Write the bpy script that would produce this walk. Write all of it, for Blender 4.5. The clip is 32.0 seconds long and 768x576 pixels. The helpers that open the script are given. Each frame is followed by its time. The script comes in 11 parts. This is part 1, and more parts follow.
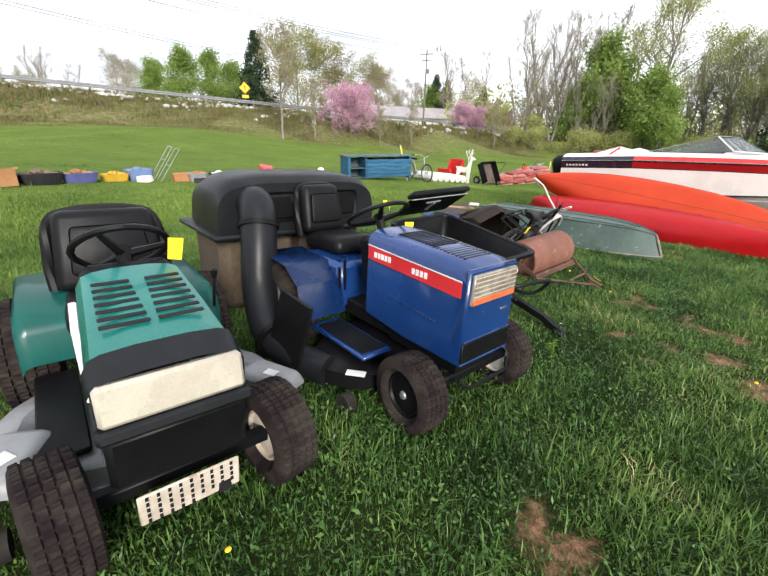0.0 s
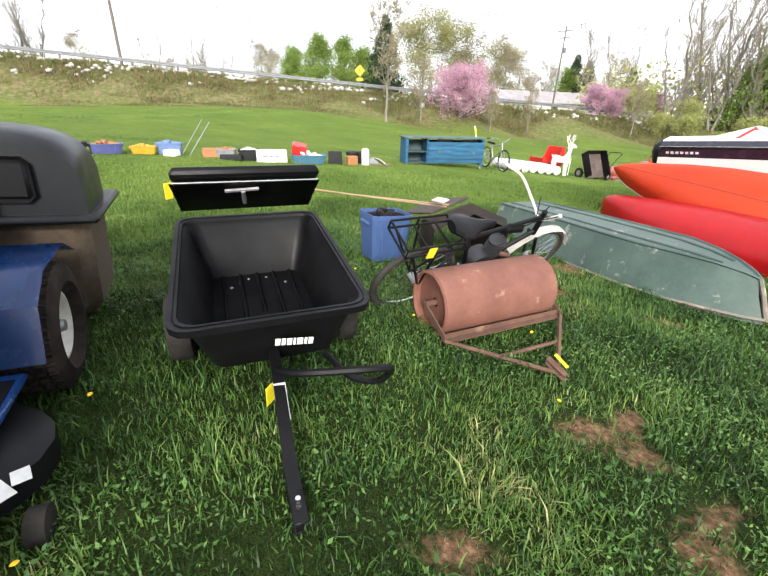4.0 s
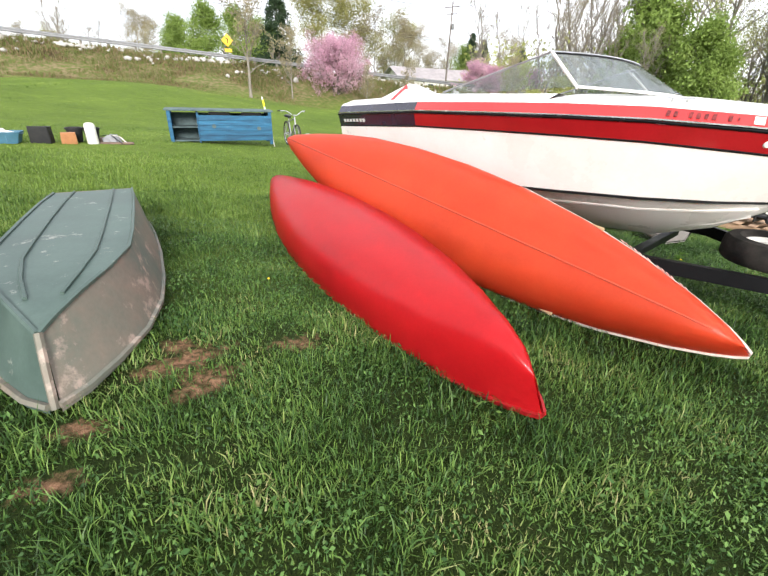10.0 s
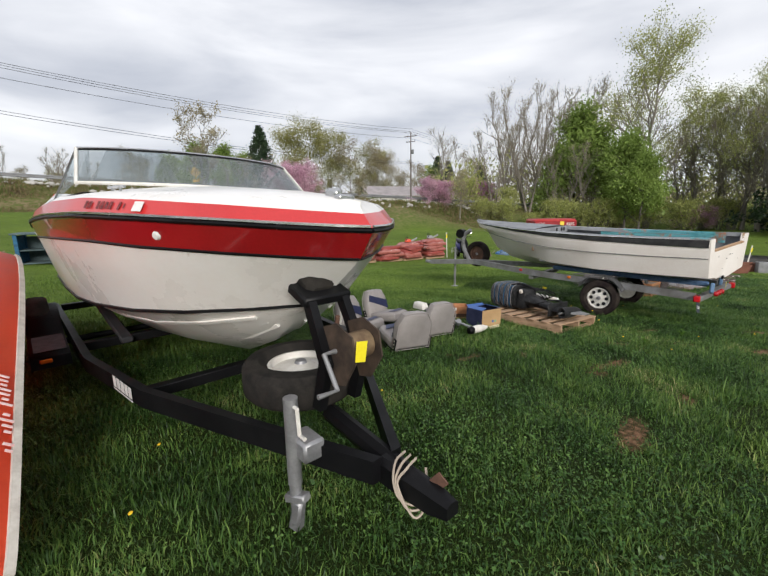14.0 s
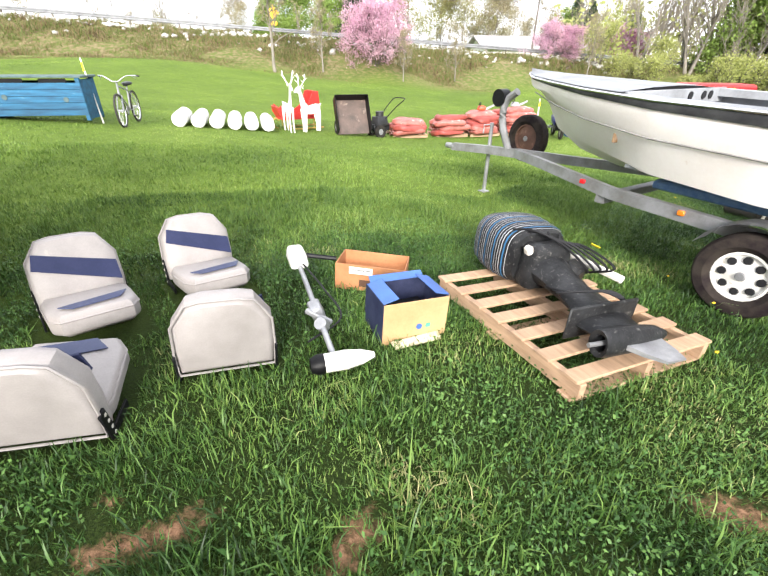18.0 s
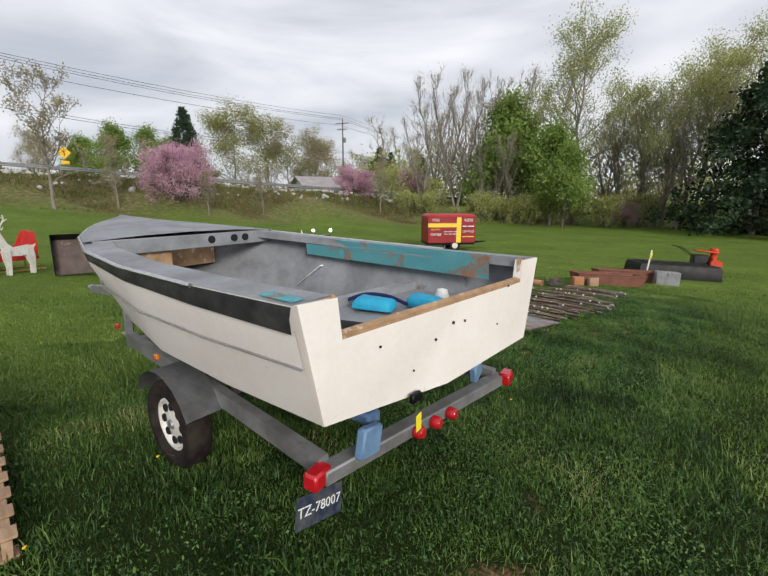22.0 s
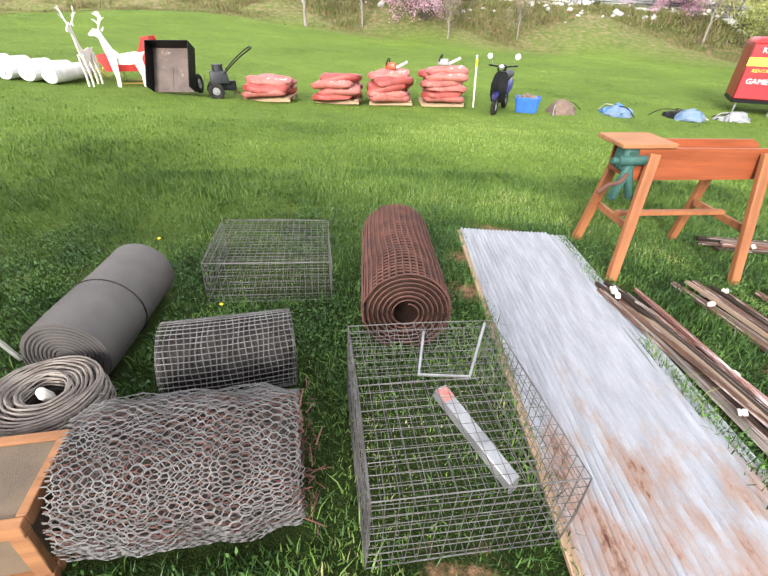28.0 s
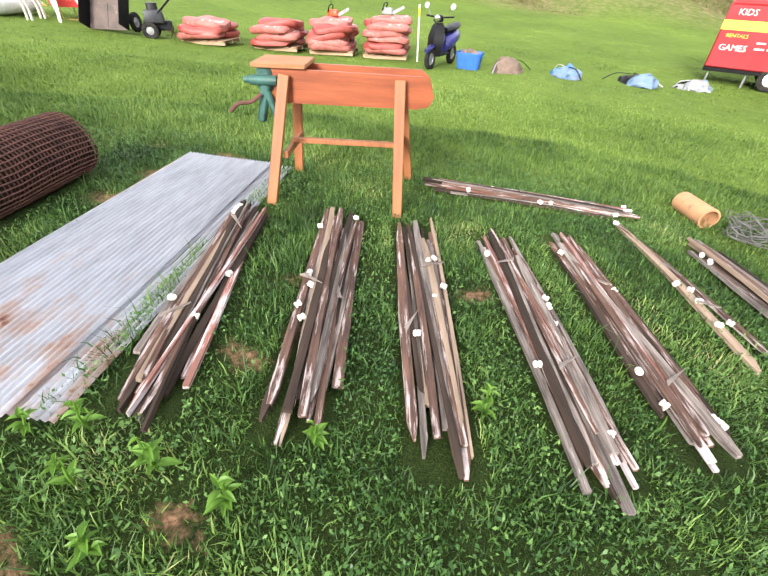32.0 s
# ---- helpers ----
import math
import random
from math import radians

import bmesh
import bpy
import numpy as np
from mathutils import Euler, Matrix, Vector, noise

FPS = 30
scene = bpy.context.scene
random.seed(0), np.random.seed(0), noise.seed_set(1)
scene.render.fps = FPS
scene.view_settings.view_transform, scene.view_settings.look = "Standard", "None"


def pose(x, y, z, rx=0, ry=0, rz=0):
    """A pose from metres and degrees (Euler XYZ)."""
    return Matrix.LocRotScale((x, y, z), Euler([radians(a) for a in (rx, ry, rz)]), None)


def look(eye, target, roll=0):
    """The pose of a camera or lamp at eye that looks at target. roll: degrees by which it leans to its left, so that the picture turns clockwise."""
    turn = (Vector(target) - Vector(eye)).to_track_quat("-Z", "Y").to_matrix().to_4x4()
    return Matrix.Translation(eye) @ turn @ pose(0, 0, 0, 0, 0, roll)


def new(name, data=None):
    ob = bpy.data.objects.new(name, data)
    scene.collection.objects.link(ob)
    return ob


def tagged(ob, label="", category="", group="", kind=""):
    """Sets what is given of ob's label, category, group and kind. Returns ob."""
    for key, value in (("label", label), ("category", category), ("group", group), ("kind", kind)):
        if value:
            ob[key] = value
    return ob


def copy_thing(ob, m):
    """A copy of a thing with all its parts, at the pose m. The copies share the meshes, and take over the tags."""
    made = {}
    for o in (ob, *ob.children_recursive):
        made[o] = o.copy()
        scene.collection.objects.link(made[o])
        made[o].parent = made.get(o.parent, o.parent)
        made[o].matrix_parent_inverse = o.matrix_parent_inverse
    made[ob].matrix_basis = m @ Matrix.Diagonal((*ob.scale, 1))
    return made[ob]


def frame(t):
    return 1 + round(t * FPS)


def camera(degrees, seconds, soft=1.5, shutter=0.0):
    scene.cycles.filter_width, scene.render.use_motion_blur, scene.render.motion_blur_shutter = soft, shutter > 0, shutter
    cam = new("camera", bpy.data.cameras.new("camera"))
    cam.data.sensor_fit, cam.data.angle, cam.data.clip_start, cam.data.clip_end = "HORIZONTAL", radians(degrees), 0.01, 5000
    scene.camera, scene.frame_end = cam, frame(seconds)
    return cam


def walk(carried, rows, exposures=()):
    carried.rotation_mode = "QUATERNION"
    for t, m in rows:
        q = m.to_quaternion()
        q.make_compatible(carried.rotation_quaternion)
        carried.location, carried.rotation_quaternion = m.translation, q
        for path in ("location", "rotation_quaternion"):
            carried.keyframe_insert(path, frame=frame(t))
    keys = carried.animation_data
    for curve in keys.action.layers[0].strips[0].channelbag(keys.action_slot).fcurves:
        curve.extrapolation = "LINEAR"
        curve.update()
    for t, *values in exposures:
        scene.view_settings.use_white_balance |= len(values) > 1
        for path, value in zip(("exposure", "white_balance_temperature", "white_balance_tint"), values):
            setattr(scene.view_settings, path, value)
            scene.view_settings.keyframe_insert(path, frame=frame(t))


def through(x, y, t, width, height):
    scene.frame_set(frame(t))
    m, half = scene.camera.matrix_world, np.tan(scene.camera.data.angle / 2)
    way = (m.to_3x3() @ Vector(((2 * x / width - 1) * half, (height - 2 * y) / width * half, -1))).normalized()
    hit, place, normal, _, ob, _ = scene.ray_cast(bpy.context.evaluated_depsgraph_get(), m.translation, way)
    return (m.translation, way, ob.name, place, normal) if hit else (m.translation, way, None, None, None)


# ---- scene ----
cam = camera(86.7, 32.0)
PATH = [
    (0, (0.253, -0.355, 1.22), (0.205, 1.499, 0.471), 1.5),
    (0.5, (0.514, -0.136, 1.185), (0.447, 1.715, 0.43), 0.4),
    (1, (0.77, 0.077, 1.181), (0.633, 1.913, 0.399), -1.1),
    (1.5, (1.088, 0.385, 1.19), (0.96, 2.236, 0.445), -0.7),
    (2, (1.361, 0.619, 1.162), (1.253, 2.473, 0.42), 0.7),
    (2.5, (1.555, 0.928, 1.075), (1.42, 2.769, 0.304), 1.2),
    (3, (1.669, 1.164, 1.05), (1.462, 2.986, 0.251), 1.5),
    (3.5, (1.833, 1.38, 1.018), (1.46, 3.171, 0.209), 1.6),
    (5.5, (2.479, 2.419, 0.942), (1.557, 3.994, 0.121), 2.0),
    (6, (2.713, 2.657, 0.939), (1.796, 4.238, 0.128), 1.1),
    (6.5, (2.934, 2.777, 0.909), (1.979, 4.327, 0.081), 1.2),
    (7, (3.138, 2.928, 0.878), (2.112, 4.401, -0.004), -0.2),
    (7.5, (3.317, 3.078, 0.887), (2.197, 4.442, -0.055), -0.7),
    (8, (3.678, 3.249, 0.907), (2.552, 4.604, -0.04), -0.2),
    (8.5, (4.045, 3.446, 0.895), (3.073, 4.936, -0.018), 0.0),
    (9, (4.339, 3.627, 0.872), (3.565, 5.234, -0.034), 0.8),
    (9.5, (4.797, 3.773, 0.856), (4.312, 5.488, -0.051), 2.8),
    (9.9, (5.155, 3.866, 0.851), (4.91, 5.64, -0.041), 3.2),
    (10, (5.243, 3.901, 0.852), (5.029, 5.683, -0.031), 2.4),
    (10.5, (5.634, 4.032, 0.856), (5.546, 5.849, 0.026), 1.0),
    (11, (6.093, 4.083, 0.925), (6.1, 5.956, 0.223), 1.3),
    (11.5, (6.487, 4.106, 0.925), (6.555, 6.038, 0.414), 0.5),
    (12, (6.902, 4.15, 0.9), (6.97, 6.11, 0.508), 0.7),
    (12.5, (7.332, 4.245, 0.876), (7.324, 6.216, 0.536), -0.1),
    (13, (7.703, 4.512, 0.832), (7.62, 6.482, 0.5), -0.6),
    (13.5, (8.091, 4.742, 0.801), (7.948, 6.705, 0.446), -1.0),
    (14, (8.388, 5.079, 0.751), (8.173, 7.027, 0.35), -0.8),
    (14.5, (8.661, 5.497, 0.677), (8.342, 7.412, 0.198), -1.6),
    (16.5, (9.296, 7.336, 0.487), (8.72, 9.053, -0.36), -1.3),
    (17, (9.423, 7.786, 0.468), (8.768, 9.459, -0.41), -0.8),
    (17.5, (9.556, 8.24, 0.467), (8.879, 9.875, -0.464), -0.6),
    (18, (9.733, 8.644, 0.481), (9.114, 10.279, -0.492), 0.4),
    (18.5, (9.981, 8.897, 0.45), (9.441, 10.531, -0.569), 1.0),
    (19, (10.241, 9.134, 0.453), (9.772, 10.768, -0.6), 2.6),
    (19.5, (10.489, 9.282, 0.475), (10.084, 11.009, -0.448), 2.6),
    (20, (10.916, 9.207, 0.602), (10.65, 11.058, -0.108), 1.4),
    (20.5, (11.294, 9.193, 0.604), (11.29, 11.108, 0.029), 1.6),
    (21, (11.585, 9.226, 0.617), (11.671, 11.16, 0.114), 1.8),
    (21.5, (11.989, 9.281, 0.615), (12.013, 11.233, 0.18), -0.1),
    (22, (12.403, 9.447, 0.626), (12.404, 11.399, 0.19), 0.2),
    (22.5, (12.843, 9.78, 0.612), (12.805, 11.74, 0.217), 0.6),
    (23, (13.254, 10.172, 0.54), (13.154, 12.129, 0.139), -0.2),
    (23.5, (13.599, 10.669, 0.413), (13.501, 12.614, -0.042), -0.7),
    (24, (13.839, 11.112, 0.333), (13.752, 13.037, -0.202), -0.1),
    (24.5, (13.955, 11.615, 0.255), (13.801, 13.504, -0.385), -1.3),
    (25, (13.932, 12.148, 0.182), (13.665, 13.961, -0.62), -0.4),
    (25.1, (13.925, 12.254, 0.177), (13.615, 14.05, -0.646), -0.4),
    (25.5, (13.93, 12.63, 0.135), (13.457, 14.352, -0.766), 0.1),
    (27.5, (14.182, 14.308, 0.102), (13.182, 15.658, -0.983), 1.5),
    (28, (14.445, 14.529, 0.056), (13.433, 15.862, -1.04), 0.5),
    (28.5, (14.706, 14.727, 0.046), (13.696, 16.039, -1.075), 0.6),
    (29, (14.994, 14.962, 0.016), (14.009, 16.281, -1.12), 1.7),
    (29.5, (15.356, 15.062, -0.014), (14.389, 16.383, -1.164), 2.1),
    (30, (15.603, 15.16, -0.015), (14.613, 16.438, -1.193), 2.1),
    (30.5, (15.865, 15.335, -0.072), (14.805, 16.55, -1.255), 2.2),
    (31, (16.158, 15.529, -0.085), (15.082, 16.708, -1.29), 1.9),
    (31.5, (16.448, 15.719, -0.078), (15.391, 16.885, -1.313), 2.2),
    (32, (16.706, 15.995, -0.11), (15.644, 17.174, -1.327), 2.5),
]
LIGHT = [(0, 0.38), (1.5, 0.58), (3, 0.72), (6, 0.75), (7, 1.0), (8, 1.15), (8.5, 0.95), (9, 0.7), (10, 0.65), (10.7, 0.3), (11.4, -0.2), (12, -0.47), (13, -0.47), (14, -0.4), (14.6, -0.2), (16.4, 1.25), (18, 1.2), (19, 1.08), (19.7, 0.6), (20.5, -0.1), (21.5, -0.45), (23.5, -0.5), (24.3, 0.1), (25, 0.9), (27.5, 1.05), (32, 1.2)]
walk(cam, [(t, look(eye, target, roll)) for t, eye, target, roll in PATH], LIGHT)

# ---------------------------------------------------------------- sky and sun
SUN_EL, SUN_AZ = radians(23), radians(160)
world = bpy.data.worlds.new("overcast_sky")
scene.world = world
world.use_nodes = True
wn, wl = world.node_tree.nodes, world.node_tree.links
wn.clear()
w_out = wn.new("ShaderNodeOutputWorld")
w_bg = wn.new("ShaderNodeBackground")
w_sky = wn.new("ShaderNodeTexSky")
w_sky.sky_type, w_sky.sun_disc = "NISHITA", False
w_sky.sun_elevation, w_sky.sun_rotation = SUN_EL, SUN_AZ
w_co = wn.new("ShaderNodeTexCoord")
w_map = wn.new("ShaderNodeMapping")
w_map.inputs["Scale"].default_value = (1.0, 1.6, 5.5)
w_map.inputs["Rotation"].default_value = (0, 0, 0.5)
w_n = wn.new("ShaderNodeTexNoise")
w_n.inputs["Scale"].default_value, w_n.inputs["Detail"].default_value = 1.5, 7
w_n.inputs["Roughness"].default_value, w_n.inputs["Distortion"].default_value = 0.5, 0.35
w_r = wn.new("ShaderNodeValToRGB")
w_r.color_ramp.elements[0].position, w_r.color_ramp.elements[0].color = 0.33, (5.6, 5.9, 6.7, 1)
w_r.color_ramp.elements[1].position, w_r.color_ramp.elements[1].color = 0.66, (10.5, 10.6, 11.0, 1)
w_mix = wn.new("ShaderNodeMix")
w_mix.data_type = "RGBA"
w_mix.inputs["Factor"].default_value = 0.93
wl.new(w_co.outputs["Generated"], w_map.inputs["Vector"])
wl.new(w_map.outputs["Vector"], w_n.inputs["Vector"])
wl.new(w_n.outputs["Fac"], w_r.inputs["Fac"])
wl.new(w_sky.outputs["Color"], w_mix.inputs["A"])
wl.new(w_r.outputs["Color"], w_mix.inputs["B"])
wl.new(w_mix.outputs["Result"], w_bg.inputs["Color"])
w_bg.inputs["Strength"].default_value = 0.135
wl.new(w_bg.outputs["Background"], w_out.inputs["Surface"])

sun_data = bpy.data.lights.new("sun", "SUN")
sun_data.energy, sun_data.angle, sun_data.color = 3.7, radians(18), (1.0, 0.955, 0.89)
sun = new("sun", sun_data)
sun.matrix_world = look((6, -8, 30), (6 - 9 * math.sin(SUN_AZ), -8 - 9 * math.cos(SUN_AZ), 30 - 9 * math.tan(SUN_EL)))

# ---------------------------------------------------------------- materials
MATS = {}


def rgb(c):
    return (*c, 1) if len(c) == 3 else c


def mat(name, c, c2=None, rough=0.6, metal=0.0, scale=6.0, fine=90.0, bump=0.15, wear=None, coat=0.0,
        stretch=(1, 1, 1), per=0.0, rvar=0.15, spec=None):
    """A painted, plastic, wooden or metal surface: two colours mixed by a coarse noise, fine relief, worn patches (colour, amount, scale)."""
    if name in MATS:
        return MATS[name]
    m = bpy.data.materials.new(name)
    m.use_nodes = True
    n, l = m.node_tree.nodes, m.node_tree.links
    bsdf = n["Principled BSDF"]
    co = n.new("ShaderNodeTexCoord")
    mp = n.new("ShaderNodeMapping")
    mp.inputs["Scale"].default_value = stretch
    l.new(co.outputs["Object"], mp.inputs["Vector"])
    big, small = n.new("ShaderNodeTexNoise"), n.new("ShaderNodeTexNoise")
    for t, s, d in ((big, scale, 6), (small, fine, 4)):
        t.inputs["Scale"].default_value, t.inputs["Detail"].default_value = s, d
        t.inputs["Roughness"].default_value = 0.62
        l.new(mp.outputs["Vector"], t.inputs["Vector"])
    c2 = c2 or tuple(v * 0.72 for v in c)
    ramp = n.new("ShaderNodeValToRGB")
    ramp.color_ramp.elements[0].position, ramp.color_ramp.elements[0].color = 0.36, rgb(c2)
    ramp.color_ramp.elements[1].position, ramp.color_ramp.elements[1].color = 0.62, rgb(c)
    l.new(big.outputs["Fac"], ramp.inputs["Fac"])
    col = ramp.outputs["Color"]
    grain = n.new("ShaderNodeMix")
    grain.data_type, grain.blend_type = "RGBA", "OVERLAY"
    grain.inputs["Factor"].default_value = 0.16
    l.new(col, grain.inputs["A"])
    l.new(small.outputs["Fac"], grain.inputs["B"])
    col = grain.outputs["Result"]
    if wear:
        wc, amount, ws = wear
        wn_ = n.new("ShaderNodeTexNoise")
        wn_.inputs["Scale"].default_value, wn_.inputs["Detail"].default_value = ws, 8
        wn_.inputs["Roughness"].default_value = 0.7
        l.new(mp.outputs["Vector"], wn_.inputs["Vector"])
        wr = n.new("ShaderNodeMapRange")
        wr.inputs["From Min"].default_value = 0.72 - amount
        wr.inputs["From Max"].default_value = 0.80 - amount
        l.new(wn_.outputs["Fac"], wr.inputs["Value"])
        wm = n.new("ShaderNodeMix")
        wm.data_type = "RGBA"
        wm.inputs["B"].default_value = rgb(wc)
        l.new(wr.outputs["Result"], wm.inputs["Factor"])
        l.new(col, wm.inputs["A"])
        col = wm.outputs["Result"]
    if per:
        oi = n.new("ShaderNodeObjectInfo")
        hs = n.new("ShaderNodeHueSaturation")
        pr = n.new("ShaderNodeMapRange")
        pr.inputs["To Min"].default_value, pr.inputs["To Max"].default_value = 1 - per, 1 + per
        l.new(oi.outputs["Random"], pr.inputs["Value"])
        l.new(pr.outputs["Result"], hs.inputs["Value"])
        l.new(col, hs.inputs["Color"])
        col = hs.outputs["Color"]
    l.new(col, bsdf.inputs["Base Color"])
    rr = n.new("ShaderNodeMapRange")
    rr.inputs["To Min"].default_value, rr.inputs["To Max"].default_value = max(0.03, rough - rvar), min(1, rough + rvar)
    l.new(big.outputs["Fac"], rr.inputs["Value"])
    l.new(rr.outputs["Result"], bsdf.inputs["Roughness"])
    bsdf.inputs["Metallic"].default_value = metal
    bsdf.inputs["Coat Weight"].default_value = coat
    bsdf.inputs["Specular IOR Level"].default_value = spec if spec is not None else (0.14 if max(c) < 0.1 and not coat else 0.4)
    if bump:
        b = n.new("ShaderNodeBump")
        b.inputs["Strength"].default_value, b.inputs["Distance"].default_value = bump, 0.004
        l.new(small.outputs["Fac"], b.inputs["Height"])
        l.new(b.outputs["Normal"], bsdf.inputs["Normal"])
    MATS[name] = m
    return m


def leafy(name, stops, rough=0.55, through=0.35, scale=0.6):
    """Leaves and blades: the colour runs over the stops from piece to piece, and some light passes through."""
    if name in MATS:
        return MATS[name]
    m = bpy.data.materials.new(name)
    m.use_nodes = True
    n, l = m.node_tree.nodes, m.node_tree.links
    bsdf, out = n["Principled BSDF"], n["Material Output"]
    geo_, co, no = n.new("ShaderNodeNewGeometry"), n.new("ShaderNodeTexCoord"), n.new("ShaderNodeTexNoise")
    no.inputs["Scale"].default_value, no.inputs["Detail"].default_value = scale, 5
    l.new(co.outputs["Object"], no.inputs["Vector"])
    mixv = n.new("ShaderNodeMath")
    mixv.operation = "MULTIPLY_ADD"
    mixv.inputs[1].default_value = 0.55
    sub = n.new("ShaderNodeMath")
    sub.operation = "MULTIPLY_ADD"
    sub.inputs[1].default_value, sub.inputs[2].default_value = 1.5, -0.53
    l.new(no.outputs["Fac"], sub.inputs[0])
    l.new(geo_.outputs["Random Per Island"], mixv.inputs[0])
    l.new(sub.outputs[0], mixv.inputs[2])
    ramp = n.new("ShaderNodeValToRGB")
    while len(ramp.color_ramp.elements) < len(stops):
        ramp.color_ramp.elements.new(0.5)
    for e, (p, c) in zip(ramp.color_ramp.elements, stops):
        e.position, e.color = p, rgb(c)
    l.new(mixv.outputs[0], ramp.inputs["Fac"])
    l.new(ramp.outputs["Color"], bsdf.inputs["Base Color"])
    bsdf.inputs["Roughness"].default_value = rough
    bsdf.inputs["Specular IOR Level"].default_value = 0.25
    tr, mx = n.new("ShaderNodeBsdfTranslucent"), n.new("ShaderNodeMixShader")
    l.new(ramp.outputs["Color"], tr.inputs["Color"])
    mx.inputs["Fac"].default_value = through
    l.new(bsdf.outputs["BSDF"], mx.inputs[1])
    l.new(tr.outputs["BSDF"], mx.inputs[2])
    l.new(mx.outputs["Shader"], out.inputs["Surface"])
    MATS[name] = m
    return m


def glass(name, tint=(0.85, 0.9, 0.92), rough=0.03, clear=0.7):
    if name in MATS:
        return MATS[name]
    m = bpy.data.materials.new(name)
    m.use_nodes = True
    n, l = m.node_tree.nodes, m.node_tree.links
    bsdf, out = n["Principled BSDF"], n["Material Output"]
    bsdf.inputs["Base Color"].default_value = (*[v * 0.35 for v in tint], 1)
    bsdf.inputs["Roughness"].default_value = rough
    tr, mx = n.new("ShaderNodeBsdfTransparent"), n.new("ShaderNodeMixShader")
    tr.inputs["Color"].default_value = rgb(tint)
    mx.inputs["Fac"].default_value = clear
    l.new(bsdf.outputs["BSDF"], mx.inputs[1])
    l.new(tr.outputs["BSDF"], mx.inputs[2])
    l.new(mx.outputs["Shader"], out.inputs["Surface"])
    MATS[name] = m
    return m


# ---------------------------------------------------------------- mesh helpers
V = Vector


def bmn():
    return bmesh.new()


def rot(rx=0, ry=0, rz=0, at=(0, 0, 0)):
    return pose(*at, rx, ry, rz)


def box(bm, sx, sy, sz, m=None, bevel=0.0, taper=(1, 1), seg=1):
    """A block of that size round its middle, its top scaled by taper, its edges rounded."""
    r = bmesh.ops.create_cube(bm, size=1)
    vs = r["verts"]
    for v in vs:
        k = taper if v.co.z > 0 else (1, 1)
        v.co = V((v.co.x * sx * k[0], v.co.y * sy * k[1], v.co.z * sz))
    if bevel:
        es = {e for v in vs for e in v.link_edges}
        g = bmesh.ops.bevel(bm, geom=list(es), offset=bevel, segments=seg, affect="EDGES", profile=0.5)
        vs = list({v for v in vs if v.is_valid} | set(g["verts"]))
    if m is not None:
        bmesh.ops.transform(bm, matrix=m, verts=vs)
    return vs


def loft(bm, rings, closed=True, caps=True):
    """A skin over rings of as many points each."""
    rows = [[bm.verts.new(p) for p in ring] for ring in rings]
    k = len(rows[0])
    for a, b in zip(rows, rows[1:]):
        for i in range(k if closed else k - 1):
            j = (i + 1) % k
            try:
                bm.faces.new((a[i], a[j], b[j], b[i]))
            except ValueError:
                pass
    if caps and closed:
        bm.faces.new(rows[0][::-1])
        bm.faces.new(rows[-1])
    return [v for r in rows for v in r]


def revolve(bm, prof, seg=24, m=None, caps=False):
    """(radius, height) pairs turned round z."""
    m = m or Matrix()
    rings = [[m @ V((r * math.cos(2 * math.pi * i / seg), r * math.sin(2 * math.pi * i / seg), z)) for i in range(seg)] for r, z in prof]
    return loft(bm, rings, True, caps)


def cyl(bm, r, h, m=None, seg=16, r2=None):
    """An upright solid cylinder round its middle."""
    return revolve(bm, [(r, -h / 2), (r if r2 is None else r2, h / 2)], seg, m, True)


def tube(bm, pts, r, seg=6, closed=False, caps=True):
    """A round bar along points; r may be one radius or one for each."""
    pts = [V(p) for p in pts]
    n = len(pts)
    rs = r if isinstance(r, (list, tuple)) else [r] * n
    rings, up = [], V((0, 0, 1))
    for i, p in enumerate(pts):
        a = pts[i - 1] if (i or closed) else p
        b = pts[(i + 1) % n] if (i < n - 1 or closed) else p
        d = (b - a).normalized() if (b - a).length > 1e-9 else V((0, 0, 1))
        s = d.cross(up)
        if s.length < 0.05:
            s = d.cross(V((0.31, 0.95, 0)))
        s.normalize()
        t = s.cross(d)
        rings.append([p + (s * math.cos(2 * math.pi * k / seg) + t * math.sin(2 * math.pi * k / seg)) * rs[i] for k in range(seg)])
    if closed:
        rings.append(rings[0])
        return loft(bm, rings, True, False)
    return loft(bm, rings, True, caps)


def curve_pts(pts, n=6):
    """Catmull-Rom points through pts."""
    pts = [V(p) for p in pts]
    q = [pts[0] * 2 - pts[1], *pts, pts[-1] * 2 - pts[-2]]
    out = []
    for i in range(1, len(q) - 2):
        for k in range(n):
            t = k / n
            a, b, c, d = q[i - 1], q[i], q[i + 1], q[i + 2]
            out.append(0.5 * ((2 * b) + (c - a) * t + (2 * a - 5 * b + 4 * c - d) * t * t + (3 * b - a - 3 * c + d) * t ** 3))
    out.append(pts[-1])
    return out


def jitter(bm, amount, scale=6.0, seed=0):
    for v in bm.verts:
        v.co += V(noise.noise_vector(v.co * scale + V((seed, seed * 2, 0)))) * amount


def link(name, bm, material, smooth=40):
    me = bpy.data.meshes.new(name)
    bmesh.ops.recalc_face_normals(bm, faces=bm.faces)
    bm.to_mesh(me)
    bm.free()
    if smooth:
        me.polygons.foreach_set("use_smooth", [True] * len(me.polygons))
        me.set_sharp_from_angle(angle=radians(smooth))
    me.materials.append(material)
    return me


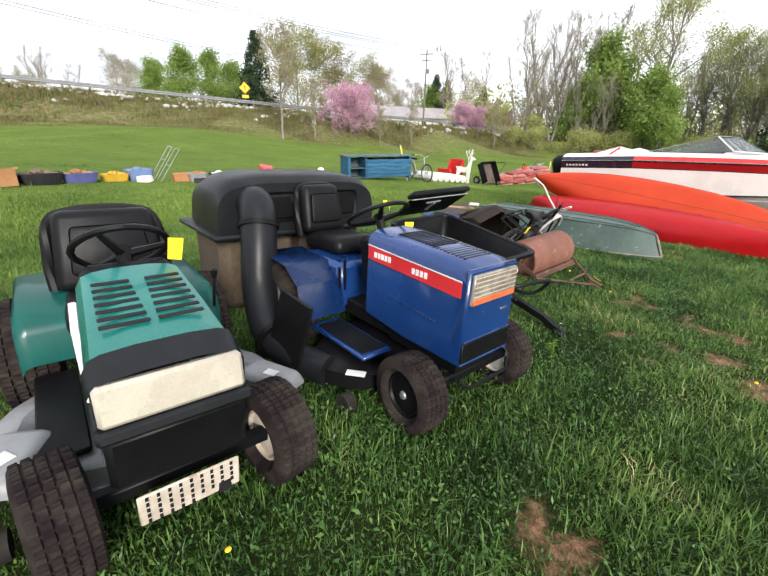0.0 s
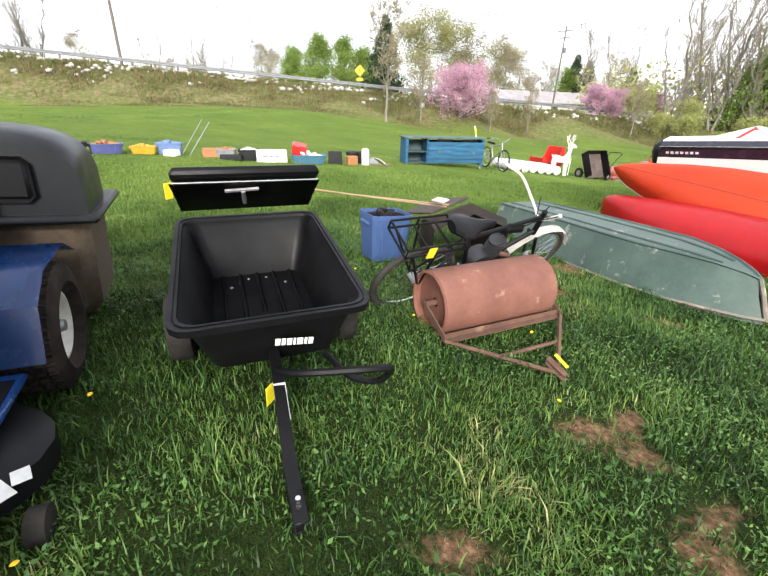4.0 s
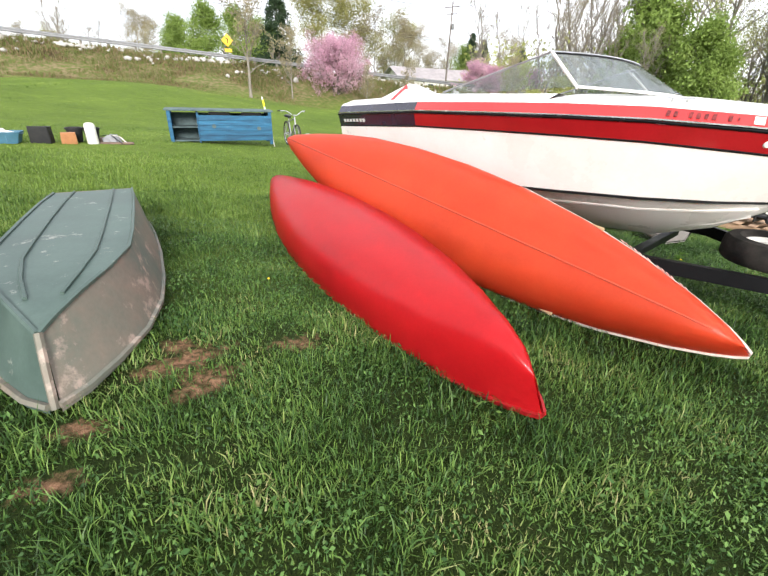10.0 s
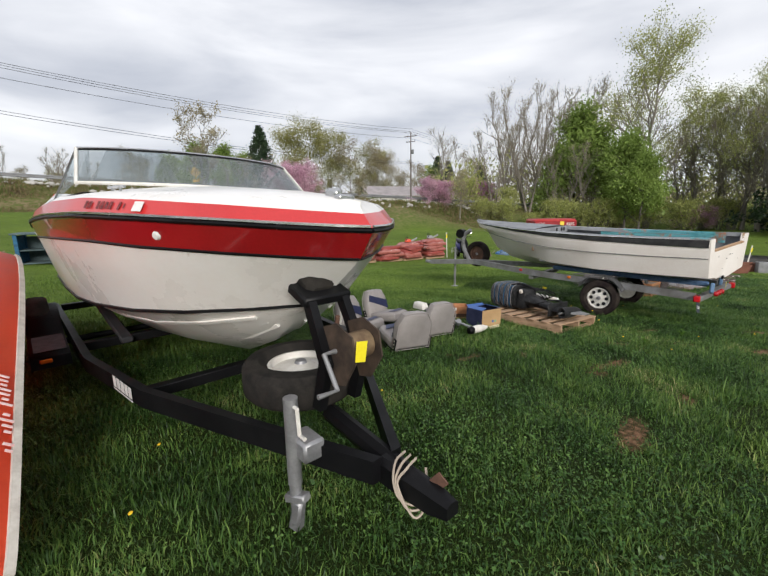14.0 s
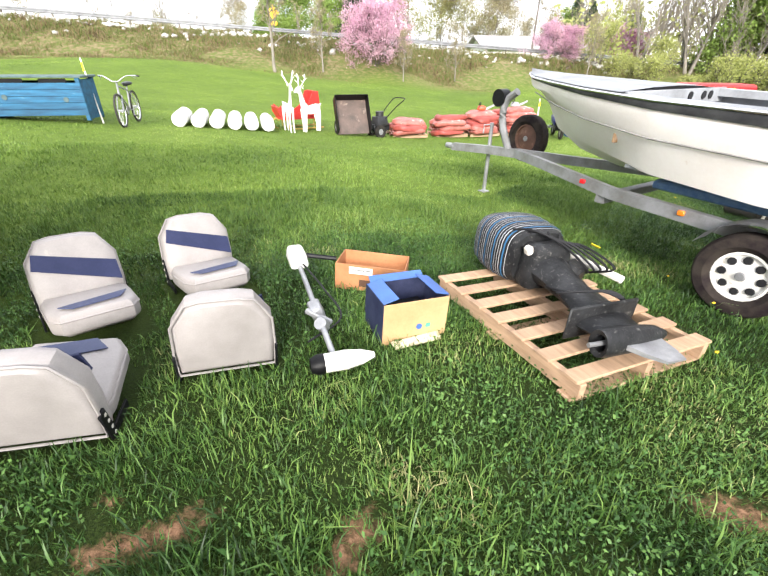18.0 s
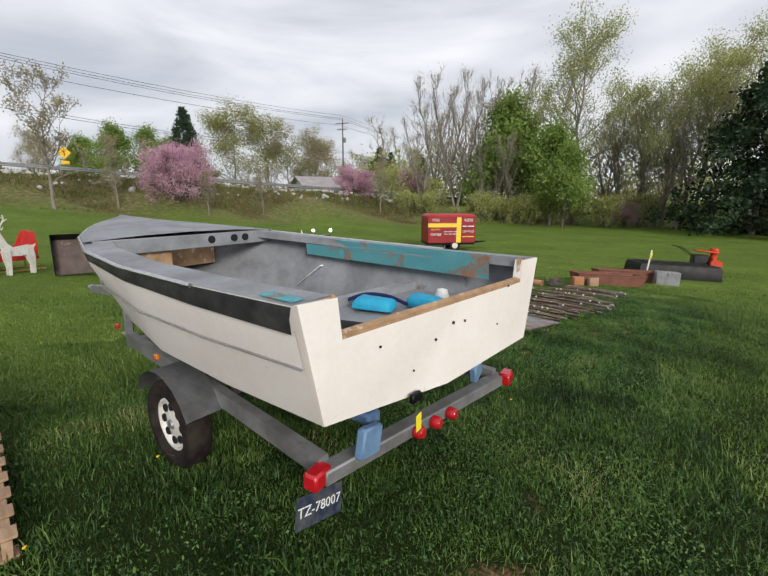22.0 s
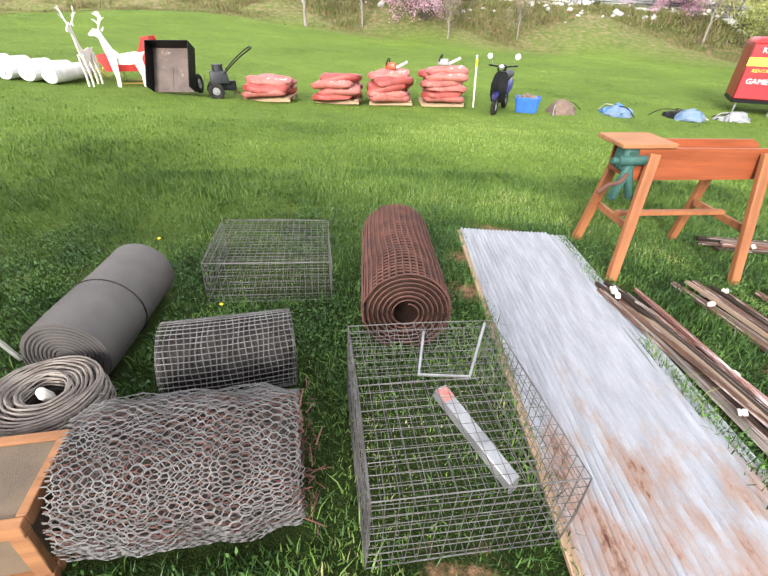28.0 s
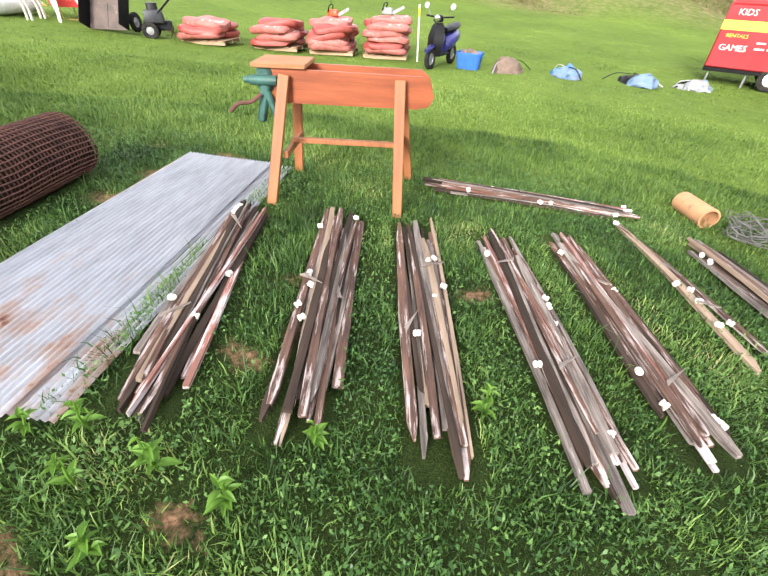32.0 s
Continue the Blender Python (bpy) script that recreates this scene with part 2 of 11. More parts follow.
def part(name, bm, material, parent, label="", smooth=40):
    ob = new(name, link(name, bm, material, smooth))
    ob.parent = parent
    if label:
        tagged(ob, label)
    return ob


def thing(name, label, category, m, group="", kind=""):
    ob = new(name)
    ob.empty_display_size = 0.2
    ob.matrix_basis = m
    return tagged(ob, label, category, group, kind)


def single(name, bm, material, label, category, m=None, group="", kind="", smooth=40):
    ob = new(name, link(name, bm, material, smooth))
    if m is not None:
        ob.matrix_basis = m
    return tagged(ob, label, category, group, kind)


def raw(name, verts, faces, material, smooth=False):
    """A mesh from numpy arrays of corners and of triangles or quads."""
    me = bpy.data.meshes.new(name)
    k = faces.shape[1]
    me.vertices.add(len(verts))
    me.vertices.foreach_set("co", np.asarray(verts, np.float32).ravel())
    me.loops.add(faces.size)
    me.loops.foreach_set("vertex_index", faces.ravel().astype(np.int32))
    me.polygons.add(len(faces))
    me.polygons.foreach_set("loop_start", np.arange(0, faces.size, k, dtype=np.int32))
    me.polygons.foreach_set("loop_total", np.full(len(faces), k, np.int32))
    if smooth:
        me.polygons.foreach_set("use_smooth", np.ones(len(faces), bool))
    me.update(calc_edges=True)
    me.materials.append(material)
    return new(name, me)


# ---------------------------------------------------------------- lie of the land
LAND = (-0.0754, -0.2473, -0.3685, -0.0116, -0.0454, -0.2382, -0.0333, 0.0717, -0.0395, 0.0763, 0.1882, 0.1251, 0.1000, -0.1742, 0.0919, 0.0228)
KNOLLS = ((-1, 14), (-7, 8), (3.5, 17.5), (5.5, 22), (16, 18.5), (12, 9))
ROAD_P, ROAD_D = (-9.65, 48.17), (0.882, 0.471)


def road_at(x, y):
    """Along the road from its middle post, and out from the rail towards the field."""
    dx, dy = x - ROAD_P[0], y - ROAD_P[1]
    return dx * ROAD_D[0] + dy * ROAD_D[1], dx * ROAD_D[1] - dy * ROAD_D[0]


def field(x, y):
    u, v = np.clip(x / 10, -1.6, 2.6), np.clip(y / 10, -0.3, 3.0)
    t = [1 + 0 * u, u, v, u * u, u * v, v * v, u ** 3, u * u * v, u * v * v, v ** 3]
    t += [np.exp(-((x - a) ** 2 + (y - b) ** 2) / 32.0) for a, b in KNOLLS]
    return sum(c * q for c, q in zip(LAND, t))


def land(x, y):
    x, y = np.asarray(x, float), np.asarray(y, float)
    s, q = road_at(x, y)
    sc = np.clip(s, -70, 70)
    top = 1.95 - 0.058 * sc
    k = np.clip((8.2 - q) / 6.8, 0, 1)
    k = k * k * (3 - 2 * k)
    z = field(x, y)
    far = np.clip((s - 34) / 30, 0, 1)
    k = k * (1 - far)
    return z * (1 - k) + top * k


def gz(x, y):
    return float(land(x, y))


def on(x, y, rz=0, dz=0.0, rx=0, ry=0):
    return pose(x, y, gz(x, y) + dz, rx, ry, rz)


def laid(x, y, rz=0, dz=0.0, reach=0.6):
    """A pose on the ground that leans with it."""
    gx = (gz(x + reach, y) - gz(x - reach, y)) / (2 * reach)
    gy = (gz(x, y + reach) - gz(x, y - reach)) / (2 * reach)
    n = V((-gx, -gy, 1)).normalized()
    q = V((0, 0, 1)).rotation_difference(n).to_matrix().to_4x4()
    return Matrix.Translation((x, y, gz(x, y) + dz)) @ q @ pose(0, 0, 0, 0, 0, rz)

# ---------------------------------------------------------------- ground
WALKED = [(0.2, -0.6), (1.4, 0.6), (2.7, 2.6), (4.0, 3.4), (6.1, 4.1), (7.7, 4.5), (8.6, 5.3), (9.3, 7.3), (10.0, 8.9), (11.3, 9.2), (12.8, 9.8), (13.9, 11.4), (14.0, 13.0), (14.7, 14.7), (16.0, 15.4), (16.9, 16.2)]
# bare red-brown soil: middle, half length, half width, turn
SOIL = [(0.9, 0.35, 0.32, 0.1, -50), (1.93, 2.05, 0.2, 0.08, -45), (2.5, 1.6, 0.4, 0.12, -30), (2.81, 2.9, 0.2, 0.08, 30),
        (2.35, 4.9, 0.22, 0.14, 0), (2.2, 5.4, 0.3, 0.15, 30), (3.05, 5.5, 0.16, 0.08, 0), (3.1, 4.7, 0.2, 0.12, 0), (4.25, 5.3, 0.25, 0.12, 60), (4.05, 4.7, 0.14, 0.08, 0), (4.55, 5.75, 0.2, 0.1, 20),
        (2.5, 2.1, 0.22, 0.12, 0), (9.7, 7.6, 0.4, 0.12, 60), (10.6, 9.9, 0.25, 0.1, 10), (12.2, 9.9, 0.35, 0.12, 30), (11.4, 10.0, 0.3, 0.1, -30), (12.9, 10.9, 0.3, 0.14, 10), (13.6, 16.6, 0.3, 0.15, 20),
        (13.3, 17.7, 0.3, 0.12, 10), (14.2, 14.3, 0.16, 0.1, 60), (15.2, 17.1, 0.25, 0.08, 60), (15.7, 15.6, 0.18, 0.1, 0), (15.95, 16.0, 0.16, 0.06, 20), (16.2, 15.5, 0.2, 0.1, 40), (16.5, 15.9, 0.22, 0.08, 30), (15.5, 16.9, 0.2, 0.1, 90), (15.9, 17.7, 0.2, 0.06, 70), (15.6, 15.3, 0.2, 0.1, 10),
        (14.34, 15.09, .2, .12, 30), (14.9, 15.26, .28, .1, 40), (15.45, 15.5, .16, .09, 0), (10.07, 9.01, .24, .12, 30), (10.3, 9.16, .3, .14, 40), (9.98, 8.78, .16, .1, 0), (2.41, 3.2, .2, .12, 20), (2.61, 3.34, .2, .12, 60),
        (2.58, 5.77, .3, .14, 40), (3.38, 5.17, .16, .08, 10), (4.07, 5.46, .3, .13, 50), (3.93, 5.55, .16, .1, 0), (2.5, 5.64, .26, .13, 0), (2.77, 2.64, .3, .12, -40), (2.5, 1.79, .26, .1, -30), (2.63, 3.14, .2, .09, 0), (13.35, 17.05, .3, .16, 20),
        (2.5, 2.13, 0.15, 0.07, 101), (2.79, 2.64, 0.18, 0.06, 5), (1.97, 2.45, 0.17, 0.11, 15), (2.28, 2.28, 0.15, 0.09, 70), (0.79, 0.7, 0.21, 0.10, 67), (0.91, 0.61, 0.15, 0.11, 164), (2.9, 2.45, 0.2, 0.1, 40), (2.27, 4.71, 0.14, 0.07, 95), (2.4, 5.67, 0.13, 0.09, 171), (8.89, 9.13, 0.17, 0.07, 63), (8.69, 9.0, 0.18, 0.06, 140), (9.41, 9.32, 0.22, 0.06, 74), (15.44, 16.48, 0.15, 0.10, 20), (12.59, 17.32, 0.13, 0.09, 71), (2.63, 5.53, 0.18, 0.09, 179), (3.98, 5.36, 0.16, 0.11, 50), (3.96, 4.91, 0.13, 0.11, 162), (13.24, 11.46, 0.20, 0.07, 91), (11.21, 10.59, 0.17, 0.09, 162), (11.4, 10.72, 0.19, 0.11, 25), (10.39, 8.24, 0.22, 0.10, 71)]


def soil_at(x, y):
    s = np.zeros_like(x)
    for cx, cy, a, b, r in SOIL:
        c, sn = math.cos(radians(r)), math.sin(radians(r))
        u, v = (x - cx) * c + (y - cy) * sn, -(x - cx) * sn + (y - cy) * c
        s = np.maximum(s, np.clip(1.25 - np.sqrt((u / a) ** 2 + (v / b) ** 2), 0, 1))
    return s


def axis(lo, hi, a, b, fine):
    near = np.arange(a, b, fine)
    left = a - np.cumsum(fine * 1.28 ** np.arange(1, 40))
    right = b + np.cumsum(fine * 1.28 ** np.arange(0, 40))
    return np.concatenate([left[left > lo][::-1], near, right[right < hi]])


def ground_material():
    m = bpy.data.materials.new("meadow_soil_and_turf")
    m.use_nodes = True
    n, l = m.node_tree.nodes, m.node_tree.links
    bsdf = n["Principled BSDF"]
    co, at = n.new("ShaderNodeTexCoord"), n.new("ShaderNodeAttribute")
    at.attribute_name = "soil"
    noises = []
    for s, d in ((0.35, 4), (3.0, 6), (26.0, 6), (120.0, 3)):
        t = n.new("ShaderNodeTexNoise")
        t.inputs["Scale"].default_value, t.inputs["Detail"].default_value, t.inputs["Roughness"].default_value = s, d, 0.65
        l.new(co.outputs["Object"], t.inputs["Vector"])
        noises.append(t)

    def ramp(a, ca, b, cb, src):
        r = n.new("ShaderNodeValToRGB")
        r.color_ramp.elements[0].position, r.color_ramp.elements[0].color = a, rgb(ca)
        r.color_ramp.elements[1].position, r.color_ramp.elements[1].color = b, rgb(cb)
        l.new(src, r.inputs["Fac"])
        return r.outputs["Color"]

    def mix(fac, a, b, kind="MIX"):
        x = n.new("ShaderNodeMix")
        x.data_type, x.blend_type = "RGBA", kind
        if isinstance(fac, float):
            x.inputs["Factor"].default_value = fac
        else:
            l.new(fac, x.inputs["Factor"])
        l.new(a, x.inputs["A"])
        l.new(b, x.inputs["B"])
        return x.outputs["Result"]

    broad = ramp(0.35, (0.095, 0.160, 0.018), 0.68, (0.215, 0.315, 0.040), noises[0].outputs["Fac"])
    mid = ramp(0.3, (0.055, 0.092, 0.014), 0.66, (0.185, 0.275, 0.038), noises[1].outputs["Fac"])
    turf = mix(0.5, broad, mid)
    turf = mix(0.45, turf, ramp(0.25, (0.014, 0.02, 0.006), 0.7, (0.12, 0.175, 0.03), noises[2].outputs["Fac"]))
    # first: dark of the gaps between near blades put into the ground colour
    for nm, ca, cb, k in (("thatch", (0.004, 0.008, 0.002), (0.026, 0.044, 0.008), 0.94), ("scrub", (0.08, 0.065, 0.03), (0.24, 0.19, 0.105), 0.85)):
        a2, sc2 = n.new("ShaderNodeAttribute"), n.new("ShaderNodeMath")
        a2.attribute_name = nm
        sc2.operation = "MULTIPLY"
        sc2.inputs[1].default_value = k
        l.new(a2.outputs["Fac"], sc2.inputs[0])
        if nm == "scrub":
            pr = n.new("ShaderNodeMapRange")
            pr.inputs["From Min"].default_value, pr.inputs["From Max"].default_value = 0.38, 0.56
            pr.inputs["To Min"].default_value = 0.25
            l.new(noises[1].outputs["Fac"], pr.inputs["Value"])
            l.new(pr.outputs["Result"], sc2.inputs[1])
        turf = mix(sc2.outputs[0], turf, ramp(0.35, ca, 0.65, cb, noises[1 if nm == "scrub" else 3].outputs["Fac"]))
    soil = ramp(0.3, (0.125, 0.062, 0.036), 0.7, (0.33, 0.185, 0.108), noises[2].outputs["Fac"])
    mul = n.new("ShaderNodeMath")
    mul.operation = "MULTIPLY_ADD"
    mul.inputs[1].default_value, mul.inputs[2].default_value = 1.6, -0.62
    l.new(noises[2].outputs["Fac"], mul.inputs[0])
    add = n.new("ShaderNodeMath")
    add.operation = "ADD"
    l.new(mul.outputs[0], add.inputs[0])
    l.new(at.outputs["Fac"], add.inputs[1])
    thr = n.new("ShaderNodeMapRange")
    thr.inputs["From Min"].default_value, thr.inputs["From Max"].default_value = 0.55, 1.15
    l.new(add.outputs[0], thr.inputs["Value"])
    gate = n.new("ShaderNodeMath")
    gate.operation = "MULTIPLY"
    l.new(thr.outputs["Result"], gate.inputs[0])
    g2 = n.new("ShaderNodeMapRange")
    g2.inputs["From Max"].default_value = 0.2
    l.new(at.outputs["Fac"], g2.inputs["Value"])
    l.new(g2.outputs["Result"], gate.inputs[1])
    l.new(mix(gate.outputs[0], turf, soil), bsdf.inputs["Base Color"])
    bsdf.inputs["Roughness"].default_value = 0.95
    bsdf.inputs["Specular IOR Level"].default_value = 0.15
    b = n.new("ShaderNodeBump")
    b.inputs["Strength"].default_value, b.inputs["Distance"].default_value = 0.7, 0.05
    l.new(mix(0.5, noises[2].outputs["Fac"], noises[3].outputs["Fac"]), b.inputs["Height"])
    l.new(b.outputs["Normal"], bsdf.inputs["Normal"])
    return m


gx_, gy_ = axis(-900, 900, -4, 21, 0.13), axis(-500, 1400, -3, 22, 0.13)
GX, GY = np.meshgrid(gx_, gy_)
GZ = land(GX, GY) + 0.012 * np.sin(GX * 2.1 + np.sin(GY * 1.3)) * np.cos(GY * 1.7 + np.sin(GX))
nx, ny = len(gx_), len(gy_)
idx = np.arange(nx * ny).reshape(ny, nx)
quads = np.stack([idx[:-1, :-1], idx[:-1, 1:], idx[1:, 1:], idx[1:, :-1]], -1).reshape(-1, 4)
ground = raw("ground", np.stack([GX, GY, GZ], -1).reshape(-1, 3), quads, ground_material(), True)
tagged(ground, "rolling green meadow with patches of bare soil", "ground", kind="structure")
attr = ground.data.attributes.new("soil", "FLOAT", "POINT")
attr.data.foreach_set("value", soil_at(GX, GY).astype(np.float32).ravel())
# shade in the blade gaps along the walk, painted near-black, and dry scrub on the bank
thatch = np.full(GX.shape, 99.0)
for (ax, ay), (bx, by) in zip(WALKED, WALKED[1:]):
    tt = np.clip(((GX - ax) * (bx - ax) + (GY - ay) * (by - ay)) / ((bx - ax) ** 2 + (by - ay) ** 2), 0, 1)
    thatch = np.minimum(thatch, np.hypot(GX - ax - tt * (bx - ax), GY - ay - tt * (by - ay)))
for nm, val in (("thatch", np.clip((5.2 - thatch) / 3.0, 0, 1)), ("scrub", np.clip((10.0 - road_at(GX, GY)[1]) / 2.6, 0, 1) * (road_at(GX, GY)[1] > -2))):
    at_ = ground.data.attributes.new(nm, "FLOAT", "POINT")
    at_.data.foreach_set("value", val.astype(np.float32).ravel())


def road_point(s, q, dz=0.0):
    """A place by the road: s along it, q towards the field from the rail."""
    x = ROAD_P[0] + ROAD_D[0] * s + ROAD_D[1] * q
    y = ROAD_P[1] + ROAD_D[1] * s - ROAD_D[0] * q
    return V((x, y, 1.95 - 0.058 * max(-70, min(70, s)) + dz))


# road behind the rail
asphalt = mat("asphalt", (0.07, 0.07, 0.072), (0.05, 0.05, 0.052), 0.9, scale=0.5, fine=60)
bm = bmn()
loft(bm, [[road_point(s, -1.2, 0.02), road_point(s, -9.0, 0.03), road_point(s, -9.0, -0.3), road_point(s, -1.2, -0.3)] for s in range(-70, 71, 7)])
single("road", bm, asphalt, "grey asphalt road on top of the bank", "road", kind="structure")

# ---------------------------------------------------------------- guard rail
galv = mat("galvanised_steel", (0.27, 0.275, 0.285), (0.18, 0.185, 0.19), 0.55, 0.55, scale=3, fine=40)
weathered_post = mat("weathered_post", (0.30, 0.27, 0.23), (0.2, 0.18, 0.15), 0.85, scale=5)
rail = thing("guard_rail", "weathered galvanised guard rail on posts along the road", "guard rail", Matrix.Translation(road_point(0, 0)))
org = road_point(0, 0)
for k, (s0, s1) in enumerate(((-66, -44), (-44, -22), (-22, 0), (0, 22), (22, 44))):
    bm = bmn()
    prof = [(0.0, -0.16), (0.05, -0.11), (0.05, -0.06), (0.0, -0.02), (0.0, 0.02), (0.05, 0.06), (0.05, 0.11), (0.0, 0.16), (-0.015, 0.16), (-0.015, -0.16)]
    loft(bm, [[road_point(s, 0.02 + a, 0.62 + b) - org for a, b in prof] for s in (s0, (s0 + s1) / 2, s1)])
    part("rail_beam", bm, galv, rail)
bm = bmn()
box(bm, 0.15, 0.15, 1.25, rot(at=(0, 0, 0.2)), 0.01)
post_mesh = link("post", bm, weathered_post)
for s in range(-66, 45, 2):
    ob = new("post", post_mesh)
    ob.parent = rail
    ob.location = road_point(s, -0.1) - org

# ---------------------------------------------------------------- utility poles, wires, road sign
pole_wood = mat("pole_wood", (0.19, 0.16, 0.14), (0.12, 0.1, 0.09), 0.9, scale=3, fine=30, stretch=(4, 4, 0.4))
dark_iron = mat("dark_iron", (0.06, 0.06, 0.065), rough=0.5, metal=0.6)


def utility_pole(x, y, z0, h, turn, label, transformer):
    p = thing("utility_pole", label, "utility pole", pose(x, y, z0, 0, 0, turn), "poles along the road")
    bm = bmn()
    tube(bm, [(0, 0, -1), (0, 0, h * 0.5), (0, 0, h)], [0.17, 0.14, 0.10], 10)
    part("pole_shaft", bm, pole_wood, p)
    for dz, w in ((0.75, 2.6), (1.75, 1.9)):
        bm = bmn()
        box(bm, w, 0.1, 0.13, rot(at=(0, -0.15, h - dz)), 0.01)
        part("crossarm", bm, pole_wood, p)
        for u in (-0.45, -0.2, 0.2, 0.45):
            bm = bmn()
            revolve(bm, [(0.015, 0), (0.05, 0.06), (0.03, 0.1), (0.05, 0.14), (0.0, 0.2)], 8, rot(at=(w * u, -0.15, h - dz + 0.06)))
            part("insulator", bm, galv, p)
    if transformer:
        bm = bmn()
        revolve(bm, [(0.0, 0), (0.22, 0.02), (0.24, 0.1), (0.24, 0.75), (0.15, 0.85), (0, 0.87)], 14, rot(at=(0.42, -0.05, h - 4.0)))
        part("transformer", bm, galv, p)
    return p


utility_pole(4.9, 87.0, 1.2, 13.0, -25, "dark wooden utility pole with crossarms and a transformer", True)
utility_pole(-38.5, 37.6, 3.3, 12.5, -28, "bare wooden utility pole beside the road", False)
utility_pole(-74.0, 22.0, 4.5, 12.5, -28, "bare wooden utility pole beside the road", False)
cable = mat("black_cable", (0.03, 0.03, 0.032), rough=0.6)
wire = thing("overhead_wires", "black overhead wires sagging between the poles", "wires", pose(0, 0, 0))
for k, (off, z1, z2) in enumerate(((-1.2, 13.4, 14.2), (1.2, 13.4, 14.2), (-0.8, 12.4, 13.2), (0.3, 9.4, 8.7), (0.5, 9.1, 8.4), (0.0, 13.7, 14.8))):
    pts = []
    ends = [V((-74, 22, z1 + 3.2)), V((-38.5, 37.6, z1 + 1.6)), V((4.9, 87, z2)), V((40, 140, z2))]
    for a, b in zip(ends, ends[1:]):
        for i in range(12):
            t = i / 12
            p = a.lerp(b, t)
            p += V((0.47, -0.88, 0)) * off * 0.5
            p.z -= 4 * t * (1 - t) * 1.1
            pts.append(p)
    bm = bmn()
    tube(bm, pts, 0.022, 4)
    part("wire", bm, cable, wire)

sign = thing("road_sign", "yellow warning sign with a black arrow on a post", "road sign", pose(-16.7, 48.2, 2.45, 0, 0, 12) @ Matrix.Scale(.86, 4))
bm = bmn()
box(bm, 0.06, 0.05, 3.0, rot(at=(0, 0, 1.2)), 0.005)
part("sign_post", bm, galv, sign)
bm = bmn()
box(bm, 0.95, 0.02, 0.95, rot(0, 45, 0, (0, -0.04, 2.35)), 0.01)
box(bm, 0.8, 0.02, 0.35, rot(0, 0, 0, (0, -0.04, 1.35)), 0.01)
part("sign_plate", bm, mat("sign_yellow", (0.85, 0.5, 0.03), (0.75, 0.43, 0.03), 0.5), sign)
bm = bmn()
box(bm, 0.08, 0.006, 0.5, rot(0, 0, 0, (0.02, -0.06, 2.3)), 0.001)
box(bm, 0.3, 0.006, 0.08, rot(0, 30, 0, (-0.05, -0.06, 2.5)), 0.001)
part("sign_arrow", bm, mat("sign_black", (0.02, 0.02, 0.02), rough=0.6), sign)

# ---------------------------------------------------------------- far house
house = thing("house", "long low grey-roofed house with pale walls beyond the road", "house", pose(8.2, 112.0, -0.45, 0, 0, 28.8))
roof_mat = mat("grey_shingles", (0.36, 0.33, 0.33), (0.27, 0.245, 0.25), 0.9, scale=0.8, fine=12)
siding = mat("pale_siding", (0.72, 0.70, 0.68), (0.6, 0.58, 0.56), 0.8, scale=0.6)
bm = bmn()
box(bm, 34, 9, 3.4, rot(at=(0, 0, 1.7)), 0.03)
part("wall", bm, siding, house)
bm = bmn()
loft(bm, [[V((x, -5.6, 3.3)), V((x, 0, 5.6)), V((x, 5.6, 3.3)), V((x, 5.6, 3.1)), V((x, 0, 5.35)), V((x, -5.6, 3.1))] for x in (-18, 18)])
part("roof", bm, roof_mat, house)
for x in (-16.9, 16.9):
    bm = bmn()
    loft(bm, [[V((x - .1, -4.5, 3.38)), V((x - .1, 4.5, 3.38)), V((x - .1, 0, 5.3))], [V((x + .1, -4.5, 3.38)), V((x + .1, 4.5, 3.38)), V((x + .1, 0, 5.3))]])
    part("gable", bm, siding, house)
for x in (-14, -10, -5, 0, 4, 9, 14):
    w = bmn()
    box(w, 1.5, 0.12, 1.3, rot(at=(x, -4.53, 1.9)), 0.02)
    wi = part("window", w, siding, house)
    w = bmn()
    box(w, 1.25, 0.06, 1.05, rot(at=(x, -4.6, 1.9)), 0.01)
    part("pane", w, mat("dark_pane", (0.05, 0.06, 0.07), rough=0.15), wi)
bm = bmn()
box(bm, 0.9, 0.9, 1.6, rot(at=(8, 0, 5.9)), 0.03)
part("chimney", bm, mat("chimney_brick", (0.33, 0.16, 0.12), rough=0.9, scale=3), house)

# ---------------------------------------------------------------- trees
bark = mat("grey_bark", (0.26, 0.235, 0.20), (0.16, 0.14, 0.12), 0.92, scale=4, fine=25, bump=0.6, stretch=(3, 3, 0.6))
bark_dark = mat("dark_bark", (0.13, 0.115, 0.10), (0.07, 0.06, 0.055), 0.92, scale=4, fine=25, bump=0.6, stretch=(3, 3, 0.6))
leaf_spring = leafy("spring_leaves", ((0.1, (0.24, 0.26, 0.08)), (0.5, (0.38, 0.41, 0.13)), (0.95, (0.52, 0.53, 0.22))), scale=0.15)
leaf_green = leafy("fresh_green_leaves", ((0.1, (0.13, 0.19, 0.04)), (0.5, (0.24, 0.34, 0.08)), (0.95, (0.37, 0.47, 0.14))), scale=0.15)
leaf_willow = leafy("willow_leaves", ((0.1, (0.20, 0.20, 0.06)), (0.5, (0.32, 0.31, 0.11)), (0.95, (0.44, 0.41, 0.18))), scale=0.15)
leaf_tan = leafy("tan_buds", ((0.1, (0.20, 0.17, 0.11)), (0.5, (0.34, 0.29, 0.17)), (0.95, (0.46, 0.42, 0.24))), scale=0.15)
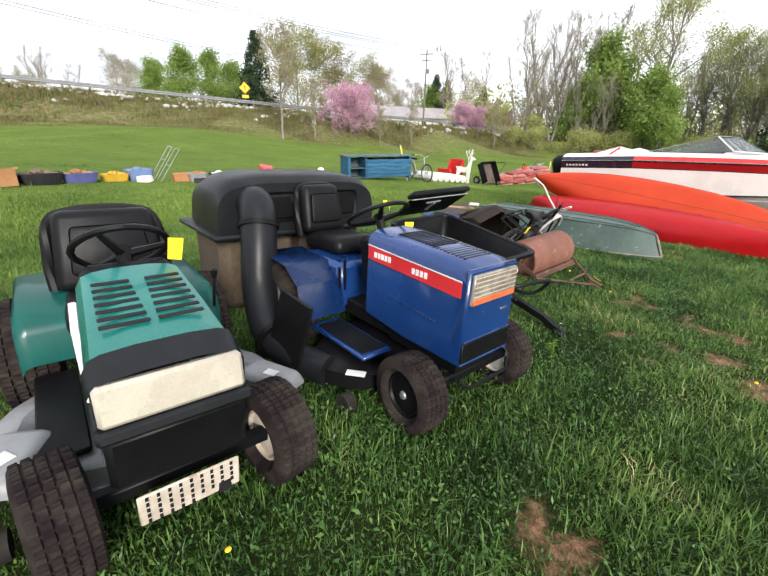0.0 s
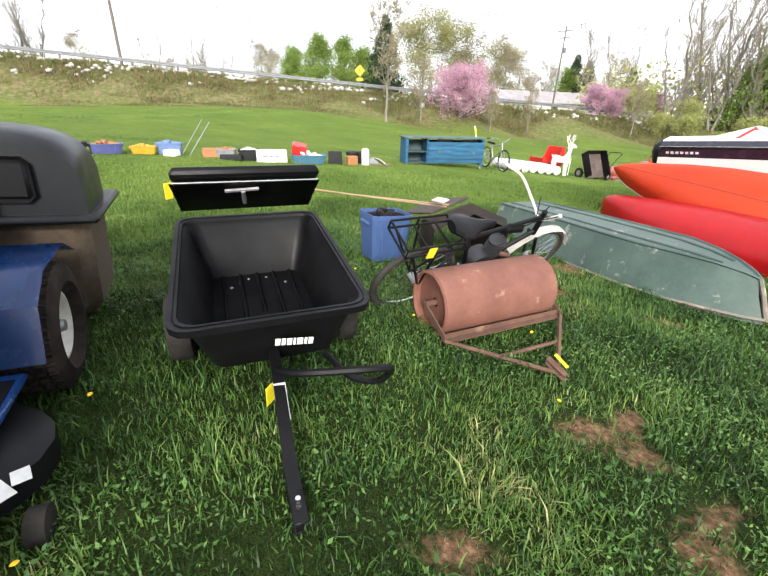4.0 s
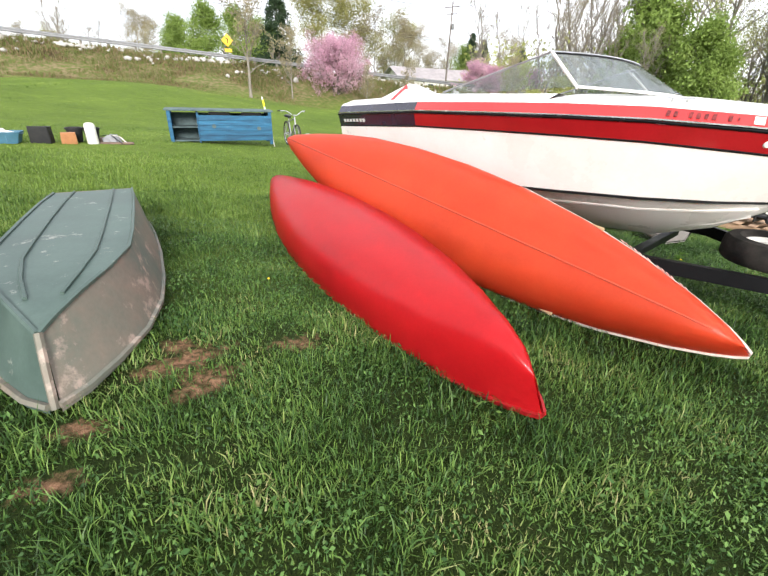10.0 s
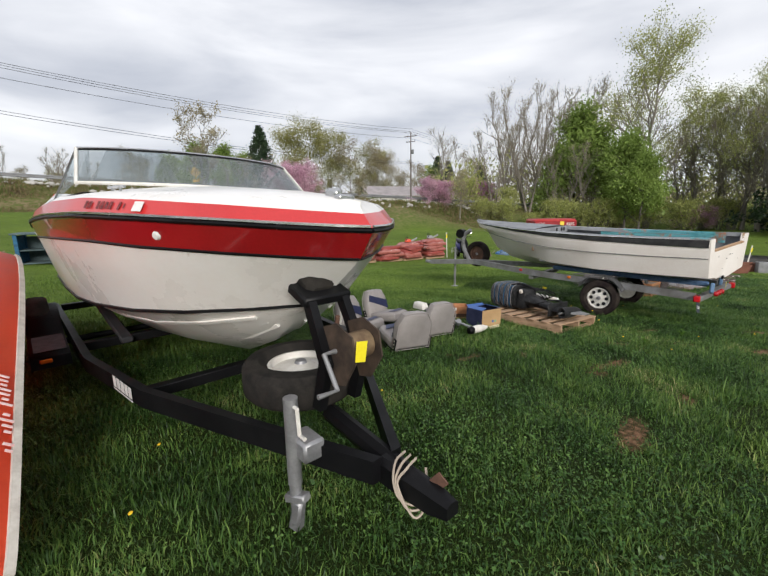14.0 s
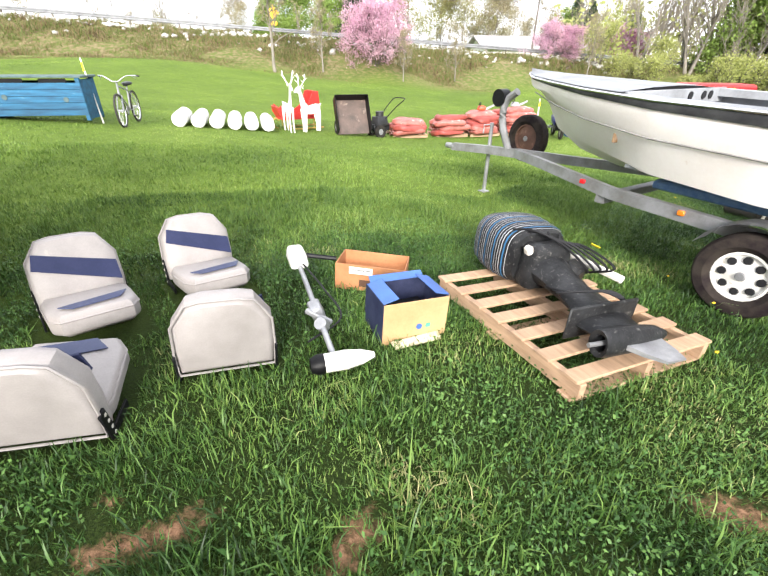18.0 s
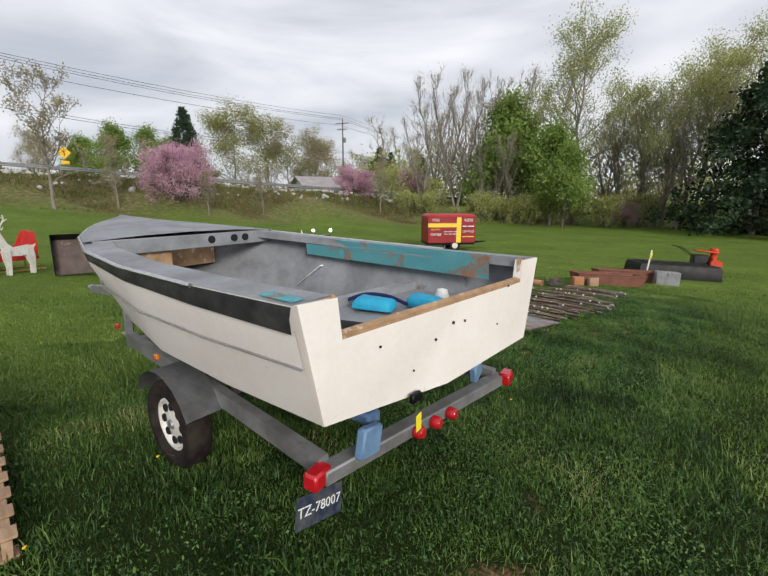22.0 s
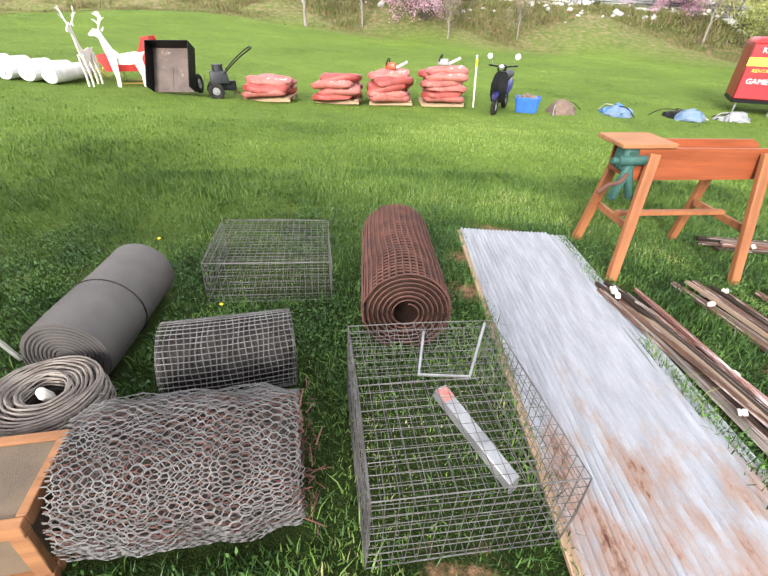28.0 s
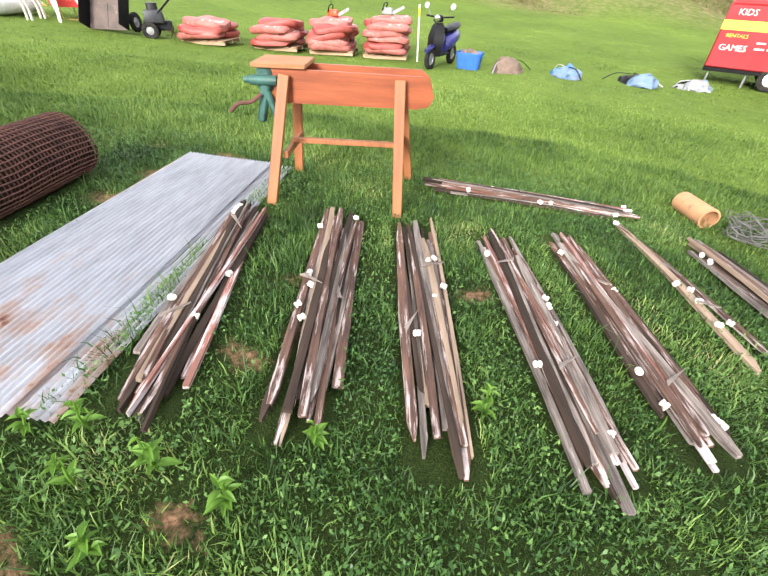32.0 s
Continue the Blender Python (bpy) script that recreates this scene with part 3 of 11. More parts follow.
leaf_pink = leafy("redbud_blossom", ((0.1, (0.46, 0.24, 0.34)), (0.5, (0.62, 0.37, 0.47)), (0.95, (0.74, 0.54, 0.60))), scale=0.4)
needle = leafy("dark_needles", ((0.1, (0.012, 0.024, 0.012)), (0.5, (0.025, 0.05, 0.022)), (0.95, (0.055, 0.085, 0.035))), through=0.1, scale=0.3)


def scatter_leaves(centres, spread, per, size, rng, flat=0.35):
    """Small four-cornered leaves strewn round the centres."""
    c = np.repeat(np.asarray(centres), per, 0)
    k = len(c)
    c = c + rng.normal(0, 1, (k, 3)) * spread
    a = rng.normal(0, 1, (k, 3))
    a /= np.linalg.norm(a, axis=1)[:, None]
    b = np.cross(a, rng.normal(0, 1, (k, 3)))
    b /= np.linalg.norm(b, axis=1)[:, None] + 1e-9
    s = (size * rng.uniform(0.55, 1.35, k))[:, None]
    v = np.stack([c - a * s, c - b * s * 0.6, c + a * s, c + b * s * 0.6], 1).reshape(-1, 3)
    return v, np.arange(k * 4).reshape(-1, 4)


def tree(name, label, h, wood, leaf, seed, reach=0.34, first=0.28, limbs=13, depth=2, per=16, size=0.16, spread=0.45, stems=1, lean=0.0, up=0.75, radius=None):
    """A tapered trunk with limbs and twigs, and a crown of many small leaves with gaps."""
    rng = np.random.default_rng(seed)
    t = thing(name, label, "tree", pose(0, 0, 0))
    bm, tips = bmn(), []
    r0 = radius or h * 0.014

    def limb(p, d, length, r, level):
        pts, q, dd = [p], p, d
        n = 4
        for i in range(n):
            dd = (dd + V(rng.normal(0, 0.16, 3)) + V((0, 0, 0.10 * up))).normalized()
            q = q + dd * (length / n)
            pts.append(q)
        tube(bm, pts, [max(0.012, r * (1 - 0.8 * i / n)) for i in range(n + 1)], 5 if level < 2 else 4, caps=False)
        if level < depth:
            for k in range(3 if level == 0 else 4):
                f = rng.uniform(0.35, 1.0)
                b = pts[min(n, int(f * n))]
                side = V(rng.normal(0, 1, 3))
                nd = (dd * 0.7 + side.normalized() * 0.75 + V((0, 0, 0.3 * up))).normalized()
                limb(b, nd, length * rng.uniform(0.4, 0.62), r * 0.45, level + 1)
        tips.extend(pts[-2:] if level >= depth - 1 else pts[-1:])

    for s in range(stems):
        ang = 2 * math.pi * s / max(1, stems) + rng.uniform(0, 1)
        tilt = lean + (0.22 if stems > 1 else 0.02)
        base, top = V((0.15 * math.cos(ang), 0.15 * math.sin(ang), -0.3)) if stems > 1 else V((0, 0, -0.3)), None
        pts = []
        for i in range(8):
            f = i / 7
            pts.append(base + V((math.cos(ang) * tilt * h * f + rng.normal(0, 0.012 * h * f), math.sin(ang) * tilt * h * f + rng.normal(0, 0.012 * h * f), h * 0.92 * f)))
        tube(bm, pts, [r0 * (1 - 0.88 * i / 7) * (1.25 if i == 0 else 1) for i in range(8)], 8)
        for k in range(limbs):
            f = first + (1 - first) * (k + rng.uniform(0, 0.9)) / limbs
            i = min(6, int(f * 7))
            p = pts[i].lerp(pts[i + 1], f * 7 - i)
            a = rng.uniform(0, 2 * math.pi)
            d = V((math.cos(a), math.sin(a), up * rng.uniform(0.5, 1.3))).normalized()
            limb(p, d, h * reach * (1.05 - 0.62 * f) * rng.uniform(0.7, 1.2), r0 * 0.45 * (1 - 0.6 * f), 0)
    part("trunk", bm, wood, t)
    if leaf and per:
        v, f = scatter_leaves([tuple(p) for p in tips], spread, per, size, rng)
        ob = raw("crown", v, f, leaf)
        ob.parent = t
    tallest = max(np.percentile([p.z for p in tips], 99), h * 0.5)
    for ob in t.children:
        ob.data.transform(Matrix.Scale(h / tallest, 4))
    return t


def conifer(name, label, h, w, seed, per=26):
    rng = np.random.default_rng(seed)
    t = thing(name, label, "tree", pose(0, 0, 0))
    bm = bmn()
    tube(bm, [(0, 0, -0.3), (0, 0, h * 0.6), (0, 0, h)], [h * 0.018, h * 0.01, 0.02], 8)
    tips = []
    for k in range(int(h * 7)):
        f = 0.04 + 0.95 * (k + rng.uniform(0, 1)) / (h * 7)
        a = rng.uniform(0, 2 * math.pi)
        r = w * (1 - f) ** 0.85 * rng.uniform(0.75, 1.15)
        p, q = V((0, 0, h * f)), V((math.cos(a) * r, math.sin(a) * r, h * f - r * 0.18))
        tube(bm, [p, q], [0.03, 0.008], 4, caps=False)
        tips += [tuple(p.lerp(q, u)) for u in (0.35, 0.6, 0.8, 1.0)]
    part("trunk", bm, bark_dark, t)
    v, fc = scatter_leaves(tips, 0.028 * h * 0.5 + 0.08, per, 0.11 + h * 0.004, rng)
    raw("crown", v, fc, needle).parent = t
    return t


def plant_at(proto, x, y, s=1.0, turn=0.0, used=set(), z=None):
    m = pose(x, y, (gz(x, y) if z is None else z), 0, 0, turn)
    if proto.name not in used:
        used.add(proto.name)
        proto.matrix_basis = m @ Matrix.Scale(s, 4)
        return proto
    return copy_thing(proto, m @ Matrix.Scale(s / proto.scale[0], 4))


T_TALL = tree("tall_tree", "tall tree with thin yellow-green spring leaves at the wood's edge", 15, bark, leaf_spring, 3, per=19, size=0.066, limbs=26, reach=0.46, first=0.24, up=1.0, spread=0.42)
T_BARE = tree("bare_tree", "tall bare grey tree with upright thin branches", 13, bark, leaf_tan, 5, per=3, size=0.05, limbs=17, reach=0.36, first=0.16, up=1.5, spread=0.25, stems=2)
T_ROUND = tree("leafy_tree", "round fresh-green tree in full young leaf", 10.5, bark_dark, leaf_green, 8, per=22, size=0.15, limbs=19, reach=0.40, first=0.12, up=0.7, spread=0.6)
T_WILLOW = tree("willow_tree", "wide willow with a pale yellow-green veil of leaves", 13, bark, leaf_willow, 11, per=30, size=0.10, limbs=18, reach=0.52, first=0.12, up=0.6, spread=0.6)
T_RED = tree("redbud_tree", "wide redbud tree covered in pink blossom", 4.6, bark_dark, leaf_pink, 14, per=24, size=0.055, limbs=15, reach=0.74, first=0.06, up=0.55, spread=0.20, stems=3)
T_YOUNG = tree("young_tree", "slender young tree with budding twigs on the bank", 7.5, bark, leaf_tan, 17, per=7, size=0.06, limbs=15, reach=0.42, first=0.26, up=1.2, spread=0.13)
T_BUSH = tree("shrub", "tangled budding shrub at the wood's edge", 4.0, bark_dark, leaf_spring, 21, per=6, size=0.09, limbs=6, reach=0.6, first=0.06, up=0.9, spread=0.3, stems=3)
T_PALE = tree("blossoming_tree", "pale tree with whitish-green spring leaves", 11, bark, leaf_tan, 25, per=14, size=0.085, limbs=17, reach=0.44, first=0.14, up=0.8, spread=0.45)
T_FIR = conifer("fir_tree", "dark green spruce with a pointed crown", 15, 5.4, 31, 34)
T_CEDAR = conifer("cedar_tree", "broad dark evergreen tree with dense needles to the ground", 14, 7.4, 33, 46)

rngw = np.random.default_rng(77)
# the bank
plant_at(T_RED, -4.7, 44.4, 1.05, 0)
plant_at(T_RED, 9.1, 57.4, 0.84, 80, z=0.0)
plant_at(T_YOUNG, -10.0, 37.6, 1.19, 0)
plant_at(T_YOUNG, -7.8, 41.0, 0.72, 100)
plant_at(T_YOUNG, 1.6, 46.5, 0.55, 200)
plant_at(T_YOUNG, 12.0, 53.5, 0.7, 20)
plant_at(T_YOUNG, -1.6, 42.5, 0.5, 60)
# trees beyond the road: kind, place, size, height of the ground
for k, (kind, x, y, sc, z) in enumerate((
        (T_ROUND, -68.4, 123.8, 1.27, 2.0), (T_ROUND, -60.4, 124.3, 1.55, 2.0), (T_ROUND, -56.6, 133.6, 1.6, 2.0), (T_ROUND, -49.5, 132.8, 1.4, 1.5),
        (T_FIR, -36.5, 114.6, 1.36, 1.0), (T_WILLOW, -29.6, 128.2, 1.95, 0.5), (T_WILLOW, -22.7, 136.7, 1.9, 0.5), (T_PALE, -15.1, 130.4, 1.7, 0.5), (T_WILLOW, -10.5, 140.0, 1.5, 0.5), (T_ROUND, -43.5, 130.0, 1.2, 1.5), (T_PALE, 3.5, 142.0, 1.3, 0.0),
        (T_PALE, -7.0, 127.9, 1.6, 0.5), (T_PALE, -3.2, 134.5, 1.4, 0.5), (T_FIR, 11.0, 137.4, 1.0, 0.0), (T_FIR, 14.4, 139.4, 0.92, 0.0),
        (T_PALE, 19.4, 131.2, 1.4, -0.5), (T_ROUND, 9.5, 137.4, 1.1, 0.0), (T_BARE, 13.0, 114.4, 1.5, -0.5), (T_BARE, 18.4, 109.3, 1.34, -0.5),
        (T_FIR, 22.4, 121.0, 0.78, -1.0), (T_BARE, -76.7, 91.8, 0.92, 2.5), (T_BARE, -74.4, 100.0, 0.74, 2.5), (T_PALE, -69.0, 107.6, 1.2, 2.5),
        (T_ROUND, -63.3, 113.4, 0.96, 2.5), (T_BARE, -84.1, 84.9, 0.71, 3.0), (T_PALE, -83.4, 91.1, 0.67, 3.0), (T_BARE, -56.5, 40.1, 0.64, 3.5),
        (T_BARE, -58.5, 43.1, 0.7, 3.5), (T_BARE, -80.1, 58.8, 0.66, 3.5), (T_PALE, -84.5, 69.7, 0.89, 3.0), (T_BARE, -76.5, 79.0, 0.77, 3.0),
        (T_BARE, -72.7, 89.5, 0.77, 3.0), (T_PALE, -62.6, 100.9, 0.98, 3.0), (T_RED, 16.5, 75.3, 1.2, -1.0))):
    plant_at(kind, x, y, sc, k * 67, z=z)
for k in range(22):
    f = k / 22
    plant_at((T_BARE, T_PALE, T_BARE, T_WILLOW)[k % 4], -118 + 150 * f + rngw.uniform(-3, 3), 92 + 56 * min(1, f * 1.8) + rngw.uniform(-4, 10), rngw.uniform(0.6, 0.95), k * 47, z=1.0)
# dark evergreens by the road
for x, y, sc, z in ((-51.8, 32.1, 0.60, 3.4), (-55.1, 30.1, 0.85, 3.6), (-58.6, 27.0, 0.9, 3.8), (-59.9, 23.4, 0.85, 4.0)):
    plant_at(T_CEDAR, x, y, sc, x * 31, z=z)
for x, y, sc in ((43.4, 44.0, 1.08), (47.0, 42.6, 1.1), (52.0, 39.0, 1.15), (59.0, 34.0, 1.0)):
    plant_at(T_CEDAR, x, y, sc, x * 31)
# the wood along the far side of the meadow
for kind, x, y, sc in ((T_BARE, 19.8, 65.0, 1.19), (T_BARE, 22.8, 68.5, 1.38), (T_BARE, 23.9, 63.2, 1.16), (T_BARE, 29.3, 73.3, 1.55), (T_BARE, 35.3, 75.6, 1.65), (T_BARE, 19.2, 67.0, 0.91), (T_BARE, 31.1, 70.7, 1.34),
                       (T_BARE, 17.2, 62.5, 0.8), (T_BARE, 21.2, 60.4, 0.85), (T_BARE, 26.0, 66.5, 1.1), (T_BARE, 24.6, 58.2, 0.8), (T_BARE, 27.6, 57.0, 0.75),
                       (T_ROUND, 27.7, 63.3, 1.28), (T_ROUND, 29.1, 60.8, 1.1), (T_ROUND, 25.5, 60.8, 0.86), (T_ROUND, 30.3, 54.0, 0.95), (T_ROUND, 30.7, 51.6, 0.74),
                       (T_TALL, 37.0, 63.1, 1.58), (T_TALL, 38.8, 56.6, 1.01), (T_TALL, 41.8, 57.1, 0.98), (T_TALL, 41.5, 52.5, 0.95), (T_TALL, 44.6, 54.0, 1.11), (T_TALL, 47.8, 54.1, 1.28), (T_TALL, 43.6, 51.1, 1.07),
                       (T_BARE, 33.9, 56.8, 0.81), (T_BARE, 38.9, 58.8, 0.92), (T_BARE, 39.8, 56.0, 0.97), (T_BARE, 40.8, 53.0, 0.91), (T_BARE, 41.4, 50.2, 0.90), (T_TALL, 51, 50, 1.2), (T_TALL, 55, 47, 1.2), (T_TALL, 59, 45, 1.2), (T_TALL, 63, 42, 1.2), (T_TALL, 58, 53, 1.3), (T_BARE, 47, 47.5, 0.9), (T_BARE, 52, 45, 0.9)):
    plant_at(kind, x, y, sc, rngw.uniform(0, 360))
plant_at(T_RED, 37.8, 53.5, 0.6, 40)
for k in range(34):
    x = 13 + k * 1.4
    plant_at(T_BUSH, x, 56.5 + rngw.uniform(-2.0, 4) - max(0, x - 26) * 0.36, rngw.uniform(0.4, 0.85), rngw.uniform(0, 360))
for x, y in ((-70, -40), (-40, -60), (0, -75), (40, -60), (75, -30), (80, 10), (-90, 0), (20, -70), (60, -45), (-20, -70), (78, -10), (-80, -20)):
    plant_at(T_ROUND, x, y, 1.4, x * 3)
# the deep wood behind the first trees, and the far line of trees over the road
rng_far = np.random.default_rng(5)
cs = [(rng_far.uniform(8, 100), rng_far.uniform(62, 84) + 0.0, -2.4 + rng_far.uniform(0, 1) ** 1.6 * 9.0) for _ in range(2600)]
v, fc = scatter_leaves(cs, 0.8, 9, 0.26, rng_far)
tagged(raw("far_wood", v, fc, leaf_spring), "deep spring wood behind the first trees", "wood", kind="stuff")
cs = [(x, 190 + rng_far.uniform(-10, 25), 1 + rng_far.uniform(0, 1) ** 1.5 * (6 + 2.5 * math.sin(x * 0.05) + 2 * math.sin(x * 0.21))) for x in rng_far.uniform(-230, 160, 3000)]
v, fc = scatter_leaves(cs, 1.3, 7, 0.55, rng_far)
tagged(raw("distant_woods", v, fc, leaf_tan), "distant budding trees along the skyline", "wood", kind="stuff")

# ---------------------------------------------------------------- bank: stones and dry growth
rock_mat = mat("pale_limestone", (0.50, 0.48, 0.45), (0.30, 0.285, 0.265), 0.95, scale=2.0, fine=15, bump=0.8)
rngb = np.random.default_rng(9)
bm = bmn()
ico = bmesh.new()
bmesh.ops.create_icosphere(ico, subdivisions=1, radius=1)
iv = np.array([v.co[:] for v in ico.verts])
ifc = np.array([[v.index for v in f.verts] for f in ico.faces])
ico.free()
bm.free()
vs, fs = [], []
for k in range(1900):
    s, q = rngb.uniform(-62, 30), abs(rngb.normal(0, 1)) * 1.7 + 0.4
    if noise.noise(V((s * 0.22, q * 0.7, 3))) < 0.02:
        continue
    x = ROAD_P[0] + ROAD_D[0] * s + ROAD_D[1] * q
    y = ROAD_P[1] + ROAD_D[1] * s - ROAD_D[0] * q
    sc = rngb.uniform(0.07, 0.32) * np.array([1, 1, 0.7]) * rngb.uniform(0.7, 1.2, 3)
    vs.append(iv * rngb.uniform(0.75, 1.2, (len(iv), 1)) * sc + np.array([x, y, gz(x, y) + 0.02]))
    fs.append(ifc + len(iv) * len(fs))
tagged(raw("bank_stones", np.concatenate(vs), np.concatenate(fs), rock_mat), "pale broken stones dumped along the top of the bank", "stones", kind="stuff")

dry = leafy("dry_growth", ((0.05, (0.09, 0.062, 0.035)), (0.34, (0.22, 0.165, 0.085)), (0.52, (0.10, 0.145, 0.03)), (0.72, (0.13, 0.13, 0.045)), (0.95, (0.30, 0.22, 0.14))), scale=0.5, through=0.25)
k = 120000
s, q = rngb.uniform(-68, 45, k), rngb.uniform(-1.0, 9.9, k)
x = ROAD_P[0] + ROAD_D[0] * s + ROAD_D[1] * q
y = ROAD_P[1] + ROAD_D[1] * s - ROAD_D[0] * q
z = land(x, y)
hh = rngb.uniform(0.12, 0.5, k) * (0.6 + 0.5 * np.sin(s * 0.9 + np.sin(q * 2)) * np.sin(q * 1.7 + s * 0.3)) * np.clip((10.2 - q) / 2.5, 0.2, 1)
a = rngb.uniform(0, 2 * math.pi, k)
w = rngb.uniform(0.02, 0.055, k)
ln = rngb.normal(0, 0.35, (k, 2)) * hh[:, None]
P0 = np.stack([x - np.cos(a) * w, y - np.sin(a) * w, z - 0.03], 1)
P1 = np.stack([x + np.cos(a) * w, y + np.sin(a) * w, z - 0.03], 1)
P2 = np.stack([x + ln[:, 0], y + ln[:, 1], z + hh], 1)
tagged(raw("bank_growth", np.stack([P0, P1, P2], 1).reshape(-1, 3), np.arange(3 * k).reshape(-1, 3), dry), "dry brown weeds and low green growth on the bank", "weeds", kind="stuff")

# ---------------------------------------------------------------- common materials of the things
white_gel = mat("white_gelcoat", (0.87, 0.85, 0.82), (0.80, 0.77, 0.73), 0.3, scale=1.5, fine=40, bump=0.03, wear=((0.55, 0.47, 0.38), 0.06, 3), coat=0.3)
# red lifted towards coral: sky light on the upper stripe put into its colour
red_gel = mat("bright_red_gelcoat", (0.58, 0.035, 0.034), (0.50, 0.026, 0.028), 0.32, scale=1.2, bump=0.03, coat=0.4)
dark_red = mat("deep_red_gelcoat", (0.33, 0.010, 0.014), (0.25, 0.008, 0.010), 0.22, scale=1.2, bump=0.02, coat=0.5)
black_paint = mat("black_paint", (0.005, 0.005, 0.006), (0.009, 0.009, 0.010), 0.45, scale=4, bump=0.05, wear=((0.07, 0.045, 0.032), 0.05, 7))
black_plastic = mat("black_plastic", (0.004, 0.004, 0.0045), (0.008, 0.008, 0.009), 0.42, scale=5, fine=160, bump=0.2, spec=0.15)
rubber = mat("tyre_rubber", (0.016, 0.015, 0.014), (0.035, 0.031, 0.027), 0.85, scale=8, fine=90, bump=0.3)
muddy_rubber = mat("dusty_tyre_rubber", (0.036, 0.029, 0.024), (0.012, 0.0075, 0.0095), 0.9, scale=9, fine=80, bump=0.4)
white_steel = mat("white_painted_steel", (0.74, 0.72, 0.68), (0.6, 0.57, 0.52), 0.45, scale=8, wear=((0.3, 0.16, 0.08), 0.08, 12))
chrome = mat("bright_metal", (0.62, 0.62, 0.62), (0.5, 0.5, 0.5), 0.22, 0.95, scale=10, bump=0.05)
steel = mat("dull_steel", (0.36, 0.36, 0.37), (0.24, 0.24, 0.25), 0.48, 0.6, scale=8)
grey_frame = mat("grey_trailer_steel", (0.27, 0.27, 0.28), (0.17, 0.165, 0.16), 0.55, 0.35, scale=5, wear=((0.22, 0.12, 0.06), 0.08, 9))
rust = mat("brown_rust", (0.155, 0.082, 0.056), (0.085, 0.044, 0.032), 0.8, 0.1, scale=5, fine=60, bump=0.4, wear=((0.24, 0.15, 0.105), 0.14, 8))
yellow_tag = mat("yellow_card", (0.85, 0.72, 0.02), (0.8, 0.66, 0.02), 0.7, scale=20)
white_card = mat("white_card", (0.78, 0.77, 0.74), rough=0.7)
red_lens = mat("red_lens", (0.5, 0.012, 0.02), (0.4, 0.01, 0.015), 0.18, coat=0.5)
amber_lens = mat("amber_lens", (0.75, 0.2, 0.02), rough=0.2, coat=0.5)
lettering = mat("white_lettering", (0.82, 0.82, 0.80), rough=0.5)
ink = mat("black_ink", (0.02, 0.02, 0.022), rough=0.6)


def text_part(name, body, size, m, material, parent, depth=0.002, align="CENTER"):
    cu = bpy.data.curves.new(name, "FONT")
    cu.body, cu.size, cu.extrude, cu.align_x, cu.align_y, cu.resolution_u = body, size, depth, align, "CENTER", 2
    tmp = bpy.data.objects.new(name + "_src", cu)
    me = bpy.data.meshes.new_from_object(tmp)
    bpy.data.objects.remove(tmp)
    me.materials.append(material)
    ob = new(name, me)
    ob.matrix_basis = m
    ob.parent = parent
    return ob


def bars(name, widths, h, gap, m, material, parent, label=""):
    """Lettering too small or worn to read: a row of bars."""
    bm = bmn()
    x = 0
    for w in widths:
        box(bm, w, h, 0.003, m @ Matrix.Translation((x + w / 2, 0, 0)), 0.0008)
        x += w + gap
    return part(name, bm, material, parent, label)


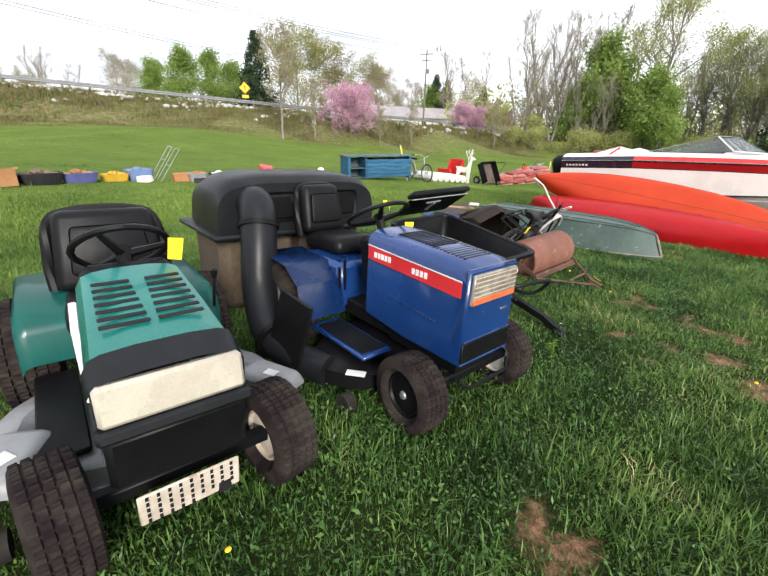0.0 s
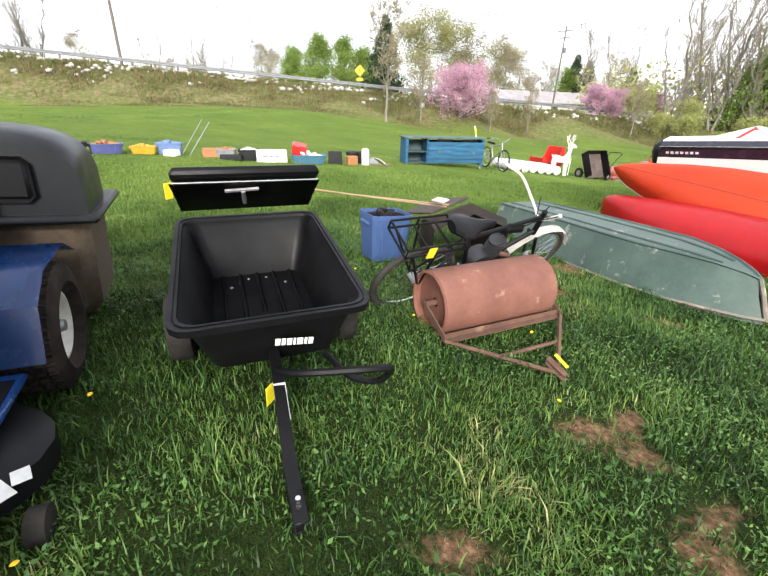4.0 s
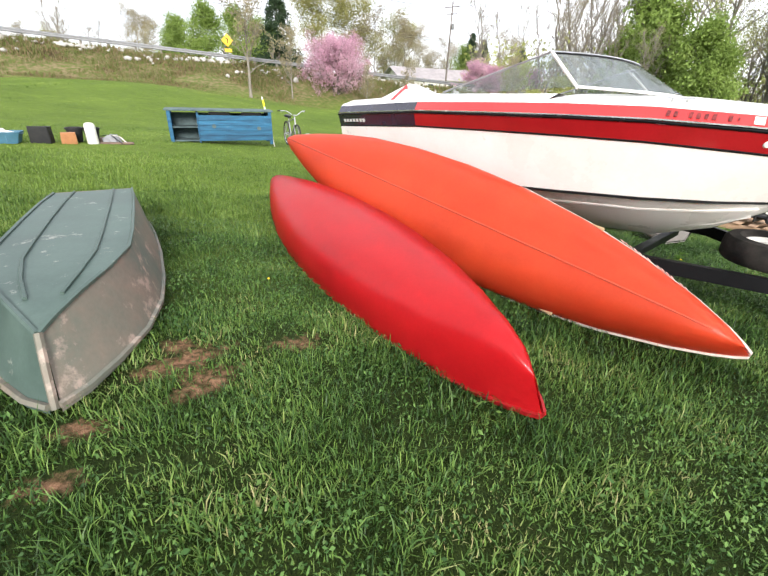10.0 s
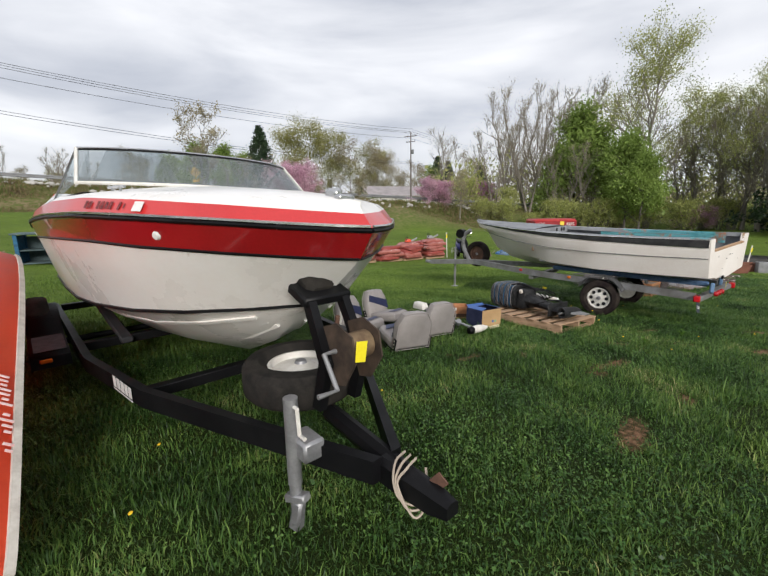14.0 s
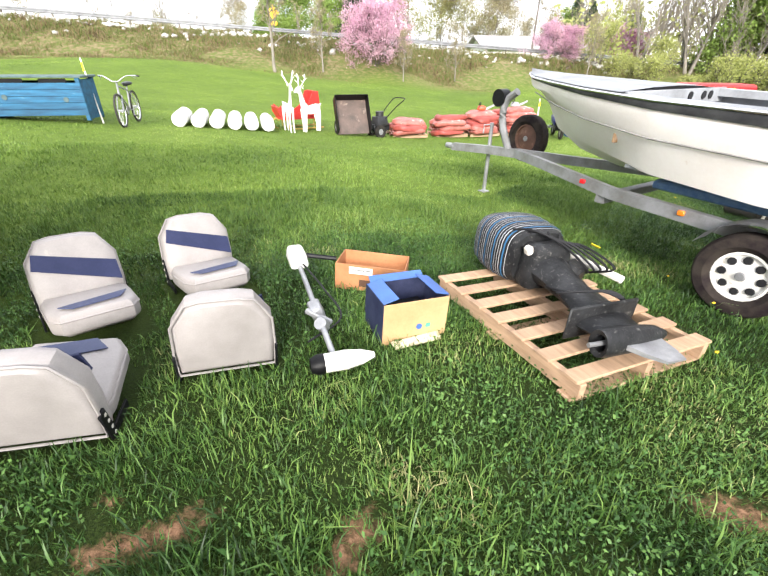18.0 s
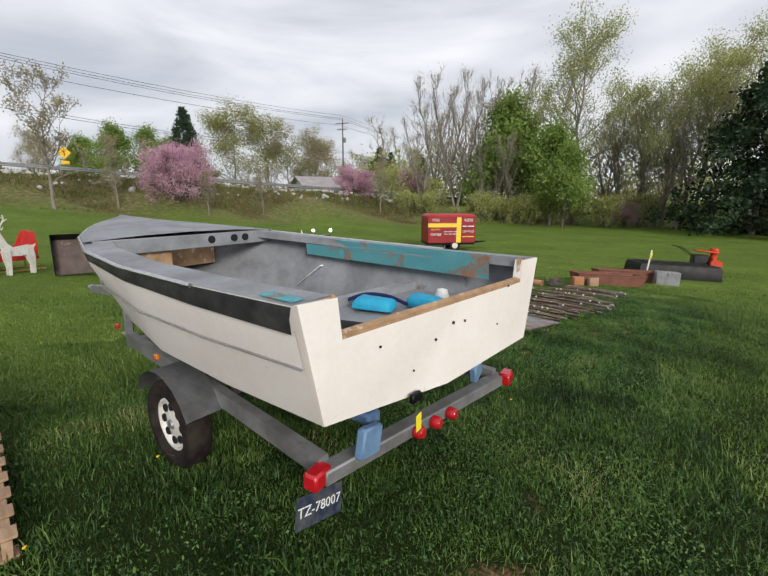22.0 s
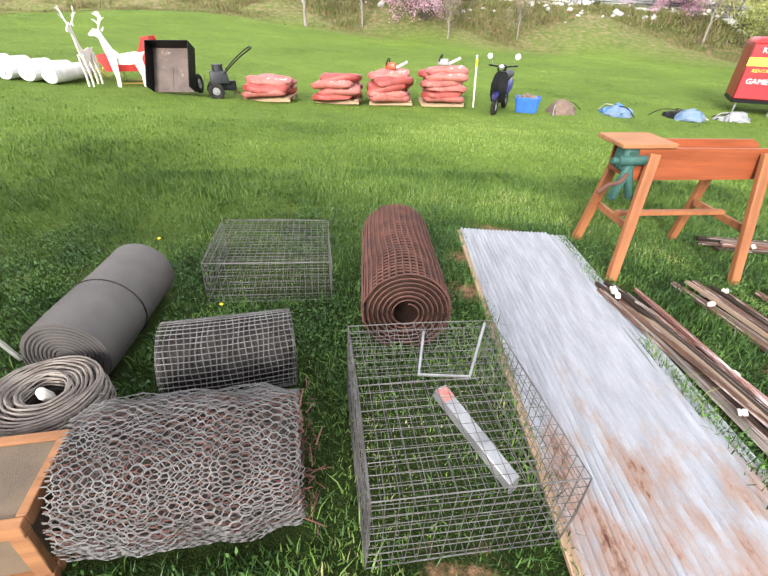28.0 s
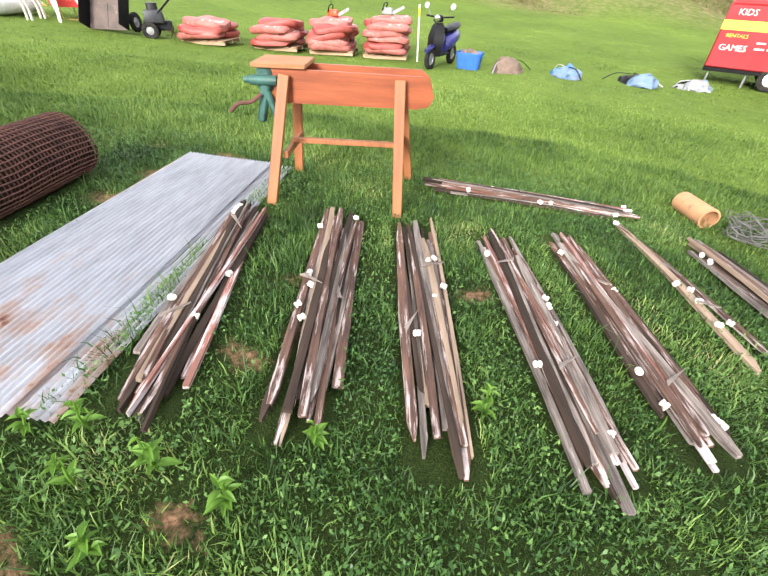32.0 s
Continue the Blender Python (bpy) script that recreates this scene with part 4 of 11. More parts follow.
def wheel(parent, r, width, hub_r, m, tyre_mat, rim_mat, lugs=0, spokes=0, name="wheel", tread_depth=0.008, dish=0.35):
    """A tyre with its tread blocks and a dished rim; it turns about local y."""
    w = new(name)
    w.parent = parent
    w.matrix_basis = m @ rot(-90, 0, 0)
    bm = bmn()
    h = width / 2
    prof = [(hub_r, -h * 0.55), (hub_r + (r - hub_r) * 0.35, -h * 0.98), (r * 0.93, -h * 0.9), (r, -h * 0.62), (r + 0.002, 0), (r, h * 0.62), (r * 0.93, h * 0.9), (hub_r + (r - hub_r) * 0.35, h * 0.98), (hub_r, h * 0.55)]
    if lugs:
        n = lugs * 6
        rings = [[V((q * math.cos(2 * math.pi * i / n), q * math.sin(2 * math.pi * i / n), z)) for i in range(n)] for q, z in prof[:3]]
        rows_n = 5
        for k in range(rows_n):
            z0, z1 = -0.86 + 1.72 * k / rows_n, -0.86 + 1.72 * (k + 1) / rows_n
            for z, proud in ((z0 + 0.02, False), (z0 + 0.05, True), (z1 - 0.05, True), (z1 - 0.02, False)):
                ring = []
                for i in range(n):
                    f = (i / 6 + 0.5 * (k % 2) + 0.22 * math.sin(z * 9)) % 1
                    q = r + (tread_depth if proud and f < 0.7 else -0.002) - 0.035 * r * max(0, abs(z) - 0.5) ** 2 * 4
                    ring.append(V((q * math.cos(2 * math.pi * i / n), q * math.sin(2 * math.pi * i / n), z * h)))
                rings.append(ring)
        rings += [[V((q * math.cos(2 * math.pi * i / n), q * math.sin(2 * math.pi * i / n), z)) for i in range(n)] for q, z in prof[-3:]]
        loft(bm, rings, True, False)
    else:
        revolve(bm, prof, 36)
    part("tyre", bm, tyre_mat, w)
    bm = bmn()
    d = h * dish
    revolve(bm, [(hub_r * 1.02, h * 0.6), (hub_r * 0.93, h * 0.62), (hub_r * 0.88, h * 0.62 - d), (hub_r * 0.5, h * 0.62 - d * 0.55), (hub_r * 0.22, h * 0.62 - d * 0.2), (0, h * 0.62 - d * 0.1)], 28)
    revolve(bm, [(hub_r * 1.02, -h * 0.6), (hub_r * 0.93, -h * 0.62), (hub_r * 0.86, -h * 0.45), (hub_r * 0.4, -h * 0.5), (0, -h * 0.55)], 28)
    rim = part("rim", bm, rim_mat, w)
    if spokes:
        for i in range(spokes):
            a = 2 * math.pi * i / spokes
            bm = bmn()
            revolve(bm, [(0, 0.008), (hub_r * 0.155, 0.006), (hub_r * 0.17, -0.006)], 8, Matrix.Translation((math.cos(a) * hub_r * 0.68, math.sin(a) * hub_r * 0.68, h * 0.62 - d * 0.72 + 0.006)))
            part("rim_slot", bm, ink, rim)
    bm = bmn()
    revolve(bm, [(0, h * 0.72), (hub_r * 0.16, h * 0.7), (hub_r * 0.2, h * 0.62 - d * 0.2)], 14)
    part("hub_cap", bm, steel, rim)
    return w


def price_tag(m, label="yellow paper lot tag"):
    bm = bmn()
    box(bm, 0.055, 0.003, 0.09, None, 0.001)
    jitter(bm, 0.006, 9)
    t = single("price_tag", bm, yellow_tag, label, "tag", m)
    return t


# ---------------------------------------------------------------- speedboat on its trailer
def speedboat():
    B = thing("speedboat", "white fibreglass speedboat with red side stripes on a trailer", "boat", pose(8.134, 6.785, 0.0, -2.2, 0, -42))
    S = [0.0, -0.06, -0.18, -0.42, -0.8, -1.3, -1.9, -2.6, -3.4, -4.2, -4.84]

    def at(keys, s):
        return float(np.interp(-s, keys[0], keys[1]))
    brub = ((0, .06, .18, .42, .8, 1.3, 1.9, 3.0, 4.0, 4.84), (0.0, .13, .28, .51, .75, .89, .98, 1.03, 1.01, .94))
    zrub = ((0, .18, .42, .8, 1.3, 1.9, 2.6, 3.4, 4.2, 4.84), (.645, .655, .668, .68, .685, .67, .643, .607, .545, .495))
    bch = ((0, .06, .18, .42, .8, 1.3, 1.9, 3.0, 4.84), (0.0, .03, .12, .31, .53, .68, .78, .83, .80))
    zch = ((0, .18, .42, .8, 1.3, 1.9, 2.6, 4.84), (.25, .24, .225, .20, .155, .10, .035, -.06))
    zkl = ((0, .18, .42, .8, 1.3, 1.9, 3.0, 4.84), (.22, .15, .07, -.06, -.22, -.29, -.33, -.33))

    def pt(s, level):
        br, zr, bc, zc, zk = at(brub, s), at(zrub, s), at(bch, s), at(zch, s), at(zkl, s)
        rake = max(0, 1 + s / 1.2) ** 1.5
        up = 0.5 + 0.5 * min(1, -s / 1.5)
        return {"deck": (s - 0.08 * rake, max(br - 0.075, 0.0), zr + 0.07 + 0.05 * up), "edge": (s - 0.06 * rake, max(br - 0.04, 0), zr + 0.045 + 0.05 * up), "rub": (s, br, zr + 0.012), "rub2": (s, br, zr - 0.012),
                "red": (s - 0.08 * rake, max(br - 0.04, 0), zr - 0.13), "chine": (s - 0.42 * rake, bc, zc), "chine2": (s - 0.44 * rake, max(bc - 0.035, 0), zc - 0.018), "mid": (s - 0.5 * rake, bc * 0.55, (zc * 0.42 + zk * 0.58) - 0.01), "keel": (s - 0.58 * rake, 0.0, zk)}[level]

    def strip(levels, name, material, push=0.0, label="", only=None):
        for sg in (1, -1):
            bm, rows = bmn(), []
            for s in S:
                if only and not only(s):
                    continue
                ring = []
                for lv in levels:
                    x, y, z = pt(s, lv)
                    ring.append(V((x, sg * (y + push), z)))
                rows.append(ring)
            loft(bm, rows, False, False)
            part(name, bm, material, B, label)
    strip(("red", "chine"), "hull_side", white_gel)
    strip(("chine2", "mid", "keel"), "hull_bottom", white_gel)
    strip(("chine", "chine2"), "chine_line", white_gel)
    strip(("rub2", "red"), "lower_stripe", dark_red, 0.0, "deep red lower stripe", lambda s: s > -3.75)
    strip(("edge", "rub"), "upper_stripe", red_gel, 0.0, "bright red upper stripe", lambda s: s > -3.75)
    navy = mat("navy_gelcoat", (0.018, 0.016, 0.035), rough=0.25, coat=0.4)
    strip(("rub2", "red"), "stern_band", navy, 0.0, "black band at the stern", lambda s: s < -3.3)
    strip(("edge", "rub"), "stern_upper_band", navy, 0.0, "", lambda s: s < -3.3)
    # rub rail
    for sg in (1, -1):
        bm = bmn()
        tube(bm, [V((pt(s, "rub")[0], sg * (pt(s, "rub")[1] + 0.004), pt(s, "rub")[2] - 0.014)) for s in S], 0.010, 6)
        part("rub_rail", bm, black_plastic, B)
        bm = bmn()
        tube(bm, [V((pt(s, "rub")[0], sg * (pt(s, "rub")[1] + 0.008), pt(s, "rub")[2] + 0.004)) for s in S], 0.007, 5)
        part("rail_trim", bm, chrome, B)
        bm = bmn()
        tube(bm, [V((pt(s, "red")[0], sg * (pt(s, "red")[1] + 0.003), pt(s, "red")[2])) for s in S], 0.007, 4)
        part("pinstripe", bm, black_paint, B)
        bm = bmn()
        tube(bm, [V((pt(s, "chine")[0], sg * (pt(s, "chine")[1] + 0.006), pt(s, "chine")[2] + .004)) for s in S[1:]], 0.012, 5)
        part("chine_stripe", bm, black_paint, B)
        for f in (0.16, 0.42, 0.68):
            bm = bmn()
            tube(bm, [V(pt(s, "chine2")).lerp(V(pt(s, "keel")), f) * 1.0 + V((0, 0, -0.012)) if sg > 0 else (V(pt(s, "chine2")).lerp(V(pt(s, "keel")), f) + V((0, 0, -0.012))) * 1.0 for s in S[3:]], 0.018, 4)
            if sg < 0:
                bmesh.ops.scale(bm, vec=(1, -1, 1), verts=bm.verts)
            part("bottom_strake", bm, white_gel, B)
    # deck
    bm = bmn()
    rows = []
    for s in [q for q in S if q >= -2.0] + [-2.05]:
        x, y, z = pt(s, "deck")
        xe, ye, ze = pt(s, "edge")
        cr = 0.03 + 0.055 * min(1, -s / 1.6)
        ring = [V((xe, -ye, ze))] + [V((x, y * t, z + cr * (1 - t * t))) for t in (-1, -0.8, -0.5, -0.2, 0.2, 0.5, 0.8, 1)] + [V((xe, ye, ze))]
        rows.append(ring)
    loft(bm, rows, False, False)
    part("foredeck", bm, white_gel, B)
    for sg in (1, -1):
        bm = bmn()
        rows = []
        for s in (-2.05, -2.6, -3.4, -3.75, -4.2, -4.6, -4.84):
            x, y, z = pt(s, "deck")
            xe, ye, ze = pt(s, "edge")
            rise = 0.05 + 0.12 * math.exp(-((s + 3.75) / 0.22) ** 2)
            rows.append([V((xe, sg * ye, ze)), V((x, sg * y, z)), V((x, sg * (y - 0.14), z + rise)), V((x, sg * (y - 0.27), z + rise)), V((x, sg * (y - 0.30), z - 0.45))])
        loft(bm, rows, False, False)
        part("side_deck", bm, white_gel, B)
        bm = bmn()
        loft(bm, [[V((-3.58, sg * 0.90, 0.735)), V((-3.92, sg * 0.90, 0.70)), V((-3.76, sg * 0.82, 0.86))], [V((-3.58, sg * 0.87, 0.735)), V((-3.92, sg * 0.87, 0.70)), V((-3.76, sg * 0.79, 0.86))]])
        part("red_fin_panel", bm, red_gel, B)
    bm = bmn()
    box(bm, 2.75, 1.5, 0.05, rot(at=(-3.4, 0, 0.15)), 0.01)
    part("cockpit_floor", bm, mat("grey_carpet", (0.2, 0.2, 0.21), rough=0.95), B)
    bm = bmn()
    box(bm, 0.05, 1.56, 0.34, rot(at=(-2.12, 0, 0.59)), 0.01)
    part("dashboard", bm, black_plastic, B)
    # transom
    bm = bmn()
    ring = [V((0, y, z)) for _, y, z in (pt(-4.84, "keel"), pt(-4.84, "mid"), pt(-4.84, "chine"), pt(-4.84, "red"), pt(-4.84, "rub"), pt(-4.84, "edge"))]
    full = ring + [V((0, -p.y, p.z)) for p in ring[:0:-1]]
    loft(bm, [[p + V((-4.84, 0, 0)) for p in full], [p + V((-4.79, 0, 0)) for p in full]])
    part("transom", bm, white_gel, B)
    # outboard cowl at the stern
    bm = bmn()
    loft(bm, [[V((-5.12 + 0.30 * k * math.cos(a), 0.24 * k * math.sin(a), z)) for a in np.linspace(0, 2 * math.pi, 15)[:-1]] for z, k in ((-0.35, .35), (0.05, .45), (0.25, .85), (0.40, 1.0), (0.52, 0.95), (0.60, 0.7), (0.63, 0.3))])
    part("outboard_cowl", bm, black_plastic, B, "black outboard motor cowl")
    # windscreen
    wg = glass("windscreen_glass", (0.72, 0.78, 0.8), 0.05, 0.55)
    def bow_arc(x0, x1, half, z0, z1, lift=0.0):
        return [V((x1 + (x0 - x1) * (1 - abs(f) ** 2.6), half * f, z1 + (z0 - z1) * (1 - f * f) + lift)) for f in (-1, -.92, -.8, -.62, -.4, -.2, 0, .2, .4, .62, .8, .92, 1)]
    base = bow_arc(-1.42, -1.88, .815, .872, .882)
    top = bow_arc(-1.90, -2.18, .765, 1.125, 1.12)
    ws = new("windscreen")
    ws.parent = B
    bm = bmn()
    loft(bm, [base, top], False, False)
    bmesh.ops.solidify(bm, geom=bm.faces[:], thickness=0.005)
    p = part("pane", bm, wg, ws)
    p.visible_shadow = False
    for sg in (1, -1):
        bm = bmn()
        loft(bm, [[V((-1.90, sg * .815, .882)), V((-3.25, sg * .86, .77))], [V((-2.19, sg * .765, 1.12)), V((-3.2, sg * .85, .80))]], False, False)
        bmesh.ops.solidify(bm, geom=bm.faces[:], thickness=0.005)
        p = part("side_pane", bm, glass("wing_glass", (0.8, 0.85, 0.86), 0.05, 0.8), ws)
        p.visible_shadow = False
        bm = bmn()
        tube(bm, [V((-1.885, sg * .815, .875)), V((-2.185, sg * .765, 1.125))], 0.013, 6)
        part("window_frame", bm, white_steel, ws, "white corner post")
        bm = bmn()
        tube(bm, [V((-2.185, sg * .765, 1.125)), V((-3.2, sg * .85, .80))], 0.008, 6)
        part("window_frame", bm, steel, ws)
    bm = bmn()
    tube(bm, [p + V((0, 0, .006)) for p in top], 0.0085, 6)
    part("window_frame", bm, chrome, ws)
    bm = bmn()
    tube(bm, [p + V((.012, 0, -.006)) for p in top], 0.005, 5)
    part("window_seal", bm, black_plastic, ws)
    bm = bmn()
    tube(bm, base, 0.011, 6)
    part("window_frame", bm, white_steel, ws)
    # deck fittings
    bm = bmn()
    tube(bm, [(-1.30, -0.735, .832), (-1.14, -0.69, .835)], 0.008, 6)
    for x, y in ((-1.26, -.724), (-1.18, -.702)):
        tube(bm, [(x, y, .80), (x, y, .832)], 0.008, 6)
    part("cleat", bm, chrome, B)
    bm = bmn()
    box(bm, 0.09, 0.05, 0.05, rot(at=(-0.28, 0, 0.805)), 0.012)
    box(bm, 0.05, 0.09, 0.03, rot(at=(-0.20, 0, 0.785)), 0.008)
    part("bow_light", bm, chrome, B)

    def on_stripe(s, f, low, high, out=0.003):
        """A frame on the port side, x along the sheer, y up the stripe from low to high."""
        def spot(q):
            a, b = V(pt(q, low)), V(pt(q, high))
            p = a.lerp(b, f)
            return V((p.x, -p.y, p.z)), V((b.x - a.x, a.y - b.y, b.z - a.z)).normalized()
        p, u = spot(s)
        ax = (spot(s + .03)[0] - spot(s - .03)[0]).normalized()
        n = ax.cross(u).normalized()
        m = Matrix((ax, n.cross(ax), n)).transposed().to_4x4()
        return Matrix.Translation(p + n * out) @ m
    bm = bmn()
    revolve(bm, [(0, 0.010), (0.016, 0.008), (0.022, 0)], 10, on_stripe(-.69, .5, "red", "rub2"))
    part("bow_badge", bm, white_card, B)
    # worn registration figures and maker's name
    worn = mat("worn_dark_lettering", (0.10, 0.012, 0.014), (0.26, 0.03, 0.03), 0.6, scale=40)
    for k, (w, h) in enumerate(((.030, .05), (.028, .046), (0, 0), (.024, .05), (.026, .05), (.024, .044), (.026, .05), (0, 0), (.024, .05), (.012, .03))):
        if w:
            bm = bmn()
            box(bm, w * .8, h * .8, .002, on_stripe(-1.22 + .040 * k, .55, "rub", "edge", .0045), .0005)
            part("registration_mark", bm, worn, B, "worn dark registration character")
    bars("registration_sticker", [.055], 0.05, 0.01, on_stripe(-.79, .55, "rub", "edge", .0045), white_card, B)
    bm = bmn()
    for k in range(7):
        box(bm, .045, .035, .002, on_stripe(-4.7 + .07 * k, .5, "red", "rub2", .004), .0005)
    part("maker_name", bm, lettering, B, "pale maker's lettering on the black band")
    # trailer
    T = thing("boat_trailer", "black steel boat trailer with a silver jack and a spare tyre", "trailer", pose(8.134, 6.785, 0.0, 0, 0, -42))
    bm = bmn()
    tube(bm, [(0.36, -.125, -.26), (-0.25, -.06, -.26)], 0.045, 8)
    part("coupler_arm", bm, black_paint, T)
    for sg in (1, -1):
        bm = bmn()
        pts = [(0.26, -.14 + sg * 0.05, -.26), (-1.05, sg * 0.71, -.25), (-2.0, sg * 0.86, -.29), (-4.7, sg * 0.88, -.38)]
        loft(bm, [[V(p) + V((0, o, u)) for o, u in ((-.025, -.05), (.025, -.05), (.025, .05), (-.025, .05))] for p in pts])
        part("side_beam", bm, black_paint, T)
        bm = bmn()
        box(bm, 1.9, 0.09, 0.05, rot(0, 3, 0, (-3.4, sg * 0.55, -0.26)), 0.012)
        part("bunk", bm, mat("bunk_carpet", (0.05, 0.05, 0.055), rough=0.95), T)
        bm = bmn()
        prof = [(-2.44, -.40), (-2.46, -.32), (-2.50, -.295), (-2.92, -.272), (-2.98, -.25), (-3.06, -.16), (-3.18, -.105), (-3.36, -.085), (-3.55, -.11), (-3.68, -.19), (-3.76, -.32), (-3.79, -.42)]
        loft(bm, [[V((x, sg * (0.925 + d), z - dz)) for x, z in prof] for d, dz in ((0.0, 0.0), (0.225, 0.0), (0.24, .012), (0.242, .035))], False, False)
        bmesh.ops.solidify(bm, geom=bm.faces[:], thickness=0.008)
        part("mudguard", bm, black_plastic, T, "black mudguard with a flat front step")
        bm = bmn()
        box(bm, .40, .20, .004, rot(0, 3, 0, (-2.71, sg * 1.04, -.278)), .001)
        part("step_tread", bm, mat("worn_grey_tread", (0.10, 0.10, 0.105), (0.055, 0.055, 0.06), 0.8, scale=14, fine=120, bump=0.4), T)
        bm = bmn()
        box(bm, .02, .075, .03, rot(at=(-2.445, sg * 1.075, -.345)), .006)
        part("marker_lamp", bm, amber_lens, T)
        gh = gz(*((pose(8.134, 6.785, 0, 0, 0, -42) @ V((-3.36, sg * 1.06, 0))).xy))
        wheel(T, 0.30, 0.17, 0.17, pose(-3.36, sg * 1.065, gh + 0.295) @ (rot() if sg > 0 else rot(0, 0, 180)), rubber, white_steel, spokes=8)
    for x in (-1.3, -2.6, -4.4):
        bm = bmn()
        box(bm, 0.07, 1.42 if x > -2 else 1.70, 0.07, rot(at=(x, 0, -.33)), 0.006)
        part("crossbeam", bm, black_paint, T)
    bm = bmn()
    tube(bm, [(-3.36, -.98, -.45), (-3.36, .98, -.45)], 0.03, 8)
    part("axle", bm, black_paint, T)
    plate = Matrix.Translation((-1.42, -0.801, -0.243)) @ rot(0, 0, 9) @ rot(90, 0, -1)
    bm = bmn()
    for x, w in ((0, .046), (.062, .05), (.126, .05), (.19, .04), (.244, .046)):
        box(bm, w, .066, .002, plate @ Matrix.Translation((x + w / 2, 0, 0)), .0004)
    box(bm, .30, .008, .002, plate @ Matrix.Translation((.145, -.046, 0)), .0004)
    part("trailer_plate", bm, lettering, T, "white maker's mark on the black beam")
    # winch post
    bm = bmn()
    for sg in (1, -1):
        loft(bm, [[V(p) + V((a, b, 0)) for a, b in ((-.03, -.02), (.03, -.02), (.03, .02), (-.03, .02))] for p in ((0.05, sg * 0.10, -.22), (0.12, sg * 0.10, 0.02), (-0.02, sg * 0.09, 0.30))])
    box(bm, 0.16, 0.26, 0.05, rot(0, 20, 0, (-0.06, 0, 0.30)), 0.01)
    part("winch_post", bm, black_paint, T)
    bm = bmn()
    cyl(bm, 0.06, 0.13, rot(90, 0, 0, (0.20, 0, 0.10)), 16)
    part("winch_drum", bm, mat("dirty_strap", (0.13, 0.085, 0.05), (0.20, 0.14, 0.08), 0.9, scale=20), T)
    for sg in (1, -1):
        bm = bmn()
        out = [(.06, .17), (.17, .21), (.28, .17), (.30, .06), (.22, -.06), (.14, -.08), (.10, .02)]
        loft(bm, [[V((x, sg * y, z)) for x, z in out] for y in (.068, .076)])
        part("winch_plate", bm, mat("grimy_brown_steel", (0.055, 0.042, 0.035), (0.11, 0.08, 0.06), 0.7, 0.2, scale=9, fine=70, bump=0.3), T)
    bm = bmn()
    tube(bm, [(0.2, -0.1, 0.10), (0.2, -0.16, 0.10), (0.3, -0.17, -0.02), (0.3, -0.26, -0.02)], 0.011, 6)
    part("winch_crank", bm, grey_frame, T)
    bm = bmn()
    box(bm, 0.14, 0.16, 0.12, rot(0, 25, 0, (-0.10, 0, 0.33)), 0.03)
    part("bow_stop", bm, rubber, T)
    bm = bmn()
    tube(bm, curve_pts([(0.05, 0.02, 0.2), (0.0, 0.03, 0.0), (-0.02, 0.02, -0.12)], 4), 0.012, 5)
    part("safety_chain", bm, rust, T)
    wheel(T, 0.30, 0.19, 0.17, pose(-0.50, -0.07, -0.12, 90, 0, 0), rubber, white_steel, name="spare_wheel", spokes=0)
    for ob in T.children:
        if ob.name.split(".")[0] in ("winch_post", "winch_drum", "winch_plate", "winch_crank", "bow_stop", "safety_chain"):
            ob.location = (-0.22, -0.07, 0.05)
    # jack
    jx, jy = -0.05, -0.38
    gh = gz(*((pose(8.134, 6.785, 0, 0, 0, -42) @ V((jx, jy, 0))).xy))
    bm = bmn()
    tube(bm, [(jx, jy, 0.0), (jx, jy, gh + 0.22)], 0.03, 12)
    tube(bm, [(jx, jy, gh + 0.24), (jx, jy, gh + 0.06)], 0.026, 12)
    part("jack_post", bm, steel, T, "silver jack post")
    bm = bmn()
    tube(bm, [(jx, jy, -0.03), (jx + 0.05, jy, -0.03), (jx + 0.06, jy, -0.14), (jx + 0.10, jy, -0.14)], 0.009, 6)
    part("jack_crank", bm, white_steel, T)
    bm = bmn()
    box(bm, 0.14, 0.10, 0.09, rot(at=(jx + 0.02, jy + 0.05, -0.22)), 0.012)
    part("jack_bracket", bm, steel, T)
    bm = bmn()
    box(bm, 0.11, 0.05, 0.035, rot(0, -15, 20, (jx + .01, jy, gh + 0.16)), 0.006)
    box(bm, 0.06, 0.055, 0.15, rot(0, 12, 20, (jx + .005, jy, gh + 0.075)), 0.012, (.8, .8))
    part("jack_caster", bm, steel, T)
    bm = bmn()
    loft(bm, [[V((x, w * c, -0.26 + h * s_)) for c, s_ in ((-1, -1), (1, -1), (1, .6), (.5, 1), (-.5, 1), (-1, .6))] for x, w, h in ((0.24, .045, .05), (0.36, .045, .05), (0.50, .04, .045), (0.58, .03, .028))])
    bmesh.ops.translate(bm, vec=(0, -.13, -.01), verts=bm.verts)
    part("coupler", bm, black_paint, T, "black hitch coupler")
    bm = bmn()
    box(bm, .05, .008, .06, rot(0, 40, 14, (.50, -.11, -.215)), .002)
    part("coupler_latch", bm, rust, T, "rusty coupler latch")
